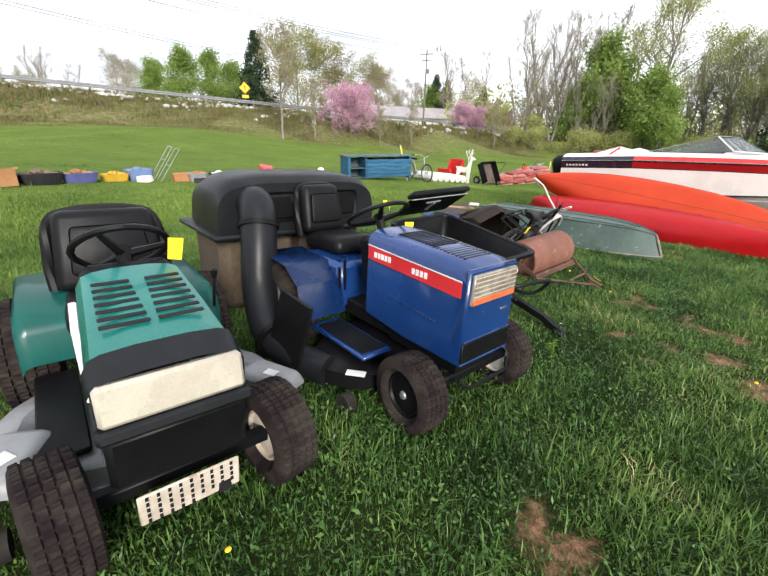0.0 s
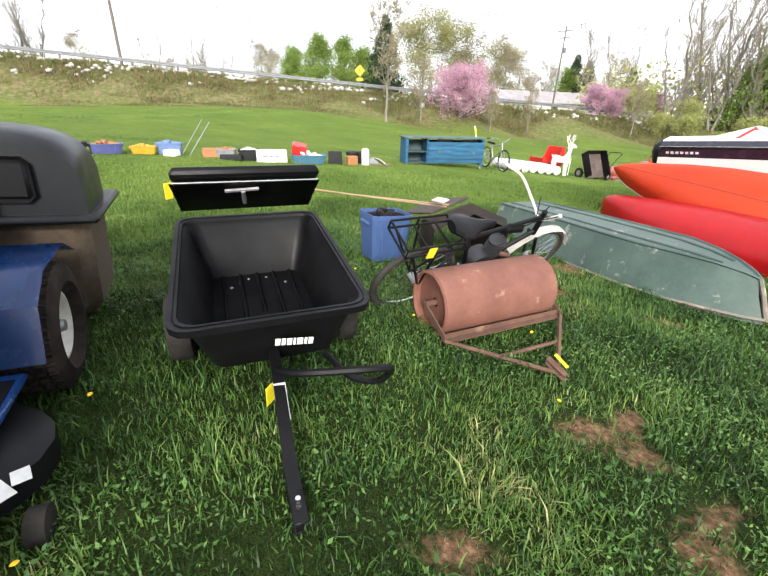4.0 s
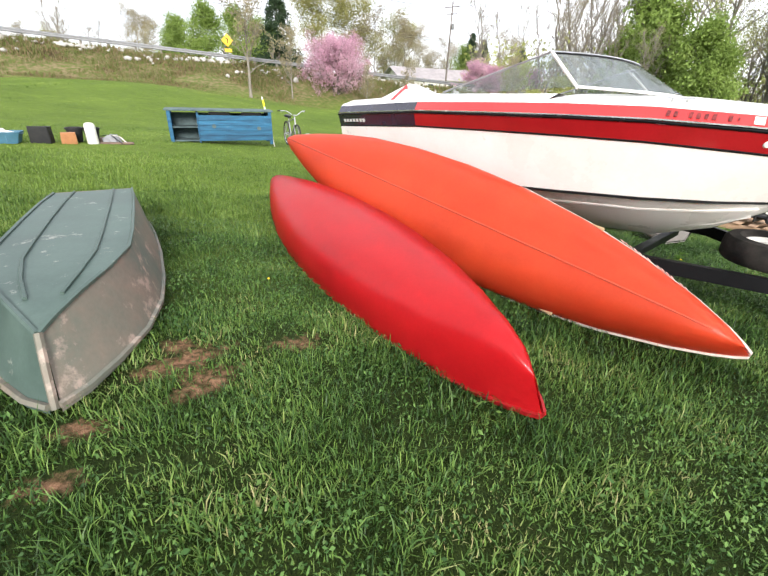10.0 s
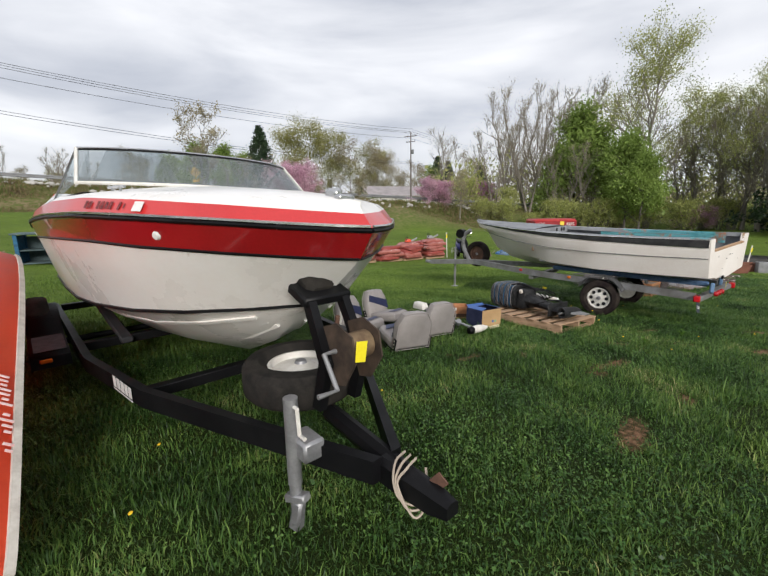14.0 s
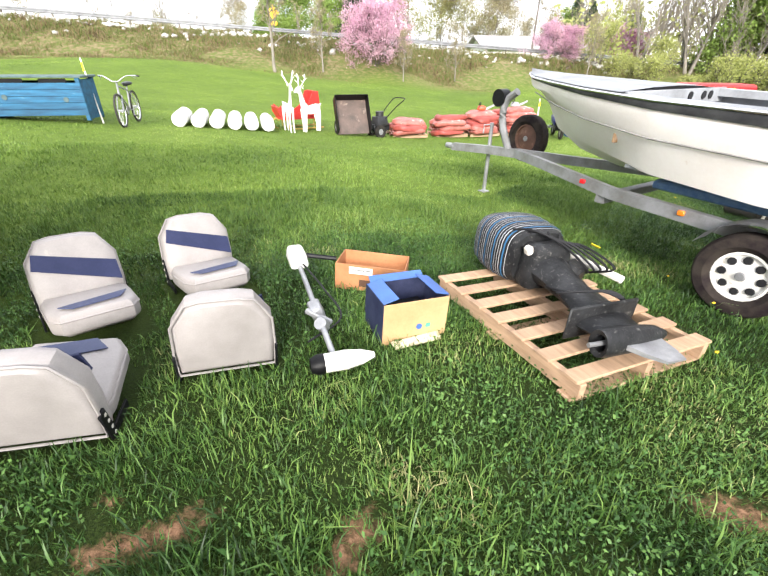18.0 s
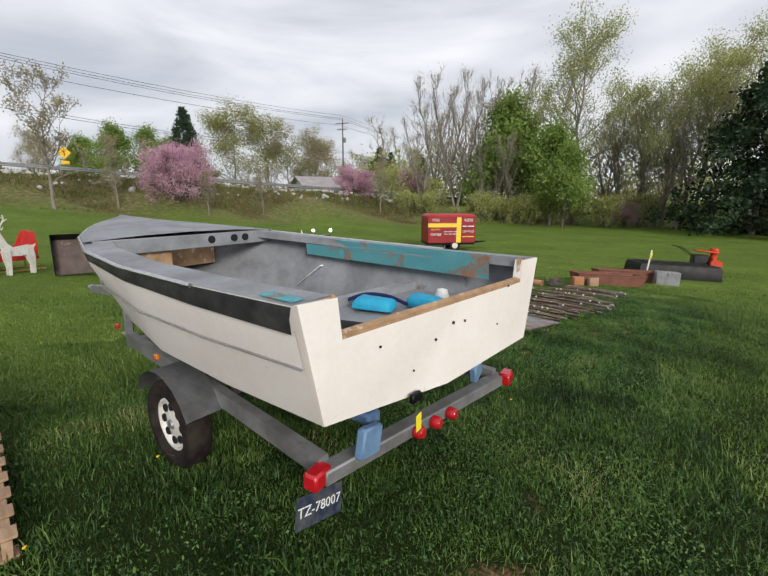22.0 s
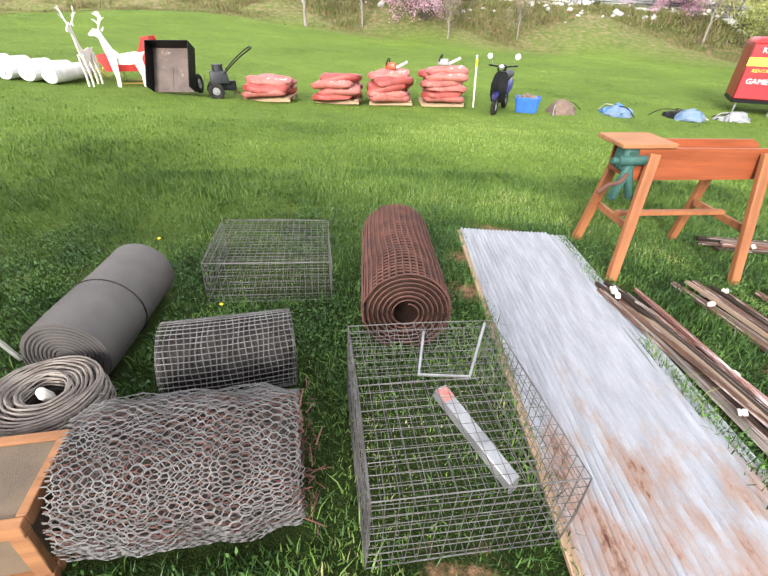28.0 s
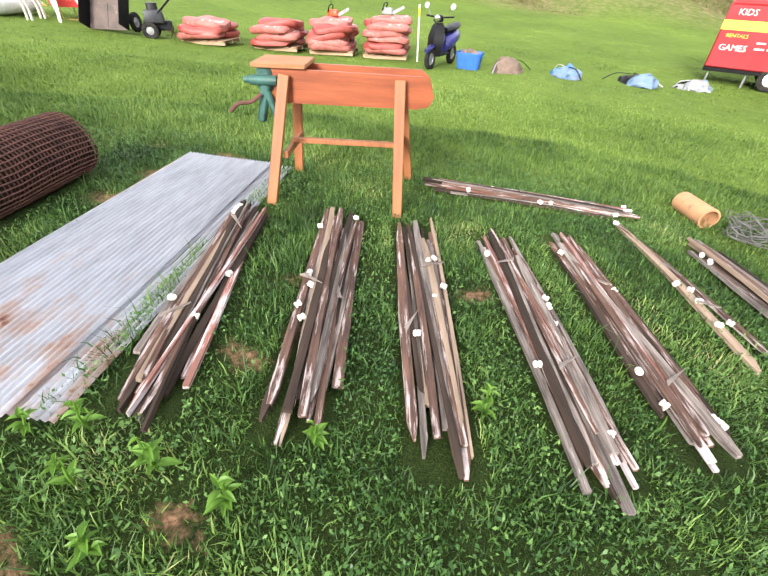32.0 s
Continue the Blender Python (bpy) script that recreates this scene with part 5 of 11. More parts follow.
    for k in range(3):
        bm = bmn()
        tube(bm, curve_pts([(0.30 + .03 * k, -.08, -.205), (0.32 + .03 * k, -.15, -.205), (0.35 + .01 * k, -.19, -.26), (0.39 + .03 * k, -.185, -.32 - .015 * k), (0.45, -.12, -.325), (.41, -.08, -.22)], 5), 0.005, 5)
        part("tie_cord", bm, mat("pale_rope", (0.5, 0.42, 0.34), rough=0.95), T)
    return B


speedboat()
price_tag(pose(8.12, 6.62, 0.17, 0, 10, 48))


# ---------------------------------------------------------------- canoes
def canoe(name, label, L, beam, depth, m, paint, trim, sheer=0.10, full=2.4, decks=True, keel=True):
    C = thing(name, label, "canoe", m)
    us = [-1, -0.985, -0.95, -0.88, -0.75, -0.58, -0.38, -0.15, 0.1, 0.33, 0.55, 0.72, 0.86, 0.94, 0.98, 1]

    def half(u):
        return beam / 2 * max(0.0, 1 - abs(u) ** full) ** 0.85 + 0.006

    def sh(u):
        return sheer * abs(u) ** 3

    def kl(u):
        return -depth + (0.07 * abs(u) ** 4) + max(0, abs(u) - 0.93) / 0.07 * depth * 0.30
    bm, rows = bmn(), []
    for u in us:
        b, zs, zk = half(u), sh(u), kl(u)
        ring = []
        for i in range(15):
            f = math.pi * i / 14
            c, s = math.cos(f), math.sin(f)
            y = b * math.copysign(abs(c) ** 0.72, c)
            z = zs + (zk - zs) * abs(s) ** 0.8
            tuck = 0.045 * L / 5 * max(0, abs(u) - 0.9) / 0.1 * (1 - (z - zk) / max(0.01, zs - zk))
            ring.append(V((u * L / 2 - math.copysign(tuck, u), y, z)))
        rows.append(ring)
    loft(bm, rows, False, False)
    bmesh.ops.solidify(bm, geom=bm.faces[:], thickness=0.006)
    part("hull", bm, paint, C)
    for sg in (1, -1):
        bm = bmn()
        loft(bm, [[V((u * L / 2, sg * half(u) + a, sh(u) + b)) for a, b in ((-.014, -.016), (.014, -.016), (.014, .012), (-.014, .012))] for u in us])
        part("gunwale", bm, trim, C)
    if keel:
        bm = bmn()
        tube(bm, [V((u * L / 2 * 0.985, 0, kl(u) - 0.004)) for u in us[2:-2]], 0.0065, 5)
        part("keel_line", bm, mat("scuffed_keel", (0.62, 0.07, 0.028), (0.42, 0.06, 0.035), 0.6, scale=14), C)
    if decks:
        for sg in (1, -1):
            bm = bmn()
            loft(bm, [[V((sg * u * L / 2, half(u) * 0.95, sh(u) + 0.014)), V((sg * u * L / 2, -half(u) * 0.95, sh(u) + 0.014)), V((sg * u * L / 2, -half(u) * 0.95, sh(u) + 0.004)), V((sg * u * L / 2, half(u) * 0.95, sh(u) + 0.004))] for u in (0.90, 0.95, 1.0)])
            part("deck_plate", bm, trim, C)
        for x in (-0.5, 0.55):
            bm = bmn()
            box(bm, 0.26, 2 * half(x) * 0.97, 0.02, rot(at=(x * L / 2, 0, -0.08)), 0.006)
            part("seat", bm, mat("cane_seat", (0.42, 0.3, 0.17), rough=0.8), C)
    return C


red_plastic = mat("red_plastic_hull", (0.72, 0.018, 0.024), (0.62, 0.013, 0.02), 0.34, scale=1.0, fine=50, bump=0.05, coat=0.15)
orange_hull = mat("orange_red_hull", (0.82, 0.10, 0.035), (0.72, 0.075, 0.028), 0.42, scale=1.2, fine=60, bump=0.05)
trim_white = mat("chalky_trim", (0.62, 0.58, 0.52), (0.45, 0.41, 0.36), 0.7, scale=10, wear=((0.3, 0.2, 0.13), 0.1, 14))


def laid_out(a, b, roll, lift):
    """A frame whose x runs from a to b, turned about its length."""
    a, b = V(a), V(b)
    d = (b - a).normalized()
    m = d.to_track_quat("X", "Z").to_matrix().to_4x4()
    return Matrix.Translation((a + b) / 2 + V((0, 0, lift))) @ m @ rot(roll, 0, 0)


canoe("red_canoe", "glossy red plastic canoe lying upside down on the grass", 4.35, 0.86, 0.38, laid_out((3.27, 8.87, -0.52), (5.78, 5.38, -0.46), -162, 0.06), red_plastic, mat("red_rim", (0.35, 0.012, 0.015), rough=0.4), sheer=0.03, full=2.2, decks=False, keel=False)
oc = canoe("orange_canoe", "orange-red canoe with pale gunwales tipped on its side", 4.94, 0.889, 0.347, pose(5.188, 7.626, -0.113, -120.3, 5.56, -42.8), orange_hull, trim_white, sheer=0.116, full=2.2)
pale_red = mat("pale_red_lettering", (0.78, 0.45, 0.42), (0.80, 0.68, 0.66), 0.6, scale=60)
for k in range(15):
    if k in (7, 12):
        continue
    x = 1.61 + .031 * k
    hull = lambda x: -(.4445 * (1 - (x / 2.47) ** 2.2) ** .85 + .017)
    m = Matrix.Translation((x, hull(x), -.032 + .005 * k)) @ rot(0, 0, math.degrees(math.atan((hull(x + .02) - hull(x - .02)) / .04))) @ rot(90, 0, 0) @ rot(0, 0, 3)
    bm = bmn()
    box(bm, .013, .05 - .012 * (k % 3), .003, m @ rot(0, 0, -14), .0005)
    part("canoe_lettering", bm, pale_red, oc, "white and red maker's lettering")


# ---------------------------------------------------------------- upturned green boat
def upturned_boat():
    green = mat("faded_green_paint", (0.085, 0.125, 0.108), (0.05, 0.08, 0.068), 0.55, scale=2.2, fine=50, bump=0.1, wear=((0.33, 0.33, 0.29), 0.13, 5))
    worn = mat("worn_green_and_bare_side", (0.105, 0.135, 0.11), (0.20, 0.165, 0.13), 0.65, scale=1.8, fine=40, bump=0.12, wear=((0.36, 0.29, 0.24), 0.16, 4))
    gx, gy = 2.03, 7.35
    J = thing("rowing_boat", "faded green flat-bottomed rowing boat lying upside down", "boat", pose(gx, gy, -0.49, 0, -2.6, -53.3))
    st = [(0.0, .31, .39, .36), (0.5, .33, .43, .37), (1.1, .335, .455, .375), (1.7, .335, .45, .375), (2.1, .32, .42, .375), (2.4, .23, .34, .365), (2.62, .13, .22, .345), (2.78, .05, .11, .315), (2.86, .004, .02, .285)]
    bm = bmn()
    rows = [[V((x, b * t, h)) for t in (-1, -0.5, 0, 0.5, 1)] for x, b, g, h in st]
    loft(bm, rows, False, False)
    part("bottom_panel", bm, green, J)
    for sg in (1, -1):
        bm = bmn()
        rows = []
        for x, b, g, h in st:
            k = max(0, (x - 2.1) / 0.76)
            rows.append([V((x, sg * b, h)), V((x + 0.03 * k, sg * (b * 0.55 + g * 0.45), h * 0.58)), V((x + 0.12 * k, sg * g, -0.02 * k + 0.0))])
        loft(bm, rows, False, False)
        part("side_panel", bm, worn if sg > 0 else green, J)
        bm = bmn()
        tube(bm, [V((x, sg * b, h + 0.004)) for x, b, g, h in st], 0.012, 5)
        part("chine_strip", bm, green, J)
        bm = bmn()
        tube(bm, [V((x + 0.12 * max(0, (x - 2.1) / 0.76), sg * g, 0.015)) for x, b, g, h in st], 0.016, 5)
        part("gunwale", bm, worn, J)
        bm = bmn()
        tube(bm, [V((x, sg * b * 0.5, h + 0.006)) for x, b, g, h in st[:7]], 0.010, 5)
        part("bottom_rib", bm, green, J)
    bm = bmn()
    loft(bm, [[V((x, -.31, .36)), V((x, .31, .36)), V((x, .39, 0)), V((x, -.39, 0))] for x in (0.0, -0.03)])
    part("transom", bm, worn, J)
    bm = bmn()
    tube(bm, [V((2.86, 0, .29)), V((2.92, 0, .16)), V((2.98, 0, 0.0))], 0.016, 6)
    part("stem", bm, worn, J)


upturned_boat()


# ---------------------------------------------------------------- old white boat on the grey trailer
def open_boat():
    cream = mat("chalky_cream_hull", (0.84, 0.79, 0.75), (0.76, 0.70, 0.655), 0.55, scale=1.6, fine=40, bump=0.06, wear=((0.50, 0.33, 0.20), 0.07, 3.5))
    grey_in = mat("grey_deck_paint", (0.29, 0.30, 0.32), (0.18, 0.185, 0.195), 0.7, scale=3, fine=50, wear=((0.16, 0.11, 0.075), 0.09, 3))
    teal = mat("peeling_turquoise_paint", (0.17, 0.56, 0.62), (0.22, 0.58, 0.62), 0.6, scale=4, wear=((0.55, 0.30, 0.20), 0.17, 3.5))
    bare = mat("bare_plywood_edge", (0.42, 0.27, 0.15), (0.27, 0.16, 0.09), 0.8, scale=9, wear=((0.62, 0.56, 0.46), 0.14, 12))
    blackband = mat("black_rub_band", (0.02, 0.02, 0.022), (0.05, 0.05, 0.05), 0.5, scale=6)
    M = pose(12.76, 11.49, 0.0, 0, 0, 142)
    B = thing("open_boat", "old cream-hulled open motorboat stripped out, grey inside", "boat", M)
    st = [(0.0, .91, .24, .80, -.29, -.36), (0.7, .94, .235, .82, -.30, -.41), (1.5, .955, .24, .81, -.30, -.43), (2.3, .90, .26, .70, -.27, -.43), (3.0, .74, .295, .47, -.18, -.40), (3.5, .53, .325, .27, -.06, -.31), (3.9, .32, .35, .12, .08, -.14), (4.1, .15, .37, .04, .2, .07), (4.22, .0, .385, .0, .3, .28)]
    skew = lambda v: V((v.x + (0.14 * v.y / 0.9 + 0.02) * max(0, 1 - v.x / 2.5), v.y, v.z))

    def ring(s, inner=0.0):
        x, b, zs, bc, zc, zk = s
        rk = max(0, (x - 2.3) / 2.0) ** 2
        b, bc = max(0, b - inner), max(0, bc - inner)
        return [V((x, b, zs)), V((x - .05 * rk, b * .97 + bc * .03, zs - 0.10)), V((x - .10 * rk, (b * 0.5 + bc * 0.5) + 0.02 * (b > 0.05), (zs + zc) / 2)), V((x - .18 * rk, bc, zc + inner * 0.6)), V((x - .22 * rk, bc * .5, (zc + zk) / 2 + inner)), V((x - .26 * rk, 0, zk + inner))]
    for sg in (1, -1):
        bm = bmn()
        loft(bm, [[V((p.x, sg * p.y, p.z)) for p in ring(s)] for s in st], False, False)
        part("hull_side", bm, cream, B)
        bm = bmn()
        rows = [[V((p.x, sg * p.y, p.z)) for p in ring(s, 0.035)] for s in st[:-1]]
        loft(bm, rows, False, False)
        part("inner_liner", bm, grey_in, B)
        bm = bmn()
        loft(bm, [[V((s[0], sg * (s[1] + 0.008), s[2] - 0.005)), V((s[0], sg * (s[1] + 0.016), s[2] - 0.05 + .009 * s[0])), V((s[0] - .03 * max(0, (s[0] - 2.3) / 2), sg * (s[1] + .010), s[2] - 0.11 + .021 * s[0]))] for s in st], False, False)
        part("rub_band", bm, blackband, B)
        bm = bmn()
        tube(bm, [V((s[0], sg * (s[1] + 0.012), s[2] - 0.002)) for s in st[1:]], 0.012, 6)
        part("rail_trim", bm, chrome, B)
        w = [.17, .17, .17, .18, .19, .19, .17, .1, .0]
        bm = bmn()
        loft(bm, [[V((s[0], sg * (s[1] + 0.004), s[2])), V((s[0], sg * max(0, s[1] - k), s[2] + 0.012)), V((s[0], sg * max(0, s[1] - k), s[2] - 0.05))] for s, k in zip(st, w)], False, False)
        part("side_deck", bm, grey_in, B)
        bm = bmn()
        tube(bm, [V((s[0], sg * (s[3] * 0.35 + s[1] * 0.65 + 0.012), s[2] * .55 + s[4] * .45 - 0.02)) for s in st[:7]], 0.006, 4)
        part("moulding_line", bm, mat("grey_line", (0.25, 0.24, 0.23), rough=0.7), B)
    # turquoise patches on the far inner coaming and by the stern
    bm = bmn()
    loft(bm, [[V((x, -(b - 0.175), z)), V((x, -(b - 0.16), z - 0.17))] for x, b, z in ((0.22, .91, .25), (0.7, .94, .25), (1.5, .955, .253), (2.0, .925, .265))], False, False)
    bmesh.ops.solidify(bm, geom=bm.faces[:], thickness=0.004)
    part("coaming_patch", bm, teal, B, "peeling turquoise coaming")
    bm = bmn()
    loft(bm, [[V((x, .90, .247)), V((x, .84, .252))] for x in (0.02, 0.24)], False, False)
    bmesh.ops.solidify(bm, geom=bm.faces[:], thickness=0.003)
    part("deck_patch", bm, teal, B)
    # foredeck with a brown bulkhead
    bm = bmn()
    loft(bm, [[V((s[0], s[1] * t, s[2] + 0.03 * (1 - t * t) + 0.014)) for t in (-1, -.5, 0, .5, 1)] for s in [(2.62, .83, .278)] + st[4:]], False, False)
    part("foredeck", bm, grey_in, B)
    bm = bmn()
    box(bm, 0.03, 0.5, 0.30, rot(at=(2.66, .44, 0.06)), 0.005)
    box(bm, 0.03, 0.84, 0.30, rot(at=(3.05, 0, 0.10)), 0.005)
    part("bulkhead", bm, bare, B)
    bm = bmn()
    box(bm, 0.03, 1.56, 0.12, rot(at=(2.60, 0, 0.235)), 0.004)
    part("dash_panel", bm, grey_in, B)
    for y in (-.50, -.38, -.15):
        bm = bmn()
        cyl(bm, 0.035, 0.008, rot(0, 90, 0, (2.58, y, 0.24)), 14)
        part("instrument_hole", bm, ink, B)
    bm = bmn()
    box(bm, 2.1, 1.24, 0.03, rot(at=(1.5, 0, -0.26)), 0.005)
    part("floor_board", bm, grey_in, B)
    bm = bmn()
    box(bm, 0.05, 1.62, 0.14, rot(at=(0.86, 0, -0.09)), 0.006)
    part("thwart", bm, grey_in, B)
    bm = bmn()
    box(bm, 0.82, 1.64, 0.03, rot(at=(0.43, 0, -0.10)), 0.006)
    part("stern_shelf", bm, grey_in, B)
    # transom, cut down in the middle
    bm = bmn()
    out = [(-.90, .24), (-.72, .24), (-.70, .10), (.70, .06), (.72, .24), (.90, .24), (.80, -.29), (.4, -.325), (0, -.36), (-.4, -.325), (-.80, -.29)]
    loft(bm, [[V((x, y, z)) for y, z in out] for x in (-0.012, 0.04)])
    part("transom", bm, cream, B)
    bm = bmn()
    tube(bm, [V((0.014, -.74, .245)), V((0.014, -.71, .105)), V((0.014, .71, .065)), V((0.014, .74, .245))], 0.028, 5)
    part("transom_cap", bm, bare, B, "bare splintered plywood edge")
    for ob in B.children:
        for v in ob.data.vertices:
            v.co = skew(v.co)
    for y, z, r in ((.12, -.08, .007), (-.02, -.02, .009), (-.12, -.03, .007), (.5, -.02, .006), (-.55, .1, .007), (.28, -.20, .005), (-.45, -.12, .005)):
        bm = bmn()
        cyl(bm, r, 0.006, rot(0, 90, 0, (0.002 + .155 * y, y, z)), 10)
        part("drill_hole", bm, ink, B)
    bm = bmn()
    box(bm, 0.03, 0.08, 0.05, rot(at=(0.02, 0.30, -0.325)), 0.008)
    part("drain_fitting", bm, black_plastic, B)
    # trailer
    T = thing("small_boat_trailer", "grey steel boat trailer with white spoked wheels", "trailer", M)
    gl = lambda x, y: gz(*((M @ V((x, y, 0))).xy))
    for sg in (1, -1):
        bm = bmn()
        pts = [(0.14 + .11 * sg, sg * .70, -.58), (1.2, sg * .66, -.54), (2.6, sg * .62, -.50), (3.7, sg * .2, -.50), (4.3, 0, -.50)]
        loft(bm, [[V(p) + V((0, o, u)) for o, u in ((-.028, -.05), (.028, -.05), (.028, .05), (-.028, .05))] for p in pts])
        part("side_beam", bm, grey_frame, T)
        bm = bmn()
        box(bm, 2.2, 0.10, 0.07, rot(0, -1, 0, (1.25, sg * .45, -.40)), 0.015)
        part("bunk", bm, mat("blue_carpet", (0.06, 0.12, 0.24), (0.10, 0.17, 0.28), 0.95, scale=20), T)
        bm = bmn()
        wheel_y, wx = sg * 0.80, 1.46
        loft(bm, [[V((wx + 0.36 * math.cos(a), sg * (0.68 + d), gl(wx, wheel_y) + 0.27 + 0.37 * math.sin(a))) for a in np.linspace(math.pi * 0.86, math.pi * 0.14, 9)] for d in (0.0, 0.02, 0.20, 0.22)], False, False)
        bmesh.ops.solidify(bm, geom=bm.faces[:], thickness=0.008)
        part("mudguard", bm, steel, T)
        wheel(T, 0.285, 0.16, 0.165, pose(wx, wheel_y, gl(wx, wheel_y) + 0.28) @ (rot(0, 0, 180) if sg < 0 else rot()), muddy_rubber, white_steel, spokes=8)
        bm = bmn()
        box(bm, 0.08, 0.12, 0.085, rot(0, 0, 8, (0.10 + .13 * sg, sg * .76, -.59)), 0.012)
        part("tail_lamp", bm, red_lens, T)
        bm = bmn()
        box(bm, 0.05, 0.03, 0.04, rot(at=(2.0, sg * .67, -.50)), 0.006)
        part("marker_lamp", bm, amber_lens, T)
        bm = bmn()
        box(bm, 0.05, 0.03, 0.04, rot(at=(2.9, sg * .60, -.47)), 0.006)
        part("marker_lamp", bm, red_lens, T)
    for x, w in ((0.12, 1.5), (1.46, 1.4), (2.7, 1.2)):
        bm = bmn()
        box(bm, 0.09, w, 0.075, rot(0, 0, 0 if x > 1 else -8.5, (x, 0, -.585 if x > 1 else -.60)), 0.008)
        part("crossbeam", bm, grey_frame, T)
    bm = bmn()
    tube(bm, [(1.46, -.78, -.70), (1.46, .78, -.70)], 0.03, 8)
    part("axle", bm, grey_frame, T)
    for y in (.14, 0, -.14):
        bm = bmn()
        revolve(bm, [(.036, 0), (.036, .035), (.025, .05), (0, .052)], 14, rot(0, -90, 0, (0.075 + .15 * y, y + .03, -.60)))
        part("clearance_lamp", bm, red_lens, T)
    bm = bmn()
    box(bm, 0.05, 0.16, 0.14, rot(15, 0, 8, (0.10, 0.56, -.46)), 0.01)
    part("blue_guide", bm, mat("faded_blue_plastic", (0.16, 0.28, 0.45), rough=0.6), T)
    bm = bmn()
    box(bm, 0.05, 0.14, 0.12, rot(-15, 0, 8, (0.10, -0.55, -.50)), 0.01)
    part("blue_guide", bm, MATS["faded_blue_plastic"], T)
    # number plate hanging by one bolt
    P = new("number_plate")
    P.parent = T
    P.matrix_basis = pose(0.20, 0.78, -0.71, 0, 0, 0) @ rot(82, 0, -90) @ rot(0, 0, -14)
    bm = bmn()
    box(bm, 0.27, 0.14, 0.002, None, 0.0)
    part("plate", bm, mat("navy_plate", (0.02, 0.03, 0.06), (0.09, 0.09, 0.09), 0.5, scale=14), P)
    text_part("plate_number", "TZ-78007", 0.062, pose(0, 0, 0.002), lettering, P, 0.0008)
    # tongue, winch stand, jack and spare
    bm = bmn()
    loft(bm, [[V((x, o, z + u)) for o, u in ((-.04, -.05), (.04, -.05), (.04, .05), (-.04, .05))] for x, z in ((4.2, -.50), (4.8, -.54), (5.45, -.60))])
    part("tongue", bm, grey_frame, T)
    bm = bmn()
    tube(bm, curve_pts([(4.4, 0, -.48), (4.55, 0, -.2), (4.55, 0, .05), (4.38, 0, .18)], 4), 0.045, 8)
    part("winch_post", bm, grey_frame, T)
    bm = bmn()
    cyl(bm, 0.10, 0.13, rot(90, 0, 0, (4.62, 0.0, 0.10)), 16)
    part("winch_drum", bm, black_plastic, T)
    g5 = gl(4.85, -.12)
    bm = bmn()
    tube(bm, [(4.85, -.12, -.22), (4.85, -.12, g5 + .04)], 0.026, 10)
    box(bm, .12, .12, .01, rot(at=(4.85, -.12, g5 + .02)), .002)
    part("jack_post", bm, steel, T)
    bm = bmn()
    tube(bm, [(4.85, -.12, -.24), (4.85, .02, -.24), (4.85, .02, -.34)], 0.009, 6)
    part("jack_crank", bm, steel, T)
    bm = bmn()
    box(bm, .22, .09, .07, rot(at=(5.5, 0, -.60)), .02)
    part("coupler", bm, steel, T)
    wheel(T, 0.28, 0.15, 0.165, pose(4.35, -0.27, -0.36, 0, 0, 0), muddy_rubber, rust, name="spare_wheel")
    # things left inside
    bm = bmn()
    box(bm, .30, .18, .08, None, .035, (.8, .7), 2)
    jitter(bm, .02, 7)
    bag = thing("nylon_bag", "bright turquoise and navy nylon bag in the boat", "bag", M @ pose(0.62, -0.12, -0.035, 0, 0, 20))
    part("bag_body", bm, mat("turquoise_nylon", (0.02, 0.36, 0.56), (0.015, 0.27, 0.45), 0.6, scale=9), bag)
    bm = bmn()
    tube(bm, curve_pts([(-.19, -.1, -.02), (-.05, -.12, .02), (.1, -.11, .025), (.21, -.06, -.01)], 4), .013, 5)
    part("bag_strap", bm, mat("navy_webbing", (0.02, 0.025, 0.09), rough=0.85), bag)
    bm = bmn()
    box(bm, .30, .17, .09, None, .04, (.8, .7), 2)
    jitter(bm, .02, 8, 4)
    single("nylon_pouch", bm, MATS["turquoise_nylon"], "turquoise nylon pouch on the boat's stern shelf", "bag", M @ pose(0.36, -0.34, -0.03, 0, 0, -10))
    bm = bmn()
    revolve(bm, [(0, .06), (.035, .05), (.05, 0), (.03, -.05), (0, -.055)], 12)
    single("white_float", bm, lettering, "small white plastic float in the boat", "float", M @ pose(0.36, -0.52, -0.03))
    bm = bmn()
    box(bm, .20, .13, .09, None, .01)
    jitter(bm, .015, 9, 2)
    single("battery_box", bm, black_plastic, "black battery box on the boat's stern shelf", "box", M @ pose(0.40, 0.42, -0.04, 0, 0, 10))
    bm = bmn()
    box(bm, .62, .035, .012, None, .003)
    single("white_batten", bm, lettering, "loose white batten leaning inside the boat", "batten", M @ pose(1.75, -.58, -.06, 0, 25, -20))


open_boat()
price_tag(pose(12.57, 11.20, -0.42, 0, 0, 60))

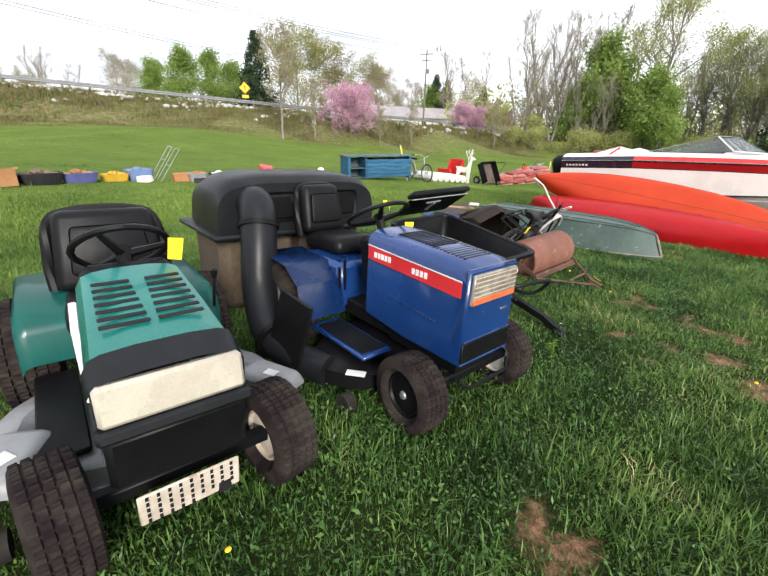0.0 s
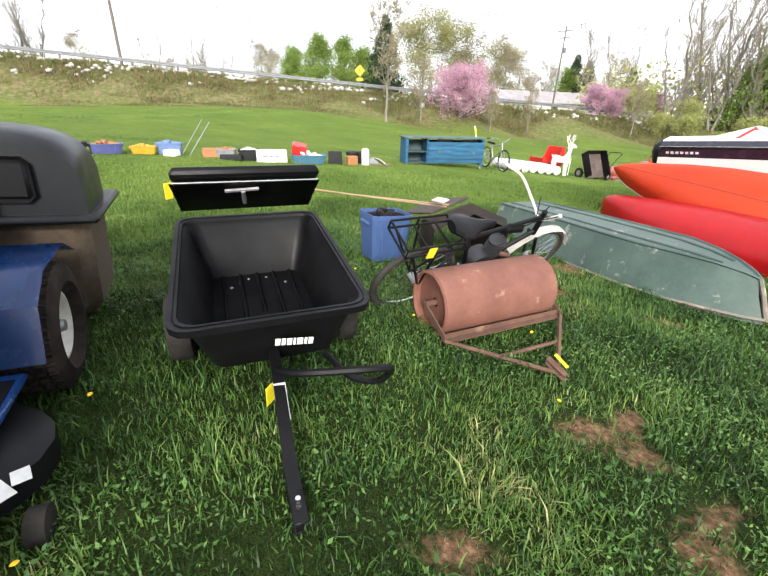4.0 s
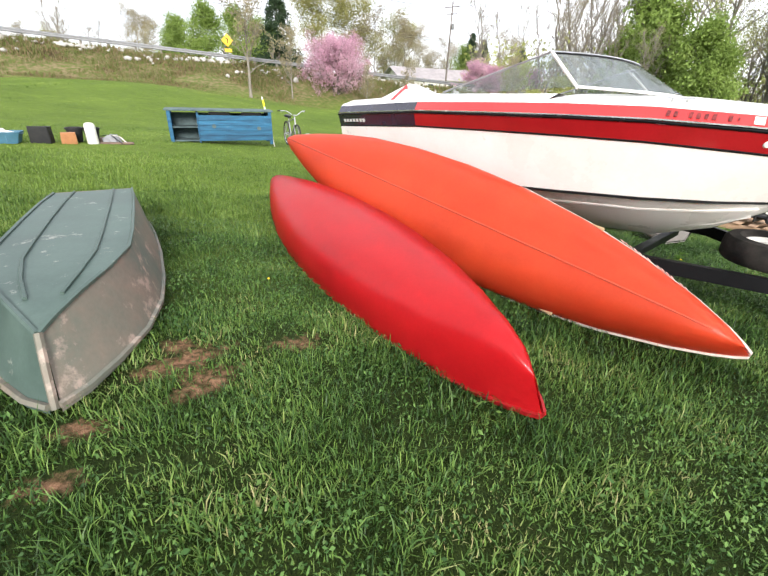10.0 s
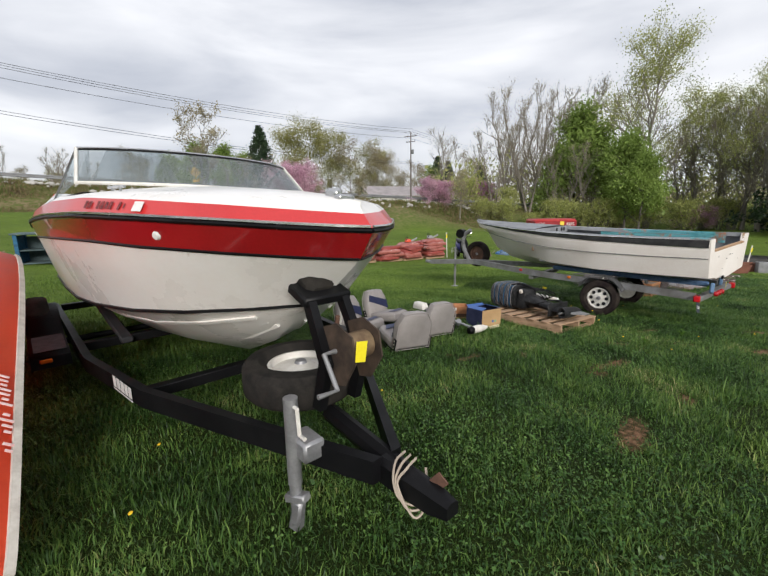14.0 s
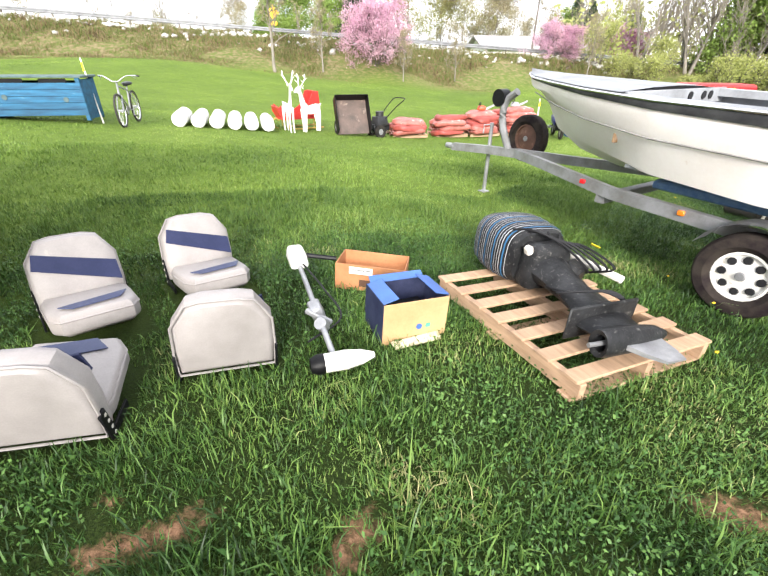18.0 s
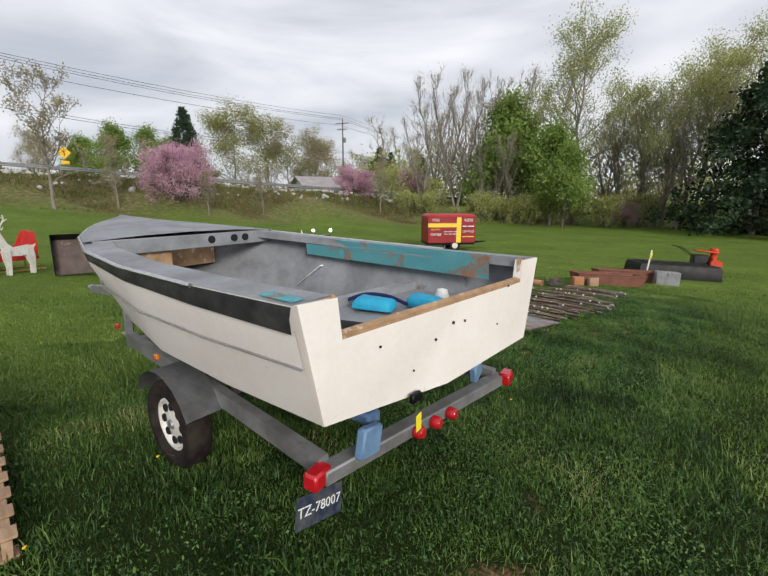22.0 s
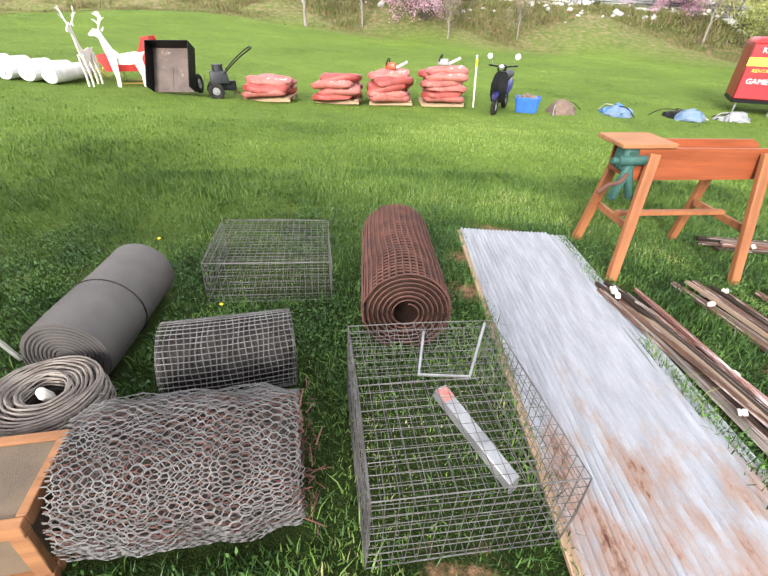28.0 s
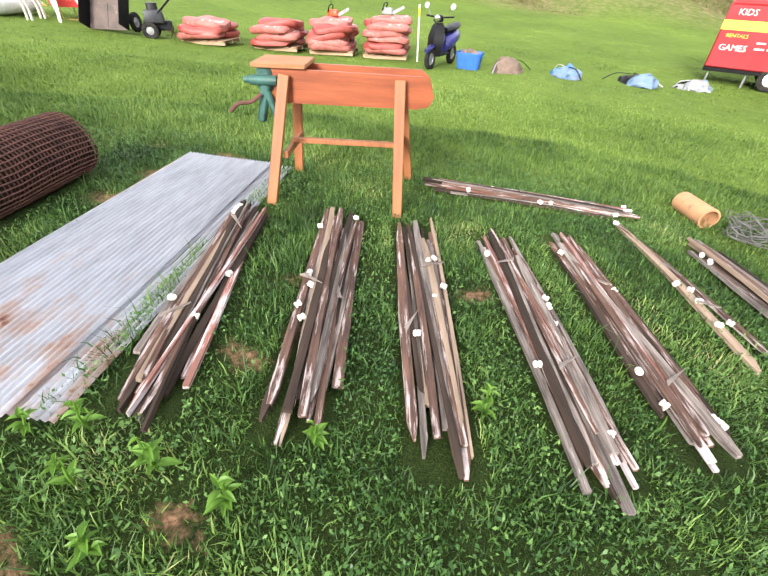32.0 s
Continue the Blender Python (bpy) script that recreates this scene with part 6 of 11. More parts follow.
# ---------------------------------------------------------------- riding mowers
teal_paint = mat("teal_mower_paint", (0.015, 0.175, 0.15), (0.012, 0.14, 0.12), 0.3, scale=2, fine=60, bump=0.03, wear=((0.2, 0.24, 0.2), 0.04, 9), coat=0.3)
navy_paint = mat("blue_tractor_paint", (0.009, 0.042, 0.165), (0.006, 0.028, 0.115), 0.26, scale=2, fine=60, bump=0.03, wear=((0.10, 0.16, 0.3), 0.05, 10), coat=0.4)
grey_plastic = mat("grey_plastic", (0.008, 0.009, 0.011), (0.014, 0.015, 0.017), 0.4, scale=6, spec=0.22)
headlight = mat("ribbed_headlight_plastic", (0.50, 0.46, 0.38), (0.38, 0.34, 0.27), 0.28, scale=3, fine=140, bump=0.06, coat=0.4)
clear_ribs = mat("clear_ribbed_lens", (0.34, 0.30, 0.25), (0.20, 0.17, 0.14), 0.25, scale=14, fine=120, bump=0.1, coat=0.5)
deck_grey = mat("worn_grey_deck_paint", (0.27, 0.275, 0.285), (0.19, 0.19, 0.195), 0.42, scale=5, wear=((0.28, 0.2, 0.15), 0.09, 9))
vinyl = mat("black_seat_vinyl", (0.006, 0.006, 0.007), (0.008, 0.008, 0.009), 0.4, scale=8, fine=120, bump=0.25, spec=0.16)
cream_steel = mat("rusty_cream_steel", (0.56, 0.50, 0.42), (0.42, 0.35, 0.28), 0.6, scale=8, wear=((0.25, 0.12, 0.07), 0.12, 10))


def hood_shell(rows):
    """A bonnet over cross-sections (x, half width, top height, shoulder drop, bottom height)."""
    out = []
    for x, w, t, d, b in rows:
        out.append([V((x, -w, b)), V((x, -w, t - d)), V((x, -w + 0.02, t - 0.012)), V((x, -w + 0.05, t)), V((x, -w * 0.35, t + 0.008)), V((x, w * 0.35, t + 0.008)), V((x, w - 0.05, t)), V((x, w - 0.02, t - 0.012)), V((x, w, t - d)), V((x, w, b))])
    return out


def curve_pts2(pts):
    return [(p.x, p.y) for p in curve_pts([V((a, b, 0)) for a, b in pts], 4)]


def mower_seat(parent, m, w=0.42, h=0.38, mt=None):
    mt = mt or vinyl
    bm = bmn()
    box(bm, 0.42, w, 0.11, m @ rot(0, -4, 0, (0.02, 0, 0)), 0.045, (0.9, 0.9), 3)
    part("seat_cushion", bm, mt, parent)
    bm = bmn()
    box(bm, 0.10, w, h, m @ rot(0, -14, 0, (-0.22, 0, h / 2 + 0.02)), 0.045, (0.9, 0.86), 3)
    b = part("seat_back", bm, mt, parent)
    bm = bmn()
    box(bm, 0.03, w * 0.72, h * 0.6, m @ rot(0, -14, 0, (-0.165, 0, h / 2 + 0.03)), 0.02, (0.9, 0.86), 2)
    part("back_pad", bm, mt, b)
    bm = bmn()
    hw = w / 2
    tube(bm, [m @ rot(0, -14, 0, (-0.215, 0, 0)) @ V((0, y, z)) for y, z in curve_pts2([(-hw, 0.0), (-hw * 1.02, h * .45), (-hw * .9, h * .92), (-hw * .5, h * 1.03), (0, h * 1.05), (hw * .5, h * 1.03), (hw * .9, h * .92), (hw * 1.02, h * .45), (hw, 0.0)])], 0.026, 8)
    part("seat_shell_rim", bm, mt, b)


def steering(parent, m, r=0.17):
    bm = bmn()
    tube(bm, [m @ V((r * math.cos(a), r * math.sin(a), 0)) for a in np.linspace(0, 2 * math.pi, 25)[:-1]], 0.013, 7, closed=True)
    s = part("steering_wheel", bm, black_plastic, parent)
    for a in (90, 210, 330):
        bm = bmn()
        tube(bm, [m @ V((0, 0, -0.03)), m @ V((r * math.cos(radians(a)), r * math.sin(radians(a)), 0))], [0.02, 0.011], 6)
        part("spoke", bm, black_plastic, s)
    bm = bmn()
    tube(bm, [m @ V((0, 0, 0.0)), m @ V((0, 0, -0.30))], [0.03, 0.02], 8)
    part("steering_column", bm, black_plastic, parent)


def green_mower():
    M = laid(-0.455, 0.675, -49, 0.0)
    G = thing("riding_mower", "teal riding mower with black grille and grey cutting deck", "riding mower", M)
    for y in (0.375, -0.375):
        wheel(G, 0.19, 0.17, 0.10, pose(-0.01, y * 0.90, 0.19) @ rot(0, 0, (180 if y < 0 else 0) + 8), muddy_rubber, cream_steel, 34, tread_depth=0.007, dish=0.8)
        wheel(G, 0.25, 0.24, 0.13, pose(-1.12, y * 1.02, 0.25) @ rot(0, 0, 180 if y < 0 else 0), muddy_rubber, cream_steel, 34, dish=0.8, tread_depth=0.010)
        bm = bmn()
        loft(bm, [[V((x, math.copysign(yy, y), z - dz)) for x, z in ((-0.76, 0.33), (-0.775, 0.46), (-0.80, 0.515), (-0.85, 0.545), (-1.36, 0.555), (-1.46, 0.50), (-1.48, 0.36))] for yy, dz in ((0.17, 0), (0.355, 0), (0.385, 0.008), (0.40, 0.035), (0.402, 0.10))], False, False)
        bmesh.ops.solidify(bm, geom=bm.faces[:], thickness=0.012)
        part("rear_fender", bm, teal_paint, G)
        bm = bmn()
        box(bm, 0.62, 0.15, 0.02, rot(at=(-0.52, math.copysign(0.30, y), 0.24)), 0.006)
        part("footrest", bm, black_plastic, G)
        bm = bmn()
        tube(bm, [(-0.42, math.copysign(.2, y), 0.30), (-0.46, math.copysign(.2, y), 0.58), (-0.52, math.copysign(.19, y), 0.66)], 0.016, 7)
        part("side_strut", bm, white_steel, G)
    bm = bmn()
    loft(bm, hood_shell([(-0.46, 0.175, 0.785, 0.05, 0.34), (-0.2, 0.19, 0.735, 0.05, 0.33), (0.0, 0.205, 0.675, 0.05, 0.32)]), False, False)
    part("hood", bm, teal_paint, G)
    for sg in (1, -1):
        for k in range(7):
            bm = bmn()
            box(bm, 0.017, 0.112 + 0.004 * k, 0.006, rot(0, 12.0, 0, (-0.34 + 0.041 * k, sg * 0.080, 0.776 - 0.0094 * k)), 0.002)
            part("hood_louvre", bm, ink, G)
    bm = bmn()
    loft(bm, hood_shell([(0.0, 0.212, 0.682, 0.05, 0.48), (0.075, 0.212, 0.632, 0.04, 0.48)]), False, False)
    part("hood_nose", bm, grey_plastic, G)
    bm = bmn()
    box(bm, 0.05, 0.40, 0.12, rot(0, -14, 0, (0.085, 0, 0.568)), 0.012)
    lamp = part("headlight", bm, headlight, G, "smooth clouded beige headlight panel")
    bm = bmn()
    box(bm, 0.07, 0.425, 0.04, rot(0, -14, 0, (0.105, 0, 0.488)), 0.01)
    part("grille_trim", bm, grey_plastic, G)
    bm = bmn()
    box(bm, 0.06, 0.40, 0.20, rot(0, 6, 0, (0.075, 0, 0.375)), 0.02)
    part("lower_grille", bm, black_plastic, G)
    for k in range(5):
        bm = bmn()
        box(bm, 0.012, 0.36, 0.008, rot(0, 6, 0, (0.105 - 0.003 * k, 0, 0.43 - 0.026 * k)), 0.002)
        part("grille_slat", bm, black_plastic, G)
    bm = bmn()
    box(bm, 0.012, 0.30, 0.115, rot(0, 4, 0, (0.125, 0, 0.205)), 0.004)
    bp = part("bumper_plate", bm, cream_steel, G, "rusty perforated cream bumper plate")
    for i in range(9):
        for j in range(5):
            if i > 4 and j == 0:
                continue
            bm = bmn()
            box(bm, 0.004, 0.009, 0.013, rot(0, 4, 0, (0.1325 + 0.0012 * (2 - j) * -1, -0.125 + 0.031 * i, 0.162 + 0.022 * j)), 0.0)
            part("slot", bm, ink, bp)
    bm = bmn()
    box(bm, 0.012, 0.05, 0.05, rot(0, 0, 0, (0.126, 0.10, 0.165)), 0.008)
    part("plate_gap", bm, ink, bp)
    bm = bmn()
    box(bm, 0.05, 0.64, 0.05, rot(at=(0.0, 0, 0.20)), 0.008)
    part("front_axle", bm, black_paint, G)
    bm = bmn()
    box(bm, 1.1, 0.32, 0.10, rot(at=(-0.6, 0, 0.31)), 0.01)
    part("chassis", bm, black_paint, G)
    bm = bmn()
    loft(bm, [[V((-0.5 + rx * math.cos(a), 0.10 * 0 + ry * math.sin(a), z)) for a in np.linspace(0, 2 * math.pi, 25)[:-1]] for rx, ry, z in ((0.40, 0.55, 0.09), (0.41, 0.56, 0.115), (0.39, 0.54, 0.125), (0.38, 0.53, 0.195), (0.36, 0.51, 0.212), (0.29, 0.43, 0.216), (0.27, 0.41, 0.20), (0.1, 0.2, 0.20))])
    part("cutting_deck", bm, deck_grey, G)
    for y in (0.45, -0.45):
        bm = bmn()
        box(bm, 0.30, 0.20, 0.07, rot(0, 0, 25 if y > 0 else -25, (-0.30, y, 0.238)), 0.025, (.8, .75), 2)
        part("belt_cover", bm, deck_grey, G)
        bm = bmn()
        cyl(bm, 0.05, 0.05, rot(90, 0, 0, (-0.14, y * 1.1, 0.055)), 14)
        part("gauge_wheel", bm, rubber, G)
        bm = bmn()
        box(bm, 0.06, 0.045, 0.002, rot(0, 0, 30, (-0.27, y, 0.2755)), 0.0)
        part("warning_label", bm, white_card, G)
    bm = bmn()
    box(bm, 0.16, 0.34, 0.26, rot(0, -12, 0, (-0.52, 0, 0.66)), 0.03, (0.8, 0.9))
    part("dash_tower", bm, black_plastic, G)
    steering(G, rot(0, -40, 0, (-0.60, 0, 0.83)), 0.165)
    mower_seat(G, rot(at=(-0.84, 0, 0.52)), 0.47, 0.37)
    bm = bmn()
    box(bm, 0.40, 0.72, 0.05, rot(at=(-1.05, 0, 0.47)), 0.015)
    part("seat_pan", bm, teal_paint, G)
    bm = bmn()
    tube(bm, [(-0.72, .36, .46), (-0.74, .38, .60)], 0.008, 6)
    revolve(bm, [(0, .05), (.018, .04), (.012, 0)], 10, rot(at=(-0.74, .38, .60)))
    part("gear_lever", bm, black_plastic, G)
    return M


def blue_tractor():
    M = laid(0.642, 1.46, -47, -0.02)
    G = thing("garden_tractor", "dark blue garden tractor with red stripe and a rear grass bagger", "riding mower", M)
    for y in (0.38, -0.38):
        wheel(G, 0.185, 0.16, 0.11, pose(-0.05, y * 0.94, 0.185) @ rot(0, 0, (180 if y < 0 else 0) - 4), muddy_rubber, white_steel if y > 0 else black_paint, 38, tread_depth=0.006, dish=0.5 if y > 0 else 0.15)
        wheel(G, 0.27, 0.22, 0.15, pose(-1.18, y * 1.05, 0.27) @ rot(0, 0, 180 if y < 0 else 0), muddy_rubber, white_steel, 36, dish=0.6, tread_depth=0.010)
        bm = bmn()
        loft(bm, [[V((x, math.copysign(yy, y), z)) for x, z in ((-0.80, 0.30), (-0.86, 0.50), (-1.0, 0.585), (-1.32, 0.60), (-1.48, 0.52))] for yy in (0.20, 0.48, 0.50)], False, False)
        bmesh.ops.solidify(bm, geom=bm.faces[:], thickness=0.012)
        part("rear_fender", bm, navy_paint, G)
        bm = bmn()
        box(bm, 0.50, 0.20, 0.025, rot(0, 0, 0, (-0.58, math.copysign(0.33, y), 0.25)), 0.008)
        fr = part("footboard", bm, navy_paint, G)
        bm = bmn()
        box(bm, 0.42, 0.16, 0.006, rot(0, 0, 0, (-0.57, math.copysign(0.33, y), 0.266)), 0.002)
        part("tread_mat", bm, black_plastic, fr)
    bm = bmn()
    loft(bm, hood_shell([(-0.62, 0.185, 0.835, 0.04, 0.36), (-0.3, 0.19, 0.825, 0.04, 0.33), (0.02, 0.195, 0.80, 0.04, 0.33), (0.075, 0.195, 0.765, 0.03, 0.33)]), False, False)
    part("hood", bm, navy_paint, G)
    bm = bmn()
    box(bm, 0.03, 0.385, 0.47, rot(at=(0.068, 0, 0.56)), 0.012)
    part("hood_front", bm, navy_paint, G)
    bm = bmn()
    loft(bm, [[V((-0.5, -w, 0.36)), V((-0.5, w, 0.36)), V((-0.45, w * .8, 0.24)), V((-0.45, -w * .8, 0.24))] if k == 0 else [V((0.07, -w, 0.36)), V((0.07, w, 0.36)), V((0.04, w * .8, 0.25)), V((0.04, -w * .8, 0.25))] for k, w in ((0, .17), (1, .19))])
    part("engine_bay", bm, black_paint, G)
    for k in range(19):
        bm = bmn()
        box(bm, 0.012, 0.20, 0.006, rot(0, 2.2, 0, (-0.47 + 0.0245 * k, 0.0, 0.8395 - 0.001 * k - (0.0006 * k if k > 10 else 0))), 0.002)
        part("hood_louvre", bm, ink, G)
    bm = bmn()
    box(bm, 0.02, 0.335, 0.145, rot(at=(0.086, 0, 0.70)), 0.006)
    lamp = part("headlight", bm, clear_ribs, G, "ribbed pale headlight with an orange lower strip")
    for k in range(27):
        bm = bmn()
        box(bm, 0.005, 0.004, 0.10, rot(at=(0.097, -0.156 + 0.012 * k, 0.716)), 0.0)
        part("headlight_rib", bm, clear_ribs, lamp)
    for k in range(5):
        bm = bmn()
        box(bm, 0.007, 0.325, 0.005, rot(at=(0.0975, 0, 0.672 + 0.022 * k)), 0.001)
        part("headlight_crossbar", bm, headlight, lamp)
    bm = bmn()
    box(bm, 0.012, 0.33, 0.03, rot(at=(0.094, 0, 0.645)), 0.003)
    part("orange_strip", bm, mat("orange_lens", (0.6, 0.16, 0.06), (0.45, 0.1, 0.04), 0.3), lamp)
    bm = bmn()
    box(bm, 0.010, 0.37, 0.009, rot(at=(0.088, 0, 0.45)), 0.003)
    part("front_trim", bm, navy_paint, G)
    bm = bmn()
    box(bm, 0.012, 0.375, 0.105, rot(at=(0.083, 0, 0.388)), 0.004)
    part("lower_grille", bm, black_plastic, G)
    bm = bmn()
    box(bm, 0.014, 0.38, 0.012, rot(at=(0.085, 0, 0.332)), 0.003)
    part("front_lip", bm, navy_paint, G)
    bm = bmn()
    box(bm, 0.004, 0.06, 0.012, rot(at=(0.087, 0.11, 0.56)), 0.001)
    part("front_badge", bm, chrome, G)
    red_decal = mat("red_decal", (0.6, 0.03, 0.035), (0.5, 0.025, 0.03), 0.4)
    for sg in (1, -1):
        bm = bmn()
        loft(bm, [[V((x, sg * 0.199, z)), V((x, sg * 0.199, z - 0.075)), V((x, sg * 0.193, z - 0.075)), V((x, sg * 0.193, z))] for x, z in ((-0.60, 0.765), (0.05, 0.735))])
        d = part("side_decal", bm, red_decal, G, "red and white side stripe")
        bm = bmn()
        box(bm, 0.655, 0.002, 0.006, rot(0, 2.6, 0, (-0.275, sg * 0.2005, 0.753)), 0.0)
        part("decal_edge", bm, lettering, d)
        bars("decal_lettering", [.022, .018, .022, .018, .022], 0.03, 0.008, Matrix.Translation((-0.55 if sg < 0 else -0.43, sg * 0.2005, 0.722)) @ rot(90, 0, 0 if sg < 0 else 180), lettering, d)
        bars("decal_lettering", [.02, .02, .02, .02], 0.03, 0.008, Matrix.Translation((-0.26 if sg < 0 else -0.15, sg * 0.2005, 0.708)) @ rot(90, 0, 0 if sg < 0 else 180), lettering, d)
        bm = bmn()
        for k in range(16):
            box(bm, 0.008, 0.004, 0.004, rot(at=(-0.42 + 0.022 * k, sg * 0.197, 0.53 - 0.002 * k)), 0.0)
        vent = part("side_vent_slots", bm, chrome, G)
        tagged(vent, kind="stuff")
    bm = bmn()
    box(bm, 0.05, 0.72, 0.055, rot(at=(0.0, 0, 0.21)), 0.01)
    part("front_axle", bm, black_paint, G)
    bm = bmn()
    tube(bm, [(0.10, -.20, .26), (0.13, -.15, .22), (0.13, .15, .22), (0.10, .20, .26)], 0.010, 7)
    part("bumper_bar", bm, black_paint, G)
    bm = bmn()
    box(bm, 1.15, 0.30, 0.10, rot(at=(-0.62, 0, 0.31)), 0.01)
    part("chassis", bm, black_paint, G)
    bm = bmn()
    loft(bm, [[V((-0.55 + rx * math.cos(a), ry * math.sin(a), z)) for a in np.linspace(0, 2 * math.pi, 25)[:-1]] for rx, ry, z in ((0.34, 0.55, 0.07), (0.34, 0.55, 0.16), (0.29, 0.5, 0.185), (0.1, 0.2, 0.2))])
    part("cutting_deck", bm, black_paint, G)
    for y in (0.55, -0.55):
        bm = bmn()
        cyl(bm, 0.055, 0.05, rot(90, 0, 0, (-0.30, y, 0.06)), 14)
        part("gauge_wheel", bm, rubber, G)
        bm = bmn()
        box(bm, 0.10, 0.05, 0.003, rot(0, 0, 40, (-0.33, y * 0.86, 0.19)), 0.0)
        part("warning_label", bm, white_card, G)
    bm = bmn()
    box(bm, 0.14, 0.30, 0.30, rot(0, -10, 0, (-0.68, 0, 0.64)), 0.03)
    part("dash_tower", bm, black_plastic, G)
    steering(G, rot(0, -30, 0, (-0.79, 0.02, 0.885)), 0.185)
    mower_seat(G, rot(at=(-1.20, 0.02, 0.645)), 0.34, 0.33)
    bm = bmn()
    box(bm, 0.40, 0.44, 0.30, rot(at=(-1.05, 0, 0.44)), 0.03)
    part("tunnel", bm, navy_paint, G)
    for y, z in ((-.17, .62), (-.21, .58)):
        bm = bmn()
        tube(bm, [(-0.85, y, .42), (-0.83, y - .02, z)], 0.008, 6)
        part("lever", bm, black_plastic, G)
    # bagger: hood, bags, duct
    bm = bmn()
    rows = []
    for x, k, zt in ((-1.52, 1.0, 1.0), (-1.56, 1.0, 1.04), (-1.66, 1.0, 1.055), (-1.9, 1.0, 1.06), (-2.1, .96, 1.0), (-2.2, .92, .86)):
        rows.append([V((x, -0.05 + 0.63 * k * math.copysign(abs(math.cos(a)) ** .42, -math.cos(a)), 0.66 + (zt - 0.66) * math.sin(a) ** .42)) for a in np.linspace(0, math.pi, 19)])
    loft(bm, rows)
    part("bagger_hood", bm, grey_plastic, G, "grey plastic bagger hood")
    bm = bmn()
    box(bm, 0.75, 1.34, 0.04, rot(at=(-1.86, -0.05, 0.66)), 0.015)
    part("bagger_rim", bm, grey_plastic, G)
    bm = bmn()
    box(bm, 0.03, 0.80, 0.20, rot(at=(-1.51, -0.0, 0.84)), 0.03)
    part("bagger_front_panel", bm, black_plastic, G)
    for y in (-.36, .26):
        bm = bmn()
        box(bm, 0.52, 0.54, 0.55, rot(at=(-1.88, y, 0.37)), 0.06, (1.05, 1.05))
        part("grass_bag", bm, mat("brown_mesh_bag", (0.10, 0.075, 0.05), (0.07, 0.05, 0.035), 0.95, scale=30, fine=200, bump=0.5), G)
    bm = bmn()
    revolve(bm, [(0.0, 0.008), (0.05, 0.006), (0.055, 0)], 16, rot(0, 90, 0, (-1.495, -0.12, 0.88)))
    part("sight_disc", bm, grey_plastic, G)
    bm = bmn()
    pts = curve_pts([(-1.62, -0.42, 0.87), (-1.42, -0.46, 0.85), (-1.31, -0.51, 0.66), (-1.22, -0.56, 0.40), (-1.04, -0.60, 0.20), (-0.78, -0.58, 0.13), (-0.52, -0.50, 0.12)], 6)
    tube(bm, pts, [0.122 - 0.0009 * i for i in range(len(pts))], 16)
    part("grass_duct", bm, grey_plastic, G, "long grey plastic grass duct")
    for i in (9, 26):
        bm = bmn()
        tube(bm, [pts[i], pts[i] + (pts[i + 1] - pts[i]).normalized() * 0.03], 0.128, 16)
        part("duct_clamp", bm, black_plastic, G)
    bm = bmn()
    loft(bm, [[V((-0.62, -0.64, 0.14)), V((-0.90, -0.68, 0.13)), V((-0.86, -0.60, 0.50)), V((-0.62, -0.56, 0.46))], [V((-0.62, -0.62, 0.14)), V((-0.90, -0.66, 0.13)), V((-0.86, -0.58, 0.50)), V((-0.62, -0.54, 0.46))]])
    part("deflector_flap", bm, black_plastic, G)
    return M


gm = green_mower()
price_tag(gm @ pose(-0.46, 0.16, 0.84, 0, 10, 90))
bmx = blue_tractor()
price_tag(bmx @ pose(-0.69, 0.19, 0.80, 0, 0, 60))
bm = bmn()
box(bm, 0.06, 0.045, 0.003, None, 0.001)
single("paper_label", bm, white_card, "white printed paper label on the mower deck", "label", bmx @ pose(-0.36, 0.52, 0.200, 0, 0, 20))


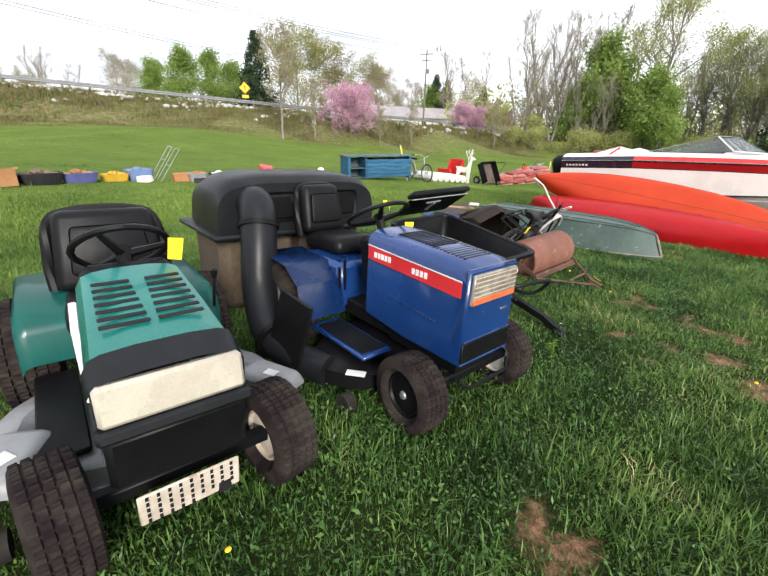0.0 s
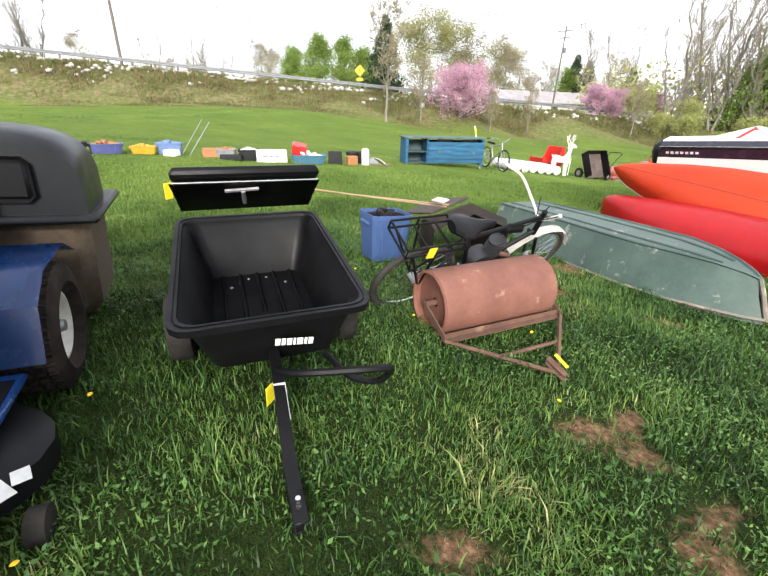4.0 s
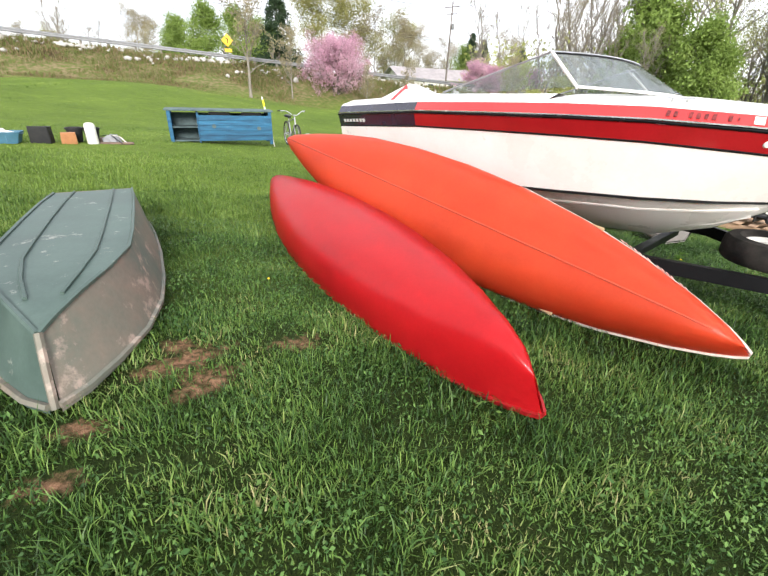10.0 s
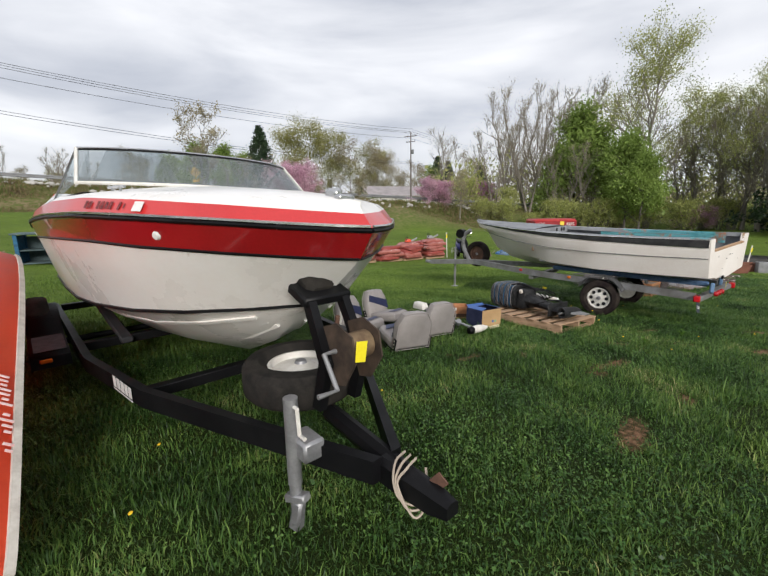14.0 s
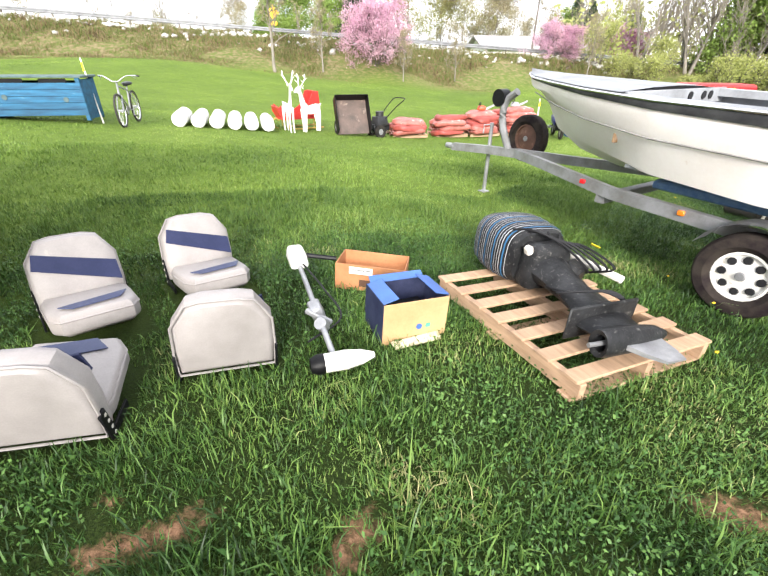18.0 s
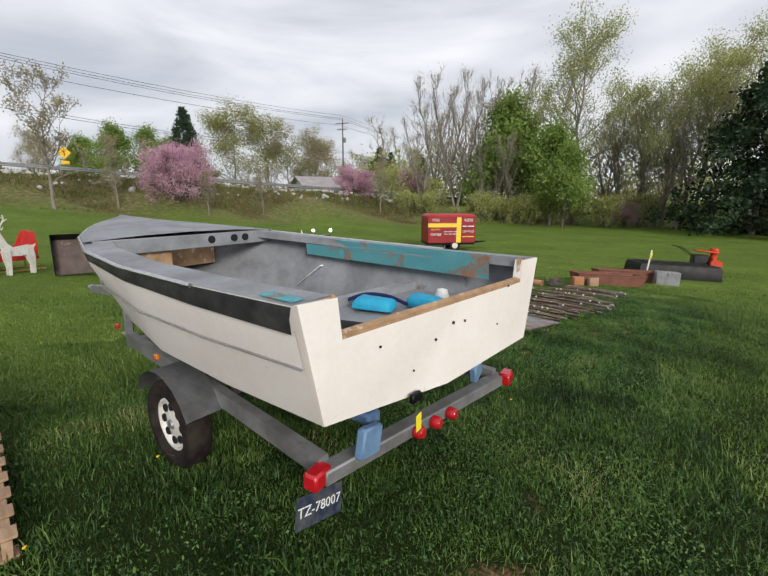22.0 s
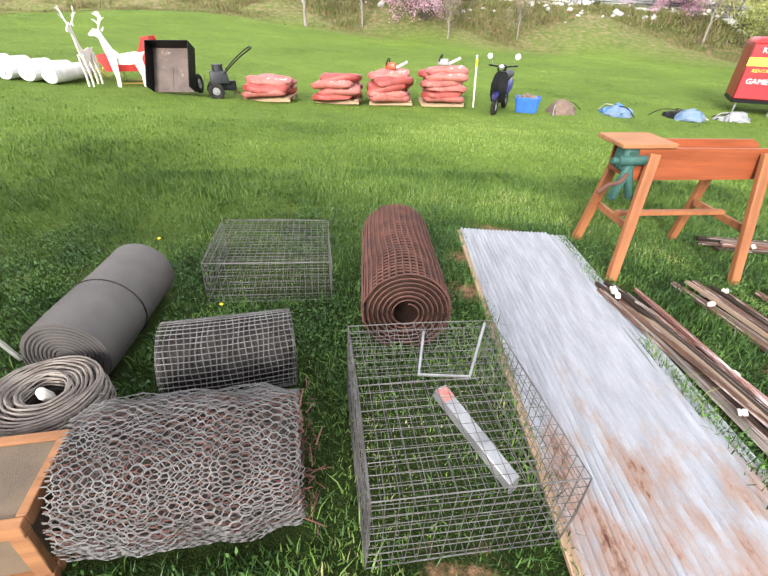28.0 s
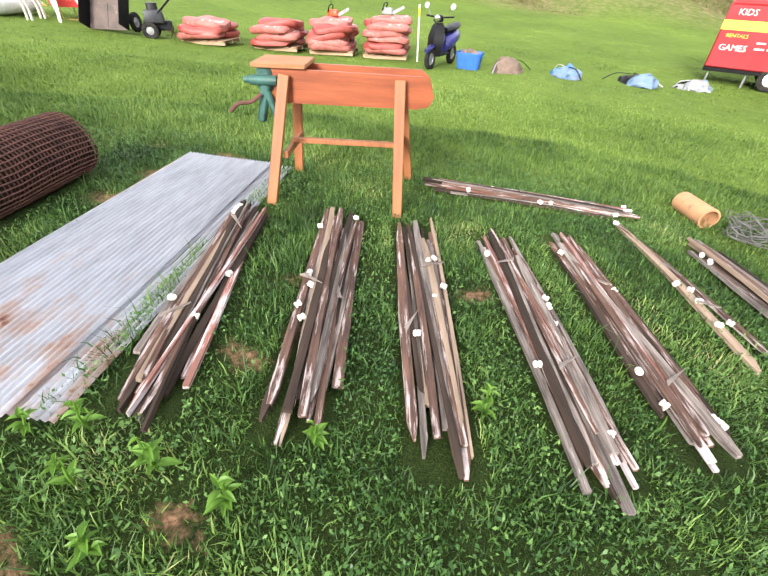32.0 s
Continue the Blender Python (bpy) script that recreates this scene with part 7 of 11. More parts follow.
# ---------------------------------------------------------------- dump cart
def dump_cart():
    M = pose(0.80, 3.25, gz(0.80, 3.25), 0, 0, -49.5)
    C = thing("dump_cart", "black plastic dump cart with ribbed tub and raised lid", "garden cart", M)
    g0 = gz(0.80, 3.25)
    tilt = rot(0, 7.5, 0, (0, 0, 0.33))

    def ring(l0, l1, w, z, r):
        pts = []
        for cx, cy, a0 in ((l1 - r, w - r, 0), (l0 + r, w - r, 90), (l0 + r, -w + r, 180), (l1 - r, -w + r, 270)):
            for k in range(4):
                a = radians(a0 + 30 * k)
                pts.append(tilt @ V((cx + r * math.cos(a), cy + r * math.sin(a), z)))
        return pts
    bm = bmn()
    loft(bm, [ring(-.40, .40, .27, -.14, .06), ring(-.50, .53, .36, .20, .07), ring(-.535, .575, .395, .205, .08), ring(-.535, .575, .395, .175, .08)], True, False)
    part("tub_shell", bm, black_plastic, C)
    bm = bmn()
    loft(bm, [ring(-.515, .55, .375, .206, .07), ring(-.47, .49, .325, .16, .06), ring(-.38, .39, .25, -.12, .05)], True, False)
    bm.verts.ensure_lookup_table()
    bm.faces.new(bm.verts[-16:])
    part("tub_lining", bm, black_plastic, C)
    for k in range(5):
        bm = bmn()
        box(bm, 0.74, 0.022, 0.02, tilt @ rot(at=(0, -.19 + .095 * k, -.11)), 0.006, (1, .6))
        part("floor_rib", bm, black_plastic, C)
    for k in range(6):
        for sg in (1, -1):
            bm = bmn()
            revolve(bm, [(0, .006), (.008, .004), (.009, 0)], 8, tilt @ rot(at=(-.32 + .62 * (k % 2) + .02 * k, sg * (.05 + .05 * (k // 2)), -.118)))
            part("bolt", bm, steel, C)
    # lid raised at the back
    bm = bmn()
    loft(bm, [[tilt @ V((x, w * y, z)) for y in (-1, -.5, 0, .5, 1)] for x, w, z in ((-.54, .36, .24), (-.40, .365, .37), (-.30, .375, .47))], False, False)
    bmesh.ops.solidify(bm, geom=bm.faces[:], thickness=0.03)
    lid = part("lid", bm, black_plastic, C, "black folded lid leaning over the tub")
    bm = bmn()
    box(bm, 0.12, 0.74, 0.05, tilt @ rot(0, -35, 0, (-.31, 0, .51)), 0.022, (1, .95), 2)
    part("lid_lip", bm, black_plastic, lid)
    # bright tube added to draw the white highlight along the black lid's edge
    bm = bmn()
    tube(bm, [tilt @ V((-.285, -.36, .475)), tilt @ V((-.285, .36, .475))], 0.006, 6)
    part("lid_edge", bm, chrome, lid)
    bm = bmn()
    tube(bm, [tilt @ V((-.44, -.02, .31)), tilt @ V((-.33, -.03, .41))], 0.012, 6)
    tube(bm, [tilt @ V((-.345, -.12, .41)), tilt @ V((-.335, .05, .42))], 0.010, 6)
    part("lid_latch", bm, steel, lid)
    bm = bmn()
    loft(bm, [[V((-.56, -.34, .52)), V((-.56, .36, .52)), V((-.80, .40, .03)), V((-.80, -.30, .03))], [V((-.585, -.34, .52)), V((-.585, .36, .52)), V((-.825, .40, .03)), V((-.825, -.30, .03))]])
    part("tail_panel", bm, black_plastic, C)
    for sg in (1, -1):
        gw = gz(*((M @ V((0.02, sg * .44, 0))).xy)) - g0
        wheel(C, 0.165, 0.11, 0.082, pose(0.02, sg * .41, gw + .165) @ rot(0, 0, 0 if sg > 0 else 180), rubber, white_steel, 0, dish=0.5)
    bm = bmn()
    tube(bm, [(0.02, -.38, .165), (0.02, .38, .165)], 0.015, 8)
    part("axle", bm, black_paint, C)
    # tongue to the ground, handle bar beside it
    h = M.inverted() @ V((1.44, 2.43, -0.20))
    bm = bmn()
    loft(bm, [[V(p) + V((0, a, b)) for a, b in ((-.022, -.025), (.022, -.025), (.022, .025), (-.022, .025))] for p in ((0.1, 0, .22), (0.52, h.y * .4, .19), (h.x - .06, h.y, h.z + .08), (h.x + .05, h.y, h.z + .03))])
    part("tongue", bm, black_paint, C)
    bm = bmn()
    box(bm, 0.17, 0.048, 0.004, rot(0, 18, math.degrees(math.atan2(h.y * .6, h.x - .52)), (0.72, h.y * .62, .166)), 0.001)
    part("tongue_label", bm, white_card, C)
    bm = bmn()
    box(bm, 0.10, 0.05, 0.012, rot(0, 15, 0, (h.x + .08, h.y, h.z + .045)), 0.004)
    box(bm, 0.10, 0.05, 0.012, rot(0, 15, 0, (h.x + .08, h.y, h.z + .005)), 0.004)
    part("hitch_clevis", bm, black_paint, C)
    bm = bmn()
    tube(bm, [(h.x + .08, h.y, h.z + .09), (h.x + .08, h.y, h.z - .03)], 0.009, 7)
    part("hitch_pin", bm, chrome, C)
    bm = bmn()
    tube(bm, curve_pts([(0.56, -.02, .20), (0.66, .06, .235), (0.74, .30, .25), (0.73, .42, .22), (0.64, .40, .10), (0.56, .30, .09), (0.40, .22, .14)], 4), 0.016, 7)
    part("dump_handle", bm, black_paint, C)
    bars("maker_name", [.02, .016, .02, .01, .024, .012, .02], 0.032, 0.005, tilt @ Matrix.Translation((0.583, -.02, .10)) @ rot(0, 8, 90) @ rot(90, 0, 0), lettering, C, "white maker's lettering")
    return M


cm = dump_cart()
price_tag(cm @ pose(0.64, -0.06, 0.15, 0, 0, -40))
price_tag(cm @ pose(-0.47, -0.40, 0.76, 0, 0, -40))


# ---------------------------------------------------------------- lawn roller
def lawn_roller():
    a, b = V((1.55, 3.79)), V((2.19, 4.39))
    mid = (a + b) / 2
    ang = math.degrees(math.atan2(b.y - a.y, b.x - a.x))
    M = pose(mid.x, mid.y, gz(mid.x, mid.y), 0, 0, ang)
    R = thing("lawn_roller", "rust-brown steel lawn roller with an angle-iron drawbar", "lawn roller", M)
    drum = mat("red_brown_rusted_drum", (0.24, 0.105, 0.075), (0.17, 0.07, 0.05), 0.7, 0.1, scale=4, fine=60, bump=0.25, wear=((0.36, 0.22, 0.16), 0.1, 7))
    L, r = 0.84, 0.205
    bm = bmn()
    revolve(bm, [(r - .012, -L / 2 + .0), (r, -L / 2 + .008), (r, L / 2 - .008), (r - .012, L / 2), (r - .02, L / 2), (r - .02, L / 2 - .05), (0.03, L / 2 - .05)], 40, rot(0, 90, 0, (0, 0, r)))
    revolve(bm, [(r - .012, -L / 2), (r - .02, -L / 2), (r - .02, -L / 2 + .05), (0.03, -L / 2 + .05)], 40, rot(0, 90, 0, (0, 0, r)))
    part("drum", bm, drum, R)
    bm = bmn()
    tube(bm, [(-L / 2 - .02, 0, r), (L / 2 + .02, 0, r)], 0.02, 10)
    part("axle", bm, rust, R)
    h = M.inverted() @ V((2.31, 3.60, gz(2.31, 3.6) + .03))
    fy = -0.24
    for sg in (1, -1):
        bm = bmn()
        loft(bm, [[V(p) + V((u, 0, v)) for u, v in ((-.005, -.02), (.005, -.02), (.005, .02), (-.005, .02))] for p in ((sg * (L / 2 + .018), 0.02, r), (sg * (L / 2 + .018), fy, .09))])
        part("side_arm", bm, rust, R)
        bm = bmn()
        tube(bm, [(sg * (L / 2 + .018), fy, .08), (h.x + sg * .015, h.y, h.z)], 0.014, 5)
        part("drawbar_arm", bm, rust, R)
    bm = bmn()
    box(bm, L + .05, 0.045, 0.006, rot(at=(0, fy + .005, .075)), 0.0)
    box(bm, L + .05, 0.006, 0.035, rot(at=(0, fy + .028, .09)), 0.0)
    part("front_angle", bm, rust, R)
    p0, p1 = V((-(L / 2 + .018), fy, .08)).lerp(V(h), .52), V(((L / 2 + .018), fy, .08)).lerp(V(h), .52)
    bm = bmn()
    tube(bm, [p0, p1], 0.012, 5)
    part("cross_stay", bm, rust, R)
    bm = bmn()
    box(bm, 0.035, 0.13, 0.012, Matrix.Translation(V(h) + V((0, .0, .03))) @ rot(20, 0, 10), 0.003)
    box(bm, 0.035, 0.13, 0.012, Matrix.Translation(V(h) + V((0, .0, -.0))) @ rot(20, 0, 10), 0.003)
    part("hitch_clevis", bm, rust, R)
    return M, h


rm, rh = lawn_roller()
price_tag(rm @ Matrix.Translation(V(rh) + V((0.02, 0.0, 0.06))) @ rot(-60, 20, 25))


# ---------------------------------------------------------------- bicycles
def bicycle(name, label, m, frame_mat, rack=False, engine=False, bar_mat=None, r=0.335, fender=False):
    K = thing(name, label, "bicycle", m)
    rear, front = V((-0.53, 0, r)), V((0.57, 0, r))
    bb, seat, head_t, head_b = V((-0.08, 0, 0.30)), V((-0.26, 0, 0.74)), V((0.36, 0, 0.80)), V((0.39, 0, 0.66))
    tyre = mat("bicycle_tyre", (0.03, 0.028, 0.026), (0.06, 0.055, 0.05), 0.85, scale=20)
    for c, nm in ((rear, "rear_wheel"), (front, "front_wheel")):
        w = new(nm)
        w.parent = K
        w.matrix_basis = Matrix.Translation(c) @ rot(90, 0, 0)
        for rr, tr, nme, mt in ((r - .022, .022, "tyre", tyre), (r - .05, .011, "rim", chrome)):
            bm = bmn()
            tube(bm, [V((rr * math.cos(a), rr * math.sin(a), 0)) for a in np.linspace(0, 2 * math.pi, 41)[:-1]], tr, 7, closed=True)
            part(nme, bm, mt, w)
        bm = bmn()
        cyl(bm, .022, .09, None, 10)
        part("hub", bm, steel, w)
        bm = bmn()
        for k in range(28):
            a = 2 * math.pi * k / 28
            s = 1 if k % 2 else -1
            tube(bm, [V((.02 * math.cos(a + .9), .02 * math.sin(a + .9), s * .035)), V(((r - .055) * math.cos(a), (r - .055) * math.sin(a), 0))], .0016, 3, caps=False)
        tagged(part("spokes", bm, chrome, w), kind="stuff")

    def bar(nm, p, q, rad, mt=frame_mat):
        bm = bmn()
        tube(bm, [p, q], rad, 8)
        return part(nm, bm, mt, K)
    bar("top_tube", seat + V((.02, 0, -.06)), head_t, .016)
    bar("down_tube", bb, head_b, .018)
    bar("seat_tube", bb, seat, .016)
    bar("head_tube", head_b + V((.01, 0, -.03)), head_t + V((-.01, 0, .05)), .02)
    for sg in (1, -1):
        bar("seat_stay", seat + V((0, sg * .02, -.08)), rear + V((0, sg * .06, 0)), .009)
        bar("chain_stay", bb + V((0, sg * .03, 0)), rear + V((0, sg * .06, 0)), .010)
        bar("fork_leg", head_b + V((.01, sg * .045, -.04)), front + V((0, sg * .055, 0)), .013)
        bar("crank", bb + V((0, sg * .07, 0)), bb + V((sg * .12, sg * .08, -.11)), .009, steel)
        bm = bmn()
        box(bm, .09, .08, .02, Matrix.Translation(bb + V((sg * .12, sg * .12, -.11))), .005)
        part("pedal", bm, black_plastic, K)
    bm = bmn()
    cyl(bm, .085, .006, Matrix.Translation(bb + V((0, -.045, 0))) @ rot(90, 0, 0), 22)
    part("chainring", bm, steel, K)
    bm = bmn()
    loft(bm, [[V((x, w * math.cos(a), .80 + zz + .035 * math.sin(a))) for a in np.linspace(0, 2 * math.pi, 11)[:-1]] for x, w, zz in ((-.44, .05, .02), (-.40, .105, .02), (-.32, .11, .01), (-.22, .05, 0), (-.12, .025, 0), (-.08, .012, -.005))])
    part("saddle", bm, vinyl, K)
    bar("seat_post", seat, seat + V((-.02, 0, .06)), .012, chrome)
    bm = bmn()
    if engine:
        # swept bar, turned so that one end stands high
        inv = bk.inverted()
        bar_pts = [inv @ V(p) for p in ((1.851, 4.559, .668), (1.92, 4.59, .625), (1.984, 4.606, .575), (2.049, 4.604, .468), (2.10, 4.55, .38), (2.13, 4.50, .33), (2.19, 4.46, .34), (2.24, 4.40, .38))]
        tube(bm, curve_pts(bar_pts, 5), .0098, 8)
    else:
        tube(bm, curve_pts([(0.15, -.36, .97), (0.24, -.33, .98), (.37, -.20, .97), (.40, -.06, .88), (.40, .06, .88), (.37, .20, .97), (.24, .33, .98), (.15, .36, .97)], 5), .012, 7)
    hb = part("handlebar", bm, bar_mat or chrome, K)
    bar("stem", head_t + V((-.01, 0, .04)), bar_pts[5] if engine else V((.40, 0, .885)), .013, chrome)
    for sg in (1, -1):
        if engine:
            p, q = (bar_pts[0], bar_pts[1]) if sg > 0 else (bar_pts[-1], bar_pts[-2])
            bm = bmn()
            tube(bm, [p + (p - q) * .2, q], .0135, 8)
            part("grip", bm, white_steel, hb)
            bm = bmn()
            tube(bm, [q + V((0, 0, -.012)), p.lerp(q, .4) + V((.03, 0, -.035))], .006, 5)
            part("brake_lever", bm, steel, hb)
            continue
        bm = bmn()
        tube(bm, [(.20, sg * .345, .98), (.06, sg * .375, .965)], .017, 8)
        part("grip", bm, bar_mat or black_plastic, hb)
        bm = bmn()
        tube(bm, [(.27, sg * .29, .965), (.16, sg * .33, .93)], .007, 5)
        part("brake_lever", bm, steel, hb)
    if fender:
        bm = bmn()
        loft(bm, [[front + V(((r + .018) * math.cos(a), y, (r + .018 - abs(y) * .5) * math.sin(a))) for a in np.linspace(radians(20), radians(155), 12)] for y in (-.035, -.02, .02, .035)], False, False)
        bmesh.ops.solidify(bm, geom=bm.faces[:], thickness=.003)
        part("front_mudguard", bm, white_steel, K, "white front mudguard")
    if rack:
        bm = bmn()
        for pts in (((-.80, -.12, .74), (-.36, -.12, .74), (-.30, -.05, .74)), ((-.80, .12, .74), (-.36, .12, .74), (-.30, .05, .74)), ((-.80, -.12, .74), (-.80, .12, .74)), ((-.62, -.12, .74), (-.62, .12, .74)), ((-.46, -.12, .74), (-.46, .12, .74)), ((-.80, -.12, .80), (-.40, -.12, .80), (-.34, -.12, .74)), ((-.80, .12, .80), (-.40, .12, .80), (-.34, .12, .74)), ((-.80, -.12, .74), (-.80, -.12, .80), (-.80, .12, .80), (-.80, .12, .74)), ((-.60, -.12, .74), (-.60, -.12, .80)), ((-.60, .12, .74), (-.60, .12, .80)), ((-.75, -.12, .74), (-.53, -.07, .335)), ((-.75, .12, .74), (-.53, .07, .335)), ((-.58, -.12, .74), (-.53, -.07, .335)), ((-.58, .12, .74), (-.53, .07, .335))):
            tube(bm, pts, .008, 6)
        tagged(part("rear_rack", bm, black_paint, K), kind="stuff")
    if engine:
        bm = bmn()
        for z in range(7):
            cyl(bm, .065, .010, rot(0, -20, 0, (.07, 0, .50 + .018 * z)), 14)
        cyl(bm, .05, .13, rot(0, -20, 0, (.07, 0, .56)), 14)
        part("engine_cylinder", bm, dark_iron, K)
        bm = bmn()
        cyl(bm, .10, .12, rot(90, 0, 0, (-.02, 0, .42)), 20)
        box(bm, .20, .10, .12, rot(at=(.02, 0, .40)), .02)
        part("crankcase", bm, dark_iron, K)
        bm = bmn()
        tube(bm, curve_pts([(.12, -.03, .5), (.24, -.05, .45), (.20, -.06, .3), (-.1, -.07, .24)], 5), .018, 8)
        part("exhaust", bm, rust, K)
        for k in range(3):
            bm = bmn()
            tube(bm, curve_pts([(.35, -.1 + .1 * k, .90), (.30, 0, .75), (.15, .03 * k, .66), (.02, .02, .55)], 5), .004, 5)
            part("cable", bm, ink, K)
        bm = bmn()
        box(bm, .22, .07, .09, rot(0, 5, 0, (.14, 0, .72)), .03, (.9, .7))
        part("fuel_tank", bm, black_paint, K)
    return K


bk = Matrix.Translation((1.629, 4.496, gz(1.629, 4.496) + 0.005)) @ rot(0, 0, 47.4) @ rot(31, 0, 0) @ Matrix.Scale(0.95, 4)
bicycle("motor_bicycle", "black motorised bicycle leaning on the lawn roller, white handlebar", bk, black_paint, True, True, white_steel, r=0.325, fender=True)
price_tag(bk @ pose(-0.64, -0.135, 0.77, 0, 0, 0))

tub_blue = mat("blue_storage_plastic", (0.055, 0.10, 0.24), (0.045, 0.085, 0.2), 0.5, scale=5)


def storage_tub(name, label, m, l, w, h, mt, filled=None):
    T = thing(name, label, "storage tub", m)
    bm = bmn()

    def rg(k, z, inset=0.0):
        a, b = l / 2 * k - inset, w / 2 * k - inset
        return [V((x, y, z)) for x, y in ((-a, -b * .8), (-a * .85, -b), (a * .85, -b), (a, -b * .8), (a, b * .8), (a * .85, b), (-a * .85, b), (-a, b * .8))]
    loft(bm, [rg(.82, 0), rg(.97, h * .9), rg(1.0, h * .9), rg(1.0, h), rg(.96, h), rg(.80, .02)])
    part("tub_body", bm, mt, T)
    for sg in (1, -1):
        bm = bmn()
        box(bm, .03, w * .5, .03, rot(at=(sg * (l / 2 * .97 + .01), 0, h * .8)), .008)
        part("tub_handle", bm, mt, T)
        for k in (-.25, .25):
            bm = bmn()
            box(bm, .02, .012, h * .6, rot(at=(k * l, sg * w / 2 * .91, h * .42)), .003)
            part("tub_rib", bm, mt, T)
    if filled:
        for k in range(6):
            bm = bmn()
            box(bm, l * .35, w * .3, .07, rot(k * 25, k * 40, k * 70, (-l * .25 + l * .1 * k, (-1) ** k * w * .15, h * .9)), .02)
            jitter(bm, .02, 8)
            part("content_piece", bm, filled, T)
    return T


storage_tub("storage_tub", "blue plastic storage tub filled with dark oddments", laid(0.84, 5.08, 45), 0.40, 0.34, 0.42, tub_blue, black_plastic)

# brown sheet-metal chute behind the bicycle
ch = thing("metal_chute", "battered brown sheet-metal chute lying on its side", "chute", laid(1.42, 5.47, -65) @ Matrix.Scale(1.12, 4))
brown_tin = mat("battered_brown_sheet", (0.085, 0.066, 0.054), (0.05, 0.038, 0.033), 0.6, 0.1, scale=5, wear=((0.18, 0.10, 0.06), 0.12, 7))
bm = bmn()
loft(bm, [[V((x, y0, z0)), V((x, y1, z0)), V((x, y1, z1 * .8)), V((x, (y0 + y1) / 2, z1)), V((x, y0, z1 * .7))] for x, y0, y1, z0, z1 in ((-.42, -.2, .25, .0, .30), (0, -.26, .3, .0, .44), (.3, -.30, .32, .0, .52), (.42, -.28, .30, .02, .46))], True, False)
bmesh.ops.solidify(bm, geom=bm.faces[:], thickness=0.02)
part("chute_body", bm, brown_tin, ch)
bm = bmn()
box(bm, .5, .42, .02, rot(18, -12, 20, (-.38, -.1, .36)), .004)
part("top_flap", bm, brown_tin, ch)
bm = bmn()
box(bm, .12, .09, .012, rot(10, 0, 40, (.12, -.18, .50)), .003)
jitter(bm, .02, 5)
part("torn_paper", bm, trim_white, ch)
rk = thing("long_handled_tools", "two thin wooden tool handles lying across the tub", "tools", pose(0, 0, 0))
for d in (0, .05):
    bm = bmn()
    tube(bm, [(0.08, 5.06 + d, .26 - d * .4), (1.35, 5.42 + d * 2, .14)], .008, 6)
    part("tool_handle", bm, mat("tool_wood", (0.36, 0.25, 0.14), (0.26, 0.18, 0.1), 0.7, scale=9), rk)
price_tag(pose(0.10, 5.06, 0.24, 0, 0, 20))

# ---------------------------------------------------------------- boat seats, pole, trolling motor, boxes, pallet with outboard motor
seat_grey = mat("light_grey_vinyl", (0.30, 0.275, 0.265), (0.24, 0.22, 0.212), 0.5, scale=4, fine=150, bump=0.12, wear=((0.38, 0.34, 0.31), 0.07, 8))
seat_navy = mat("navy_vinyl", (0.022, 0.027, 0.065), (0.032, 0.038, 0.085), 0.5, scale=5, fine=150, bump=0.15)
seat_blue = mat("slate_blue_vinyl", (0.045, 0.055, 0.11), (0.06, 0.07, 0.13), 0.5, scale=5, fine=150, bump=0.15)
raw_pine = mat("raw_pine", (0.44, 0.29, 0.185), (0.31, 0.20, 0.125), 0.75, scale=6, fine=50, bump=0.3, stretch=(0.5, 5, 5), per=0.12, wear=((0.28, 0.2, 0.14), 0.05, 6))


def cushion(pts, t0, t1, r=0.035):
    """A stuffed slab: an outline in x and y, from height t0 to t1, with rounded rims."""
    bm = bmn()
    c = sum((V((p[0], p[1], 0)) for p in pts), V()) / len(pts)
    rings = []
    for k, z in ((1 - r * 4, t0), (1 - r, t0 + r * .5), (1, t0 + r), (1, t1 - r), (1 - r * .8, t1 - r * .4), (1 - r * 2.4, t1), (0.55, t1 + .012), (0.08, t1 + .014)):
        rings.append([V((c.x + (p[0] - c.x) * k, c.y + (p[1] - c.y) * k, z)) for p in pts])
    loft(bm, rings)
    return bm


def band(pts, z, h=0.006):
    bm = bmn()
    loft(bm, [[V((*p, z - h)) for p in pts], [V((*p, z)) for p in pts]])
    return bm


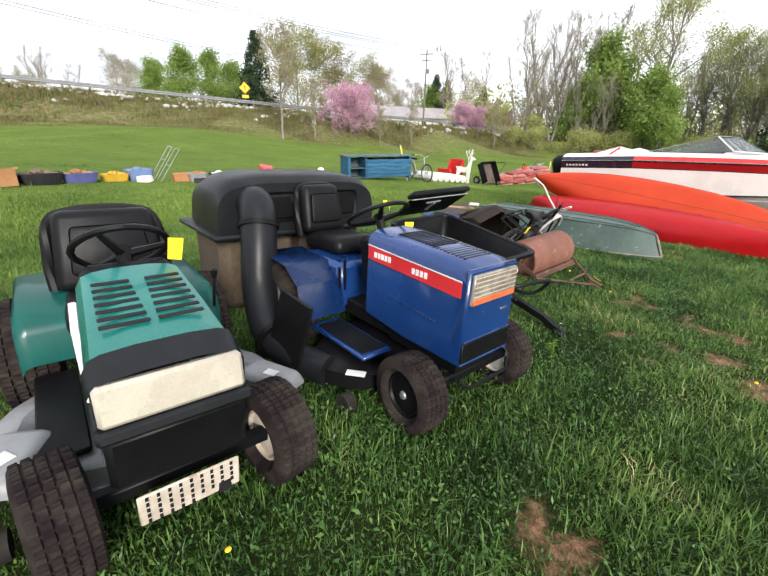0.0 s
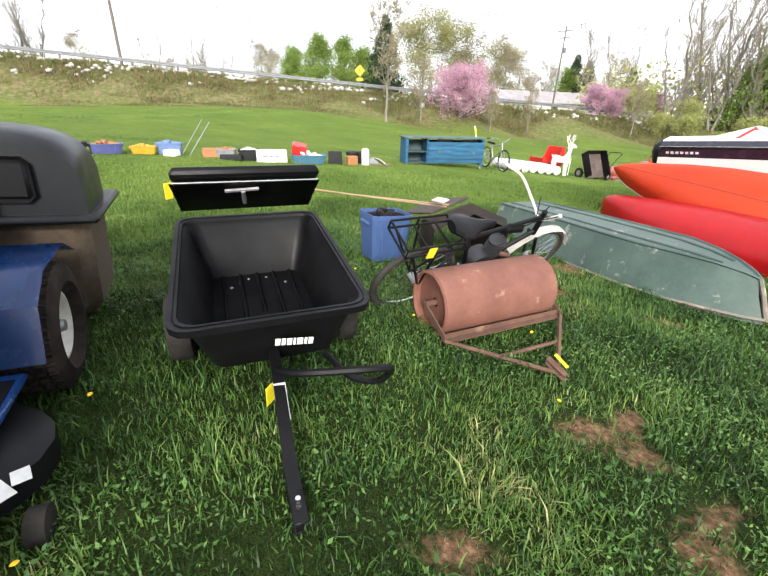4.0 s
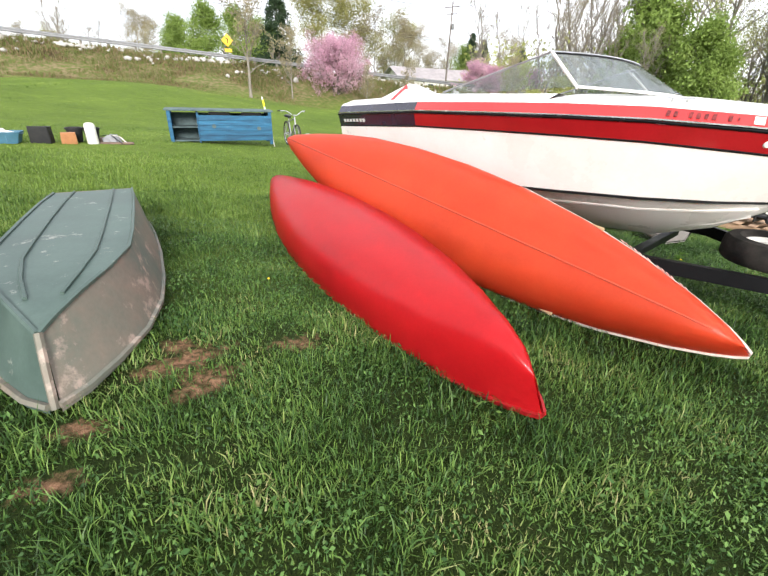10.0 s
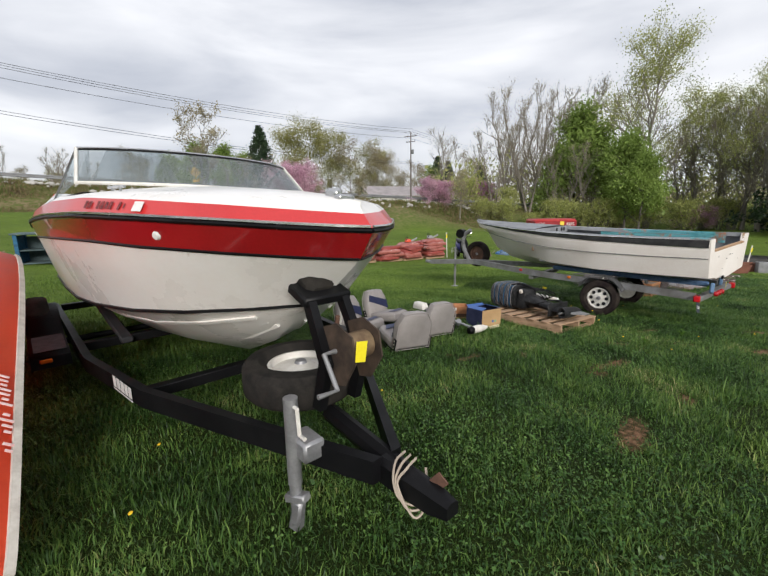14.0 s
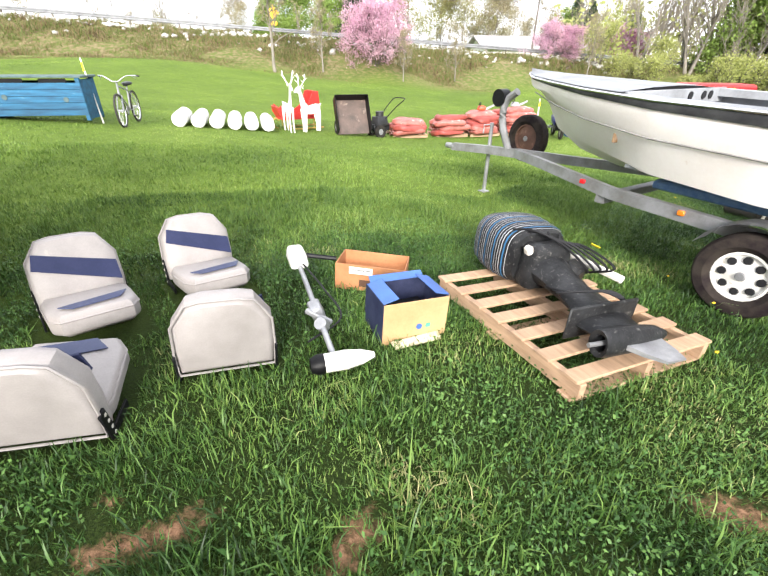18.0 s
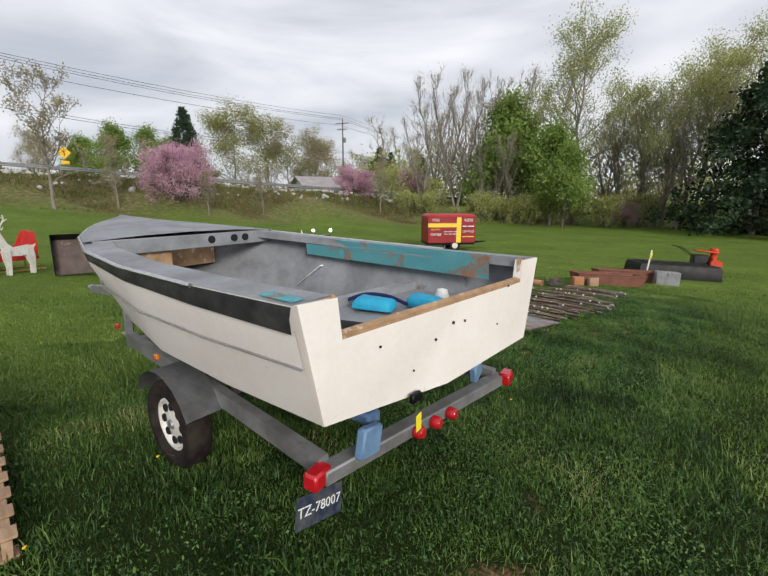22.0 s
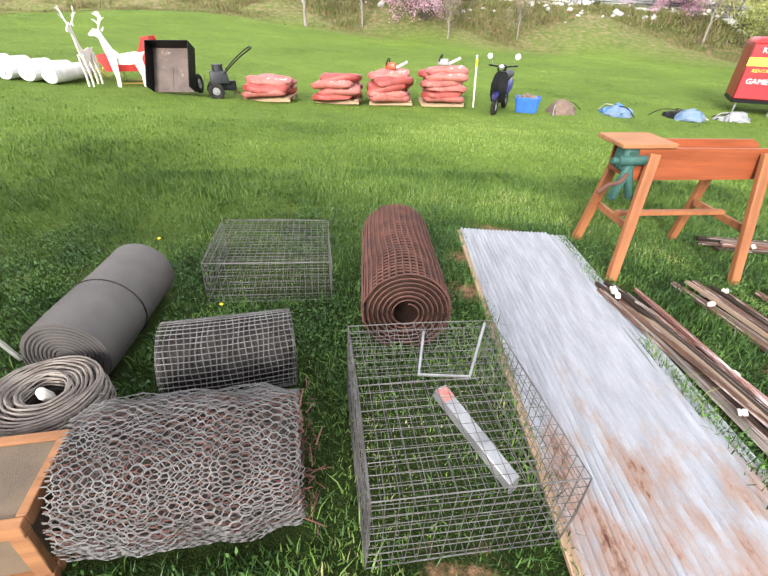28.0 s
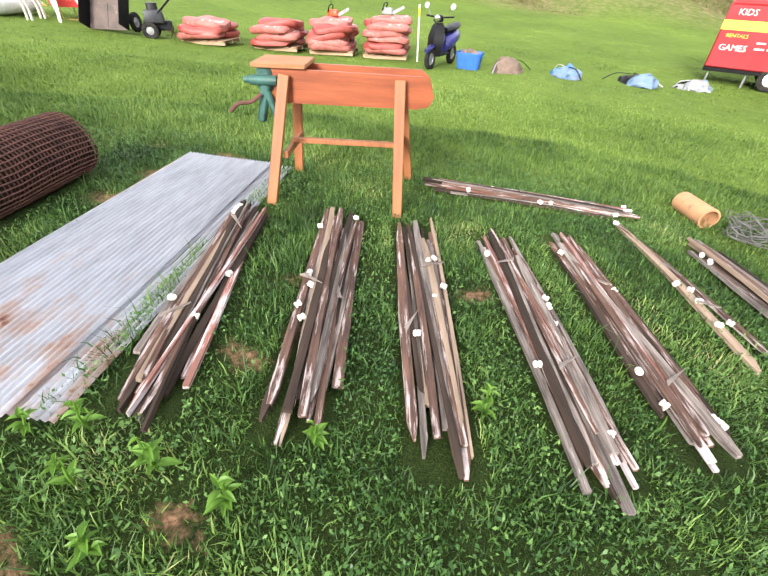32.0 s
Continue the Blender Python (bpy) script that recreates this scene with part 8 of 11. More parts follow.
def boat_seat(x, y, rz, back, lift, label):
    S = thing("folding_chair", label, "seat", laid(x, y, rz) @ Matrix.Scale(.92, 4), "boat seats on the grass")
    base = [(-.21, .02), (.21, .02), (.225, .08), (.215, .36), (.17, .43), (-.17, .43), (-.215, .36), (-.225, .08)]
    q = part("seat_cushion", cushion(base, .02, .15), seat_grey, S)
    q.matrix_basis = rot(lift, 0, 0)
    part("cushion_stripe", band([(-.13, .37), (.10, .40), (.16, .33), (-.18, .27)], .172), seat_blue, q, "slate blue stripe")
    bm = bmn()
    tube(bm, [V((p[0] * 1.0, .225 + (p[1] - .225) * 1.0, .115)) for p in base], .006, 5, closed=True)
    part("piping", bm, seat_grey, q)
    up = [(-.225, .0), (.225, .0), (.232, .14), (.225, .30), (.15, .415), (.08, .43), (-.08, .43), (-.15, .415), (-.225, .30), (-.232, .14)]
    b = part("backrest", cushion(up, -.06, .06), seat_grey, S)
    b.matrix_basis = Matrix.Translation((0, -.02, .05)) @ rot(90 + back, 0, 0) @ rot(180, 0, 180)
    part("backrest_stripe", band([(-.21, .265), (-.19, .355), (.205, .245), (.212, .12)], .078, .012), seat_navy, b, "navy diagonal stripe")
    bm = bmn()
    tube(bm, [V((p[0], p[1], -.052)) for p in up], .006, 5, closed=True)
    part("piping", bm, seat_grey, b)
    for sg in (1, -1):
        bm = bmn()
        box(bm, .012, .05, .19, rot(18, 0, 0, (sg * .235, -.06, .09)), .003)
        box(bm, .012, .16, .045, rot(0, 0, 0, (sg * .235, .06, .03)), .003)
        h = part("hinge_bracket", bm, black_paint, S, "black perforated hinge bracket")
        for k in range(4):
            bm = bmn()
            cyl(bm, .009, .016, rot(0, 90, 0, (sg * .235, -.035 - .013 * k, .03 + .042 * k)), 8)
            part("bolt_hole", bm, trim_white, h)
    return S


boat_seat(8.19, 9.20, 35, 10, 12, "light grey vinyl boat seat seen from its plain back")
boat_seat(8.49, 9.82, 40, 8, 10, "light grey vinyl boat seat with black hinge brackets")
boat_seat(7.44, 9.90, -116, 14, 8, "light grey boat seat with navy diagonal stripe, folded open")
boat_seat(7.70, 10.52, -120, 14, 8, "light grey boat seat with navy stripe on its backrest")

pole = thing("white_post", "peeling white wooden post leaning with a yellow tag", "post", pose(0, 0, 0), "white marker posts")


def marker_post(P, foot, top, w=.045):
    f, t = V(foot), V(top)
    d = (t - f)
    m = Matrix.Translation(f) @ V((0, 0, 1)).rotation_difference(d).to_matrix().to_4x4()
    bm = bmn()
    box(bm, w, w * .55, d.length, rot(at=(0, 0, d.length / 2)), .004)
    jitter(bm, .003, 9)
    part("post_shaft", bm, white_post_paint, P)
    P.children[-1].matrix_basis = m
    bm = bmn()
    box(bm, w * 1.05, w * 1.4, .05, rot(at=(0, 0, .025)), .004)
    part("foot_plate", bm, white_post_paint, P)
    P.children[-1].matrix_basis = m
    bm = bmn()
    box(bm, .05, .004, .17, rot(0, 6, 0, (.012, -w * .5, d.length - .17)), .001)
    jitter(bm, .008, 9)
    part("yellow_ribbon", bm, yellow_tag, P, "yellow paper tag")
    P.children[-1].matrix_basis = m


white_post_paint = mat("peeling_white_paint", (0.74, 0.72, 0.68), (0.55, 0.52, 0.47), 0.65, scale=9, wear=((0.34, 0.28, 0.22), 0.10, 10))
marker_post(pole, (7.36, 9.42, gz(7.36, 9.42)), (7.607, 9.214, .314), .034)

# trolling motor lying on the grass
tm = thing("trolling_motor", "white electric trolling motor lying on the grass", "boat motor", pose(0, 0, gz(8.7, 10.3) + .09))
H, F = V((8.33, 10.74, .06)), V((8.98, 9.99, .0))
dz = (F - H).normalized()
bm = bmn()
tube(bm, [H, F], .016, 10)
part("shaft", bm, steel, tm)
bm = bmn()
hm = Matrix.Translation(H - dz * .05) @ rot(0, 0, -49)
box(bm, .24, .13, .10, hm @ rot(at=(-.02, 0, .03)), .025, (.8, .8), 2)
part("motor_head", bm, white_steel, tm)
bm = bmn()
tube(bm, [H + V((.0, .05, .05)), H + V((.22, .12, .03))], .016, 8)
part("tiller_grip", bm, black_plastic, tm)
bm = bmn()
pm = Matrix.Translation(F) @ rot(0, 90, 38)
revolve(bm, [(0, -.10), (.03, -.095), (.046, -.06), (.048, .05), (.036, .13), (.015, .19), (0, .195)], 16, pm)
part("motor_pod", bm, white_steel, tm)
bm = bmn()
revolve(bm, [(0, -.125), (.035, -.12), (.049, -.09), (.049, -.055)], 16, pm)
part("pod_nose", bm, black_plastic, tm)
bm = bmn()
box(bm, .10, .07, .10, Matrix.Translation(H.lerp(F, .56)) @ rot(20, 10, -49), .01)
box(bm, .16, .03, .03, Matrix.Translation(H.lerp(F, .62)) @ rot(0, 30, 20), .006)
cyl(bm, .035, .06, Matrix.Translation(H.lerp(F, .7)) @ rot(40, 0, 0), 10)
part("clamp_bracket", bm, steel, tm)
bm = bmn()
tube(bm, curve_pts([H + V((.02, 0, .02)), H.lerp(F, .3) + V((.10, .02, .0)), H.lerp(F, .6) + V((.1, .08, -.04)), H.lerp(F, .8) + V((-.1, -.02, -.05))], 6), .006, 5)
part("power_cord", bm, ink, tm)

# two cardboard boxes
card = mat("brown_cardboard", (0.46, 0.30, 0.15), (0.38, 0.24, 0.115), 0.85, scale=4, fine=70, bump=0.1, wear=((0.58, 0.42, 0.27), 0.05, 6))
card_red = mat("reddish_box_board", (0.42, 0.19, 0.085), (0.33, 0.14, 0.06), 0.75, scale=4, fine=60, wear=((0.16, 0.09, 0.06), 0.1, 5))
card_navy = mat("dark_printed_card", (0.014, 0.018, 0.045), (0.03, 0.035, 0.07), 0.6, scale=6)
card_blue = mat("blue_printed_card", (0.055, 0.13, 0.36), (0.045, 0.10, 0.29), 0.6, scale=6)


def open_box(name, label, m, l, w, h, face, side, inside, flaps):
    B = thing(name, label, "box", m)
    for nm, sx, sy, at, mt in (("front_panel", l, .008, (0, -w / 2, h / 2), face), ("back_panel", l, .008, (0, w / 2, h / 2), side), ("side_panel", .008, w - .01, (-l / 2 + .004, 0, h / 2), side), ("side_panel", .008, w - .01, (l / 2 - .004, 0, h / 2), side), ("bottom_panel", l - .01, w - .01, (0, 0, .01), inside)):
        bm = bmn()
        if nm == "bottom_panel":
            box(bm, sx, sy, .008, rot(at=at), .002)
        else:
            box(bm, sx, sy, h, rot(at=at), .002)
        jitter(bm, .006, 5)
        part(nm, bm, mt, B)
    for sx, sy, at, r in flaps:
        bm = bmn()
        box(bm, sx, sy, .006, rot(*r, at), .002)
        jitter(bm, .005, 5)
        part("flap", bm, inside, B)
    return B


b2 = open_box("cardboard_box", "open cardboard box with blue printed sides and flaps", laid(9.14, 10.54, 44), .39, .27, .25, card, card_navy, card_blue,
              [(.09, .25, (-.15, 0, .262), (0, -16, 0)), (.09, .25, (.155, 0, .265), (0, 14, 0)), (.34, .05, (0, .15, .265), (35, 0, 0))])
bm = bmn()
cyl(bm, .018, .003, rot(90, 0, 0, (.02, -.142, .09)), 12)
part("printed_logo", bm, card_blue, b2)
bm = bmn()
box(bm, .03, .003, .025, rot(at=(.075, -.142, .09)), .001)
part("printed_patch", bm, mat("green_print", (0.1, 0.45, 0.25), rough=0.7), b2)
bm = bmn()
box(bm, .26, .2, .05, rot(at=(0, 0, .12)), .02)
jitter(bm, .02, 7)
part("contents", bm, black_plastic, b2)
bm = bmn()
box(bm, .3, .05, .012, rot(20, 0, 4, (0, -.17, .02)), .003)
jitter(bm, .015, 8)
part("torn_bottom", bm, mat("torn_card", (0.72, 0.62, 0.42), rough=0.9), b2)
b1 = open_box("wooden_box", "open reddish wooden box with a worn paper label", laid(8.75, 11.00, 12), .47, .26, .19, card_red, card_red, card_red, [])
bm = bmn()
box(bm, .16, .003, .05, rot(at=(-.06, -.135, .15)), .001)
part("paper_label", bm, white_card, b1)
bars("label_print", (.03, .05, .03), .006, .008, rot(90, 0, 0, (-.12, -.138, .155)), ink, b1)
bm = bmn()
box(bm, .26, .004, .05, rot(at=(.06, -.135, .06)), .001)
part("dark_stain", bm, mat("dark_wood_stain", (0.10, 0.05, 0.03), rough=0.8, scale=8), b1)

# pallet
PAL = laid(9.985, 11.03, -44.5)
pal = thing("pallet", "wooden shipping pallet of raw pine slats", "pallet", PAL)
for y in (-.47, 0, .47):
    bm = bmn()
    box(bm, 1.21, .04, .09, rot(at=(0, y, .062)), .003)
    part("stringer", bm, raw_pine, pal)
for k in range(7):
    bm = bmn()
    box(bm, .092, 1.02, .018, rot(0, 0, (k % 3 - 1) * .5, (-.555 + .185 * k, 0, .117)), .003)
    jitter(bm, .002, 6, k)
    part("slat", bm, raw_pine, pal)
for k in (-.55, 0, .55):
    bm = bmn()
    box(bm, .09, 1.02, .016, rot(at=(k, 0, .008)), .003)
    part("bottom_slat", bm, raw_pine, pal)

# outboard motor lying on the pallet
ob_black = mat("scuffed_black_outboard_paint", (0.012, 0.0122, 0.013), (0.028, 0.0285, 0.030), 0.4, scale=9, fine=60, bump=0.45, wear=((0.10, 0.095, 0.09), 0.14, 45))
ob_blue = mat("cowl_blue_stripe", (0.05, 0.22, 0.45), rough=0.4)
ob_white = mat("cowl_white_stripe", (0.62, 0.62, 0.62), (0.5, 0.5, 0.52), 0.4)
OM = PAL @ rot(0, 0, 0, (-.46, .05, .128)) @ rot(0, 0, -7) @ Matrix.Diagonal((.92, 1.12, 1.12, 1))
om = thing("outboard_motor", "scuffed black outboard motor with striped cowl lying on pallet", "boat motor", OM)


def cowl_ring(x, s=1.0):
    w, h = {-.34: (.10, .09), -.32: (.16, .13), -.26: (.205, .165), -.16: (.22, .18), 0.0: (.22, .18), .12: (.205, .17), .2: (.17, .15)}[x]
    return [V((x, w * s * math.copysign(abs(math.cos(a)) ** .6, math.cos(a)), .175 + h * s * math.copysign(abs(math.sin(a)) ** .6, math.sin(a)))) for a in np.linspace(0, 2 * math.pi, 25)[:-1]]


XS = [-.34, -.32, -.26, -.16, 0.0, .12, .2]
bm = bmn()
loft(bm, [cowl_ring(x) for x in XS])
cw = part("cowl", bm, ob_black, om)
for k in range(20):
    x, mt, w = -.318 + .0245 * k, (ob_white, ob_white, ob_blue, ob_white)[k % 4], (.006, .009, .013, .005)[k % 4]
    i = max(j for j in range(len(XS)) if XS[j] <= x)
    f = (x - XS[i]) / (XS[i + 1] - XS[i])
    rings = []
    for dx in (-w / 2, w / 2):
        g = min(1, max(0, (x + dx - XS[i]) / (XS[i + 1] - XS[i])))
        ra, rb = cowl_ring(XS[i], 1.012), cowl_ring(XS[i + 1], 1.012)
        rings.append([p.lerp(q, g) for p, q in zip(ra, rb)])
    bm = bmn()
    loft(bm, rings, True, False)
    bmesh.ops.solidify(bm, geom=bm.faces[:], thickness=.003)
    part("cowl_stripe", bm, mt, cw)
bm = bmn()
box(bm, .18, .30, .26, rot(at=(.27, 0, .16)), .04, (.9, .8), 2)
box(bm, .12, .16, .14, rot(0, 20, 30, (.34, .16, .12)), .02)
part("engine_mount", bm, ob_black, om)
bm = bmn()
loft(bm, [[V((x, y0 + w * math.cos(a), z + h * math.sin(a))) for a in np.linspace(0, 2 * math.pi, 13)[:-1]] for x, y0, w, z, h in ((.3, 0, .13, .15, .10), (.42, -.01, .11, .14, .075), (.62, -.02, .10, .12, .055), (.80, -.03, .12, .11, .05), (.88, -.03, .15, .11, .055))])
part("drive_leg", bm, ob_black, om)
bm = bmn()
box(bm, .018, .42, .16, rot(0, 0, 4, (.90, -.06, .11)), .008)
part("cavitation_plate", bm, ob_black, om)
bm = bmn()
loft(bm, [[V((x, -.06 + w * math.cos(a), .10 + h * math.sin(a))) for a in np.linspace(0, 2 * math.pi, 13)[:-1]] for x, w, h in ((.90, .16, .04), (1.0, .14, .035), (1.08, .15, .04))])
part("lower_housing", bm, ob_black, om)
bm = bmn()
revolve(bm, [(.036, .02), (.040, .17), (.062, .18), (.068, .14), (.066, 0), (.05, -.12), (.02, -.19), (0, -.20)], 18, rot(90, 0, 0, (1.1, -.05, .10)))
part("gearcase", bm, ob_black, om)
bm = bmn()
loft(bm, [[V((x, y, .10 - t)), V((x, y + w, .10 - t * .6)), V((x, y + w, .10 + t * .6)), V((x, y, .10 + t))] for x, y, w, t in ((1.14, -.14, .22, .012), (1.24, -.10, .17, .01), (1.32, -.05, .10, .006))])
part("skeg", bm, steel, om, "bare grey skeg")
bm = bmn()
cyl(bm, .037, .02, rot(90, 0, 0, (1.1, -.14, .10)), 14)
part("exhaust_opening", bm, ink, om)
bm = bmn()
cyl(bm, .012, .12, rot(90, 0, 0, (1.1, -.22, .10)), 10)
part("propeller_shaft", bm, steel, om)
bm = bmn()
tube(bm, [(.26, .18, .20), (.60, .30, .16)], .022, 8)
part("tilt_tube", bm, white_steel, om)
for k in range(5):
    bm = bmn()
    tube(bm, curve_pts([(.1 + .03 * k, -.15 + .06 * k, .33), (.26, -.1 + .05 * k, .36 - .02 * k), (.36, .05 + .03 * k, .29), (.42 + .05 * k, .2, .16 + .02 * k), (.3, .26, .10)], 5), .007, 5)
    part("hose", bm, ink, om)
for k in range(3):
    bm = bmn()
    tube(bm, curve_pts([(.5 + .05 * k, -.12, .12), (.7, -.13 - .02 * k, .17), (.8, 0.02 * k, .20), (.88, .12, .15)], 5), .006, 5)
    part("cord", bm, ink, om)
bm = bmn()
box(bm, .05, .04, .05, rot(20, 0, 0, (.29, -.14, .26)), .008)
part("pale_clamp", bm, trim_white, om)
price_tag(OM @ pose(.40, .22, .30, 70, 20, 40), "yellow paper tag tied on the outboard motor")

# ---------------------------------------------------------------- wire rolls, cages, tin, boards, bench
screen_wire = mat("grey_screen_wire", (0.125, 0.112, 0.105), (0.085, 0.076, 0.072), 0.7, 0.25, scale=5, fine=260, bump=0.5)
zinc = mat("zinc_wire", (0.145, 0.138, 0.135), (0.075, 0.068, 0.064), 0.55, 0.35, scale=12)
rusty_wire = mat("rusty_wire", (0.13, 0.056, 0.042), (0.07, 0.032, 0.026), 0.85, 0.1, scale=9)
# solid near-black cores added inside the rolls close the open mesh
dark_core = mat("near_black_wire", (0.022, 0.020, 0.018), (0.045, 0.038, 0.034), 0.9, scale=14, fine=120, bump=0.7)
rust_core = mat("near_black_rust", (0.022, 0.012, 0.009), (0.04, 0.022, 0.015), 0.95, scale=14, fine=120, bump=0.7)
cedar = mat("orange_brown_wood", (0.33, 0.15, 0.065), (0.23, 0.10, 0.042), 0.75, scale=5, fine=50, bump=0.25, stretch=(0.6, 5, 5), per=0.1)
marker_post(thing("white_post", "peeling white post with yellow tag beside the wire rolls", "post", pose(0, 0, 0), "white marker posts"), (12.30, 14.62, gz(12.30, 14.62)), (12.29, 14.36, -.185), .033)


def lying(a, b, r):
    """A pose at a, x running to b on the ground, with the axis r above it."""
    p, q = V((a[0], a[1], gz(*a) + r)), V((b[0], b[1], gz(*b) + r))
    return Matrix.Translation(p) @ V((1, 0, 0)).rotation_difference(q - p).to_matrix().to_4x4(), (q - p).length


def spiral_end(L, r, turns, wire_r, x):
    bm = bmn()
    tube(bm, [V((x, r * f * math.cos(2 * math.pi * turns * f), r * f * math.sin(2 * math.pi * turns * f))) for f in np.linspace(.25, 1, int(turns * 20))], wire_r, 4)
    return bm


# grey window-screen roll
m, L = lying((12.67, 14.74), (12.20, 15.26), .17)
g = thing("screen_roll", "grey roll of fine window screen lying on grass", "wire roll", m, "wire rolls")
bm = bmn()
rings = []
for x in np.linspace(-.02, L, 14):
    k = 1 + .02 * math.sin(x * 9)
    rings.append([V((x, .168 * k * math.cos(a), .168 * k * math.sin(a) + .002)) for a in np.linspace(0, 2 * math.pi, 41)[:-1]])
loft(bm, rings)
part("rolled_screen", bm, screen_wire, g)
for x in (-.024, L + .004):
    part("roll_edge", spiral_end(L, .165, 11, .003, x), screen_wire, g)
bm = bmn()
tube(bm, [V((L * .45, .172 * math.cos(a), .172 * math.sin(a))) for a in np.linspace(0, 2 * math.pi, 31)[:-1]], .004, 4, closed=True)
part("tie_wire", bm, dark_core, g)

# barbed-wire coil
bw = thing("barbed_wire_coil", "grey rusty coil of barbed wire lying flat on grass", "wire roll", laid(12.88, 14.585, 0), "wire rolls")
rngc = np.random.default_rng(4)
bm = bmn()
for k in range(20):
    for turn, rr in enumerate((.178, .162, .146, .128) if k < 15 else (.176, .162, .148, .134, .118, .102, .086, .070)):
        ph, r = rngc.uniform(0, 6.28), rr + rngc.normal(0, .004)
        ww, tilt_ = rngc.uniform(.002, .006), rngc.uniform(-.006, .006)
        tube(bm, [V(((r + ww * math.sin(3 * a + ph)) * math.cos(a), (r + ww * math.cos(2 * a + ph)) * math.sin(a), .012 + .0112 * k + tilt_ * math.sin(a + ph) + .003 * math.sin(5 * a + ph))) for a in np.linspace(0, 2 * math.pi, 31)[:-1]], .0042, 4, closed=True)
for k in range(90):
    a, z = rngc.uniform(0, 6.28), rngc.uniform(.02, .23)
    p = V((.178 * math.cos(a), .178 * math.sin(a), z))
    tube(bm, [p, p + V(rngc.normal(0, .016, 3))], .0022, 3)
tagged(part("wound_wire", bm, mat("weathered_barbed_wire", (0.27, 0.235, 0.205), (0.13, 0.105, 0.09), 0.7, 0.2, scale=14), bw), kind="stuff")
bm = bmn()
revolve(bm, [(.06, .0), (.125, .0), (.125, .16), (.06, .165), (.06, .0)], 24)
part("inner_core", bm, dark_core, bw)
bm = bmn()
box(bm, .05, .03, .08, rot(20, 20, 0, (.01, 0, .2)), .01)
part("pale_rag", bm, trim_white, bw)

# hardware-cloth roll
def grid_roll(name, label, a, b, r, across, along, wr, wire_mat, core_mat, oval=1.0, layers=2):
    m, L = lying(a, b, r * oval)
    R = thing(name, label, "wire roll", m, "wire rolls")
    bm = bmn()
    n = 30
    for k in range(along + 1):
        x = L * k / along
        tube(bm, [V((x + .004 * math.sin(k + i), (r + .004 * math.sin(i * 2 + k * .3)) * math.cos(2 * math.pi * i / n), oval * r * math.sin(2 * math.pi * i / n))) for i in range(n)], wr, 4, closed=True)
    for k in range(across):
        t = 2 * math.pi * k / across
        tube(bm, [V((x, (r + wr) * math.cos(t + .04 * math.sin(x * 8)), oval * (r + wr) * math.sin(t + .04 * math.sin(x * 8)))) for x in np.linspace(-.008, L + .008, 5)], wr, 4)
    tagged(part("wire_mesh", bm, wire_mat, R), kind="stuff")
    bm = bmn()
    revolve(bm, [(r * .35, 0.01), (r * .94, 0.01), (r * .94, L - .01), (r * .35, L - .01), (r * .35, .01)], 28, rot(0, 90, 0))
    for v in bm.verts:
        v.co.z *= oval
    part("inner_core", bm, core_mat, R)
    for x in (-.01, L + .01):
        sp = spiral_end(L, r, 9, wr * .8, x)
        for v in sp.verts:
            v.co.z *= oval
        part("roll_edge", sp, wire_mat, R)
    return R


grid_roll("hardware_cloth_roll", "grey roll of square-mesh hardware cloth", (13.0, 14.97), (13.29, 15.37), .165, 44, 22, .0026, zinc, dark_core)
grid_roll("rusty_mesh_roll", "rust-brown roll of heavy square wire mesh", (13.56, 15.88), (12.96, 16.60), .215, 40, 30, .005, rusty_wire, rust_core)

# chicken-wire roll
m, L = lying((13.32, 14.55), (13.74, 15.02), .195)
cw_roll = thing("chicken_wire_roll", "loose grey roll of hexagonal chicken wire on grass", "wire roll", m, "wire rolls")
for layer, (r, wm) in enumerate(((.218, zinc), (.208, zinc), (.198, rusty_wire), (.188, zinc))):
    bm = bmn()
    na, nl = 50, 25
    pitch = L / nl

    def hexp(u, v):
        a = 2 * math.pi * u / na + layer * .07
        d = V(noise.noise_vector(V((u * .35, v * .35, layer * 5)))) * .022
        rr = r + d.x
        bulge = 1 - .10 * abs(2 * v / nl - 1) ** 3
        return V((v * pitch + d.y, rr * bulge * math.cos(a) * 1.04, rr * bulge * math.sin(a) * .96))
    for i in range(na):
        for j in range(nl):
            o = .5 * (j % 2)
            p0, p1 = hexp(i + o, j), hexp(i + o, j + .55)
            tube(bm, [p0, p1], .0020, 3, caps=False)
            for s in (-.5, .5):
                tube(bm, [p1, hexp(i + o + s, j + 1)], .0015, 3, caps=False)
    tagged(part("hexagonal_mesh", bm, wm, cw_roll), kind="stuff")
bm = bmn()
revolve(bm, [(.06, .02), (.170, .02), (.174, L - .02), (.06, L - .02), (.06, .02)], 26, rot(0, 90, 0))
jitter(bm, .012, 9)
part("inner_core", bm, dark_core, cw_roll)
bm = bmn()
for k in range(60):
    a, x = rngc.uniform(0, 6.28), L + rngc.uniform(-.02, .05)
    r = rngc.uniform(.05, .21)
    p = V((x, r * math.cos(a), r * math.sin(a)))
    tube(bm, [p, p + V(rngc.normal(0, .035, 3))], .002, 3)
tagged(part("loose_wire", bm, rusty_wire, cw_roll), kind="stuff")

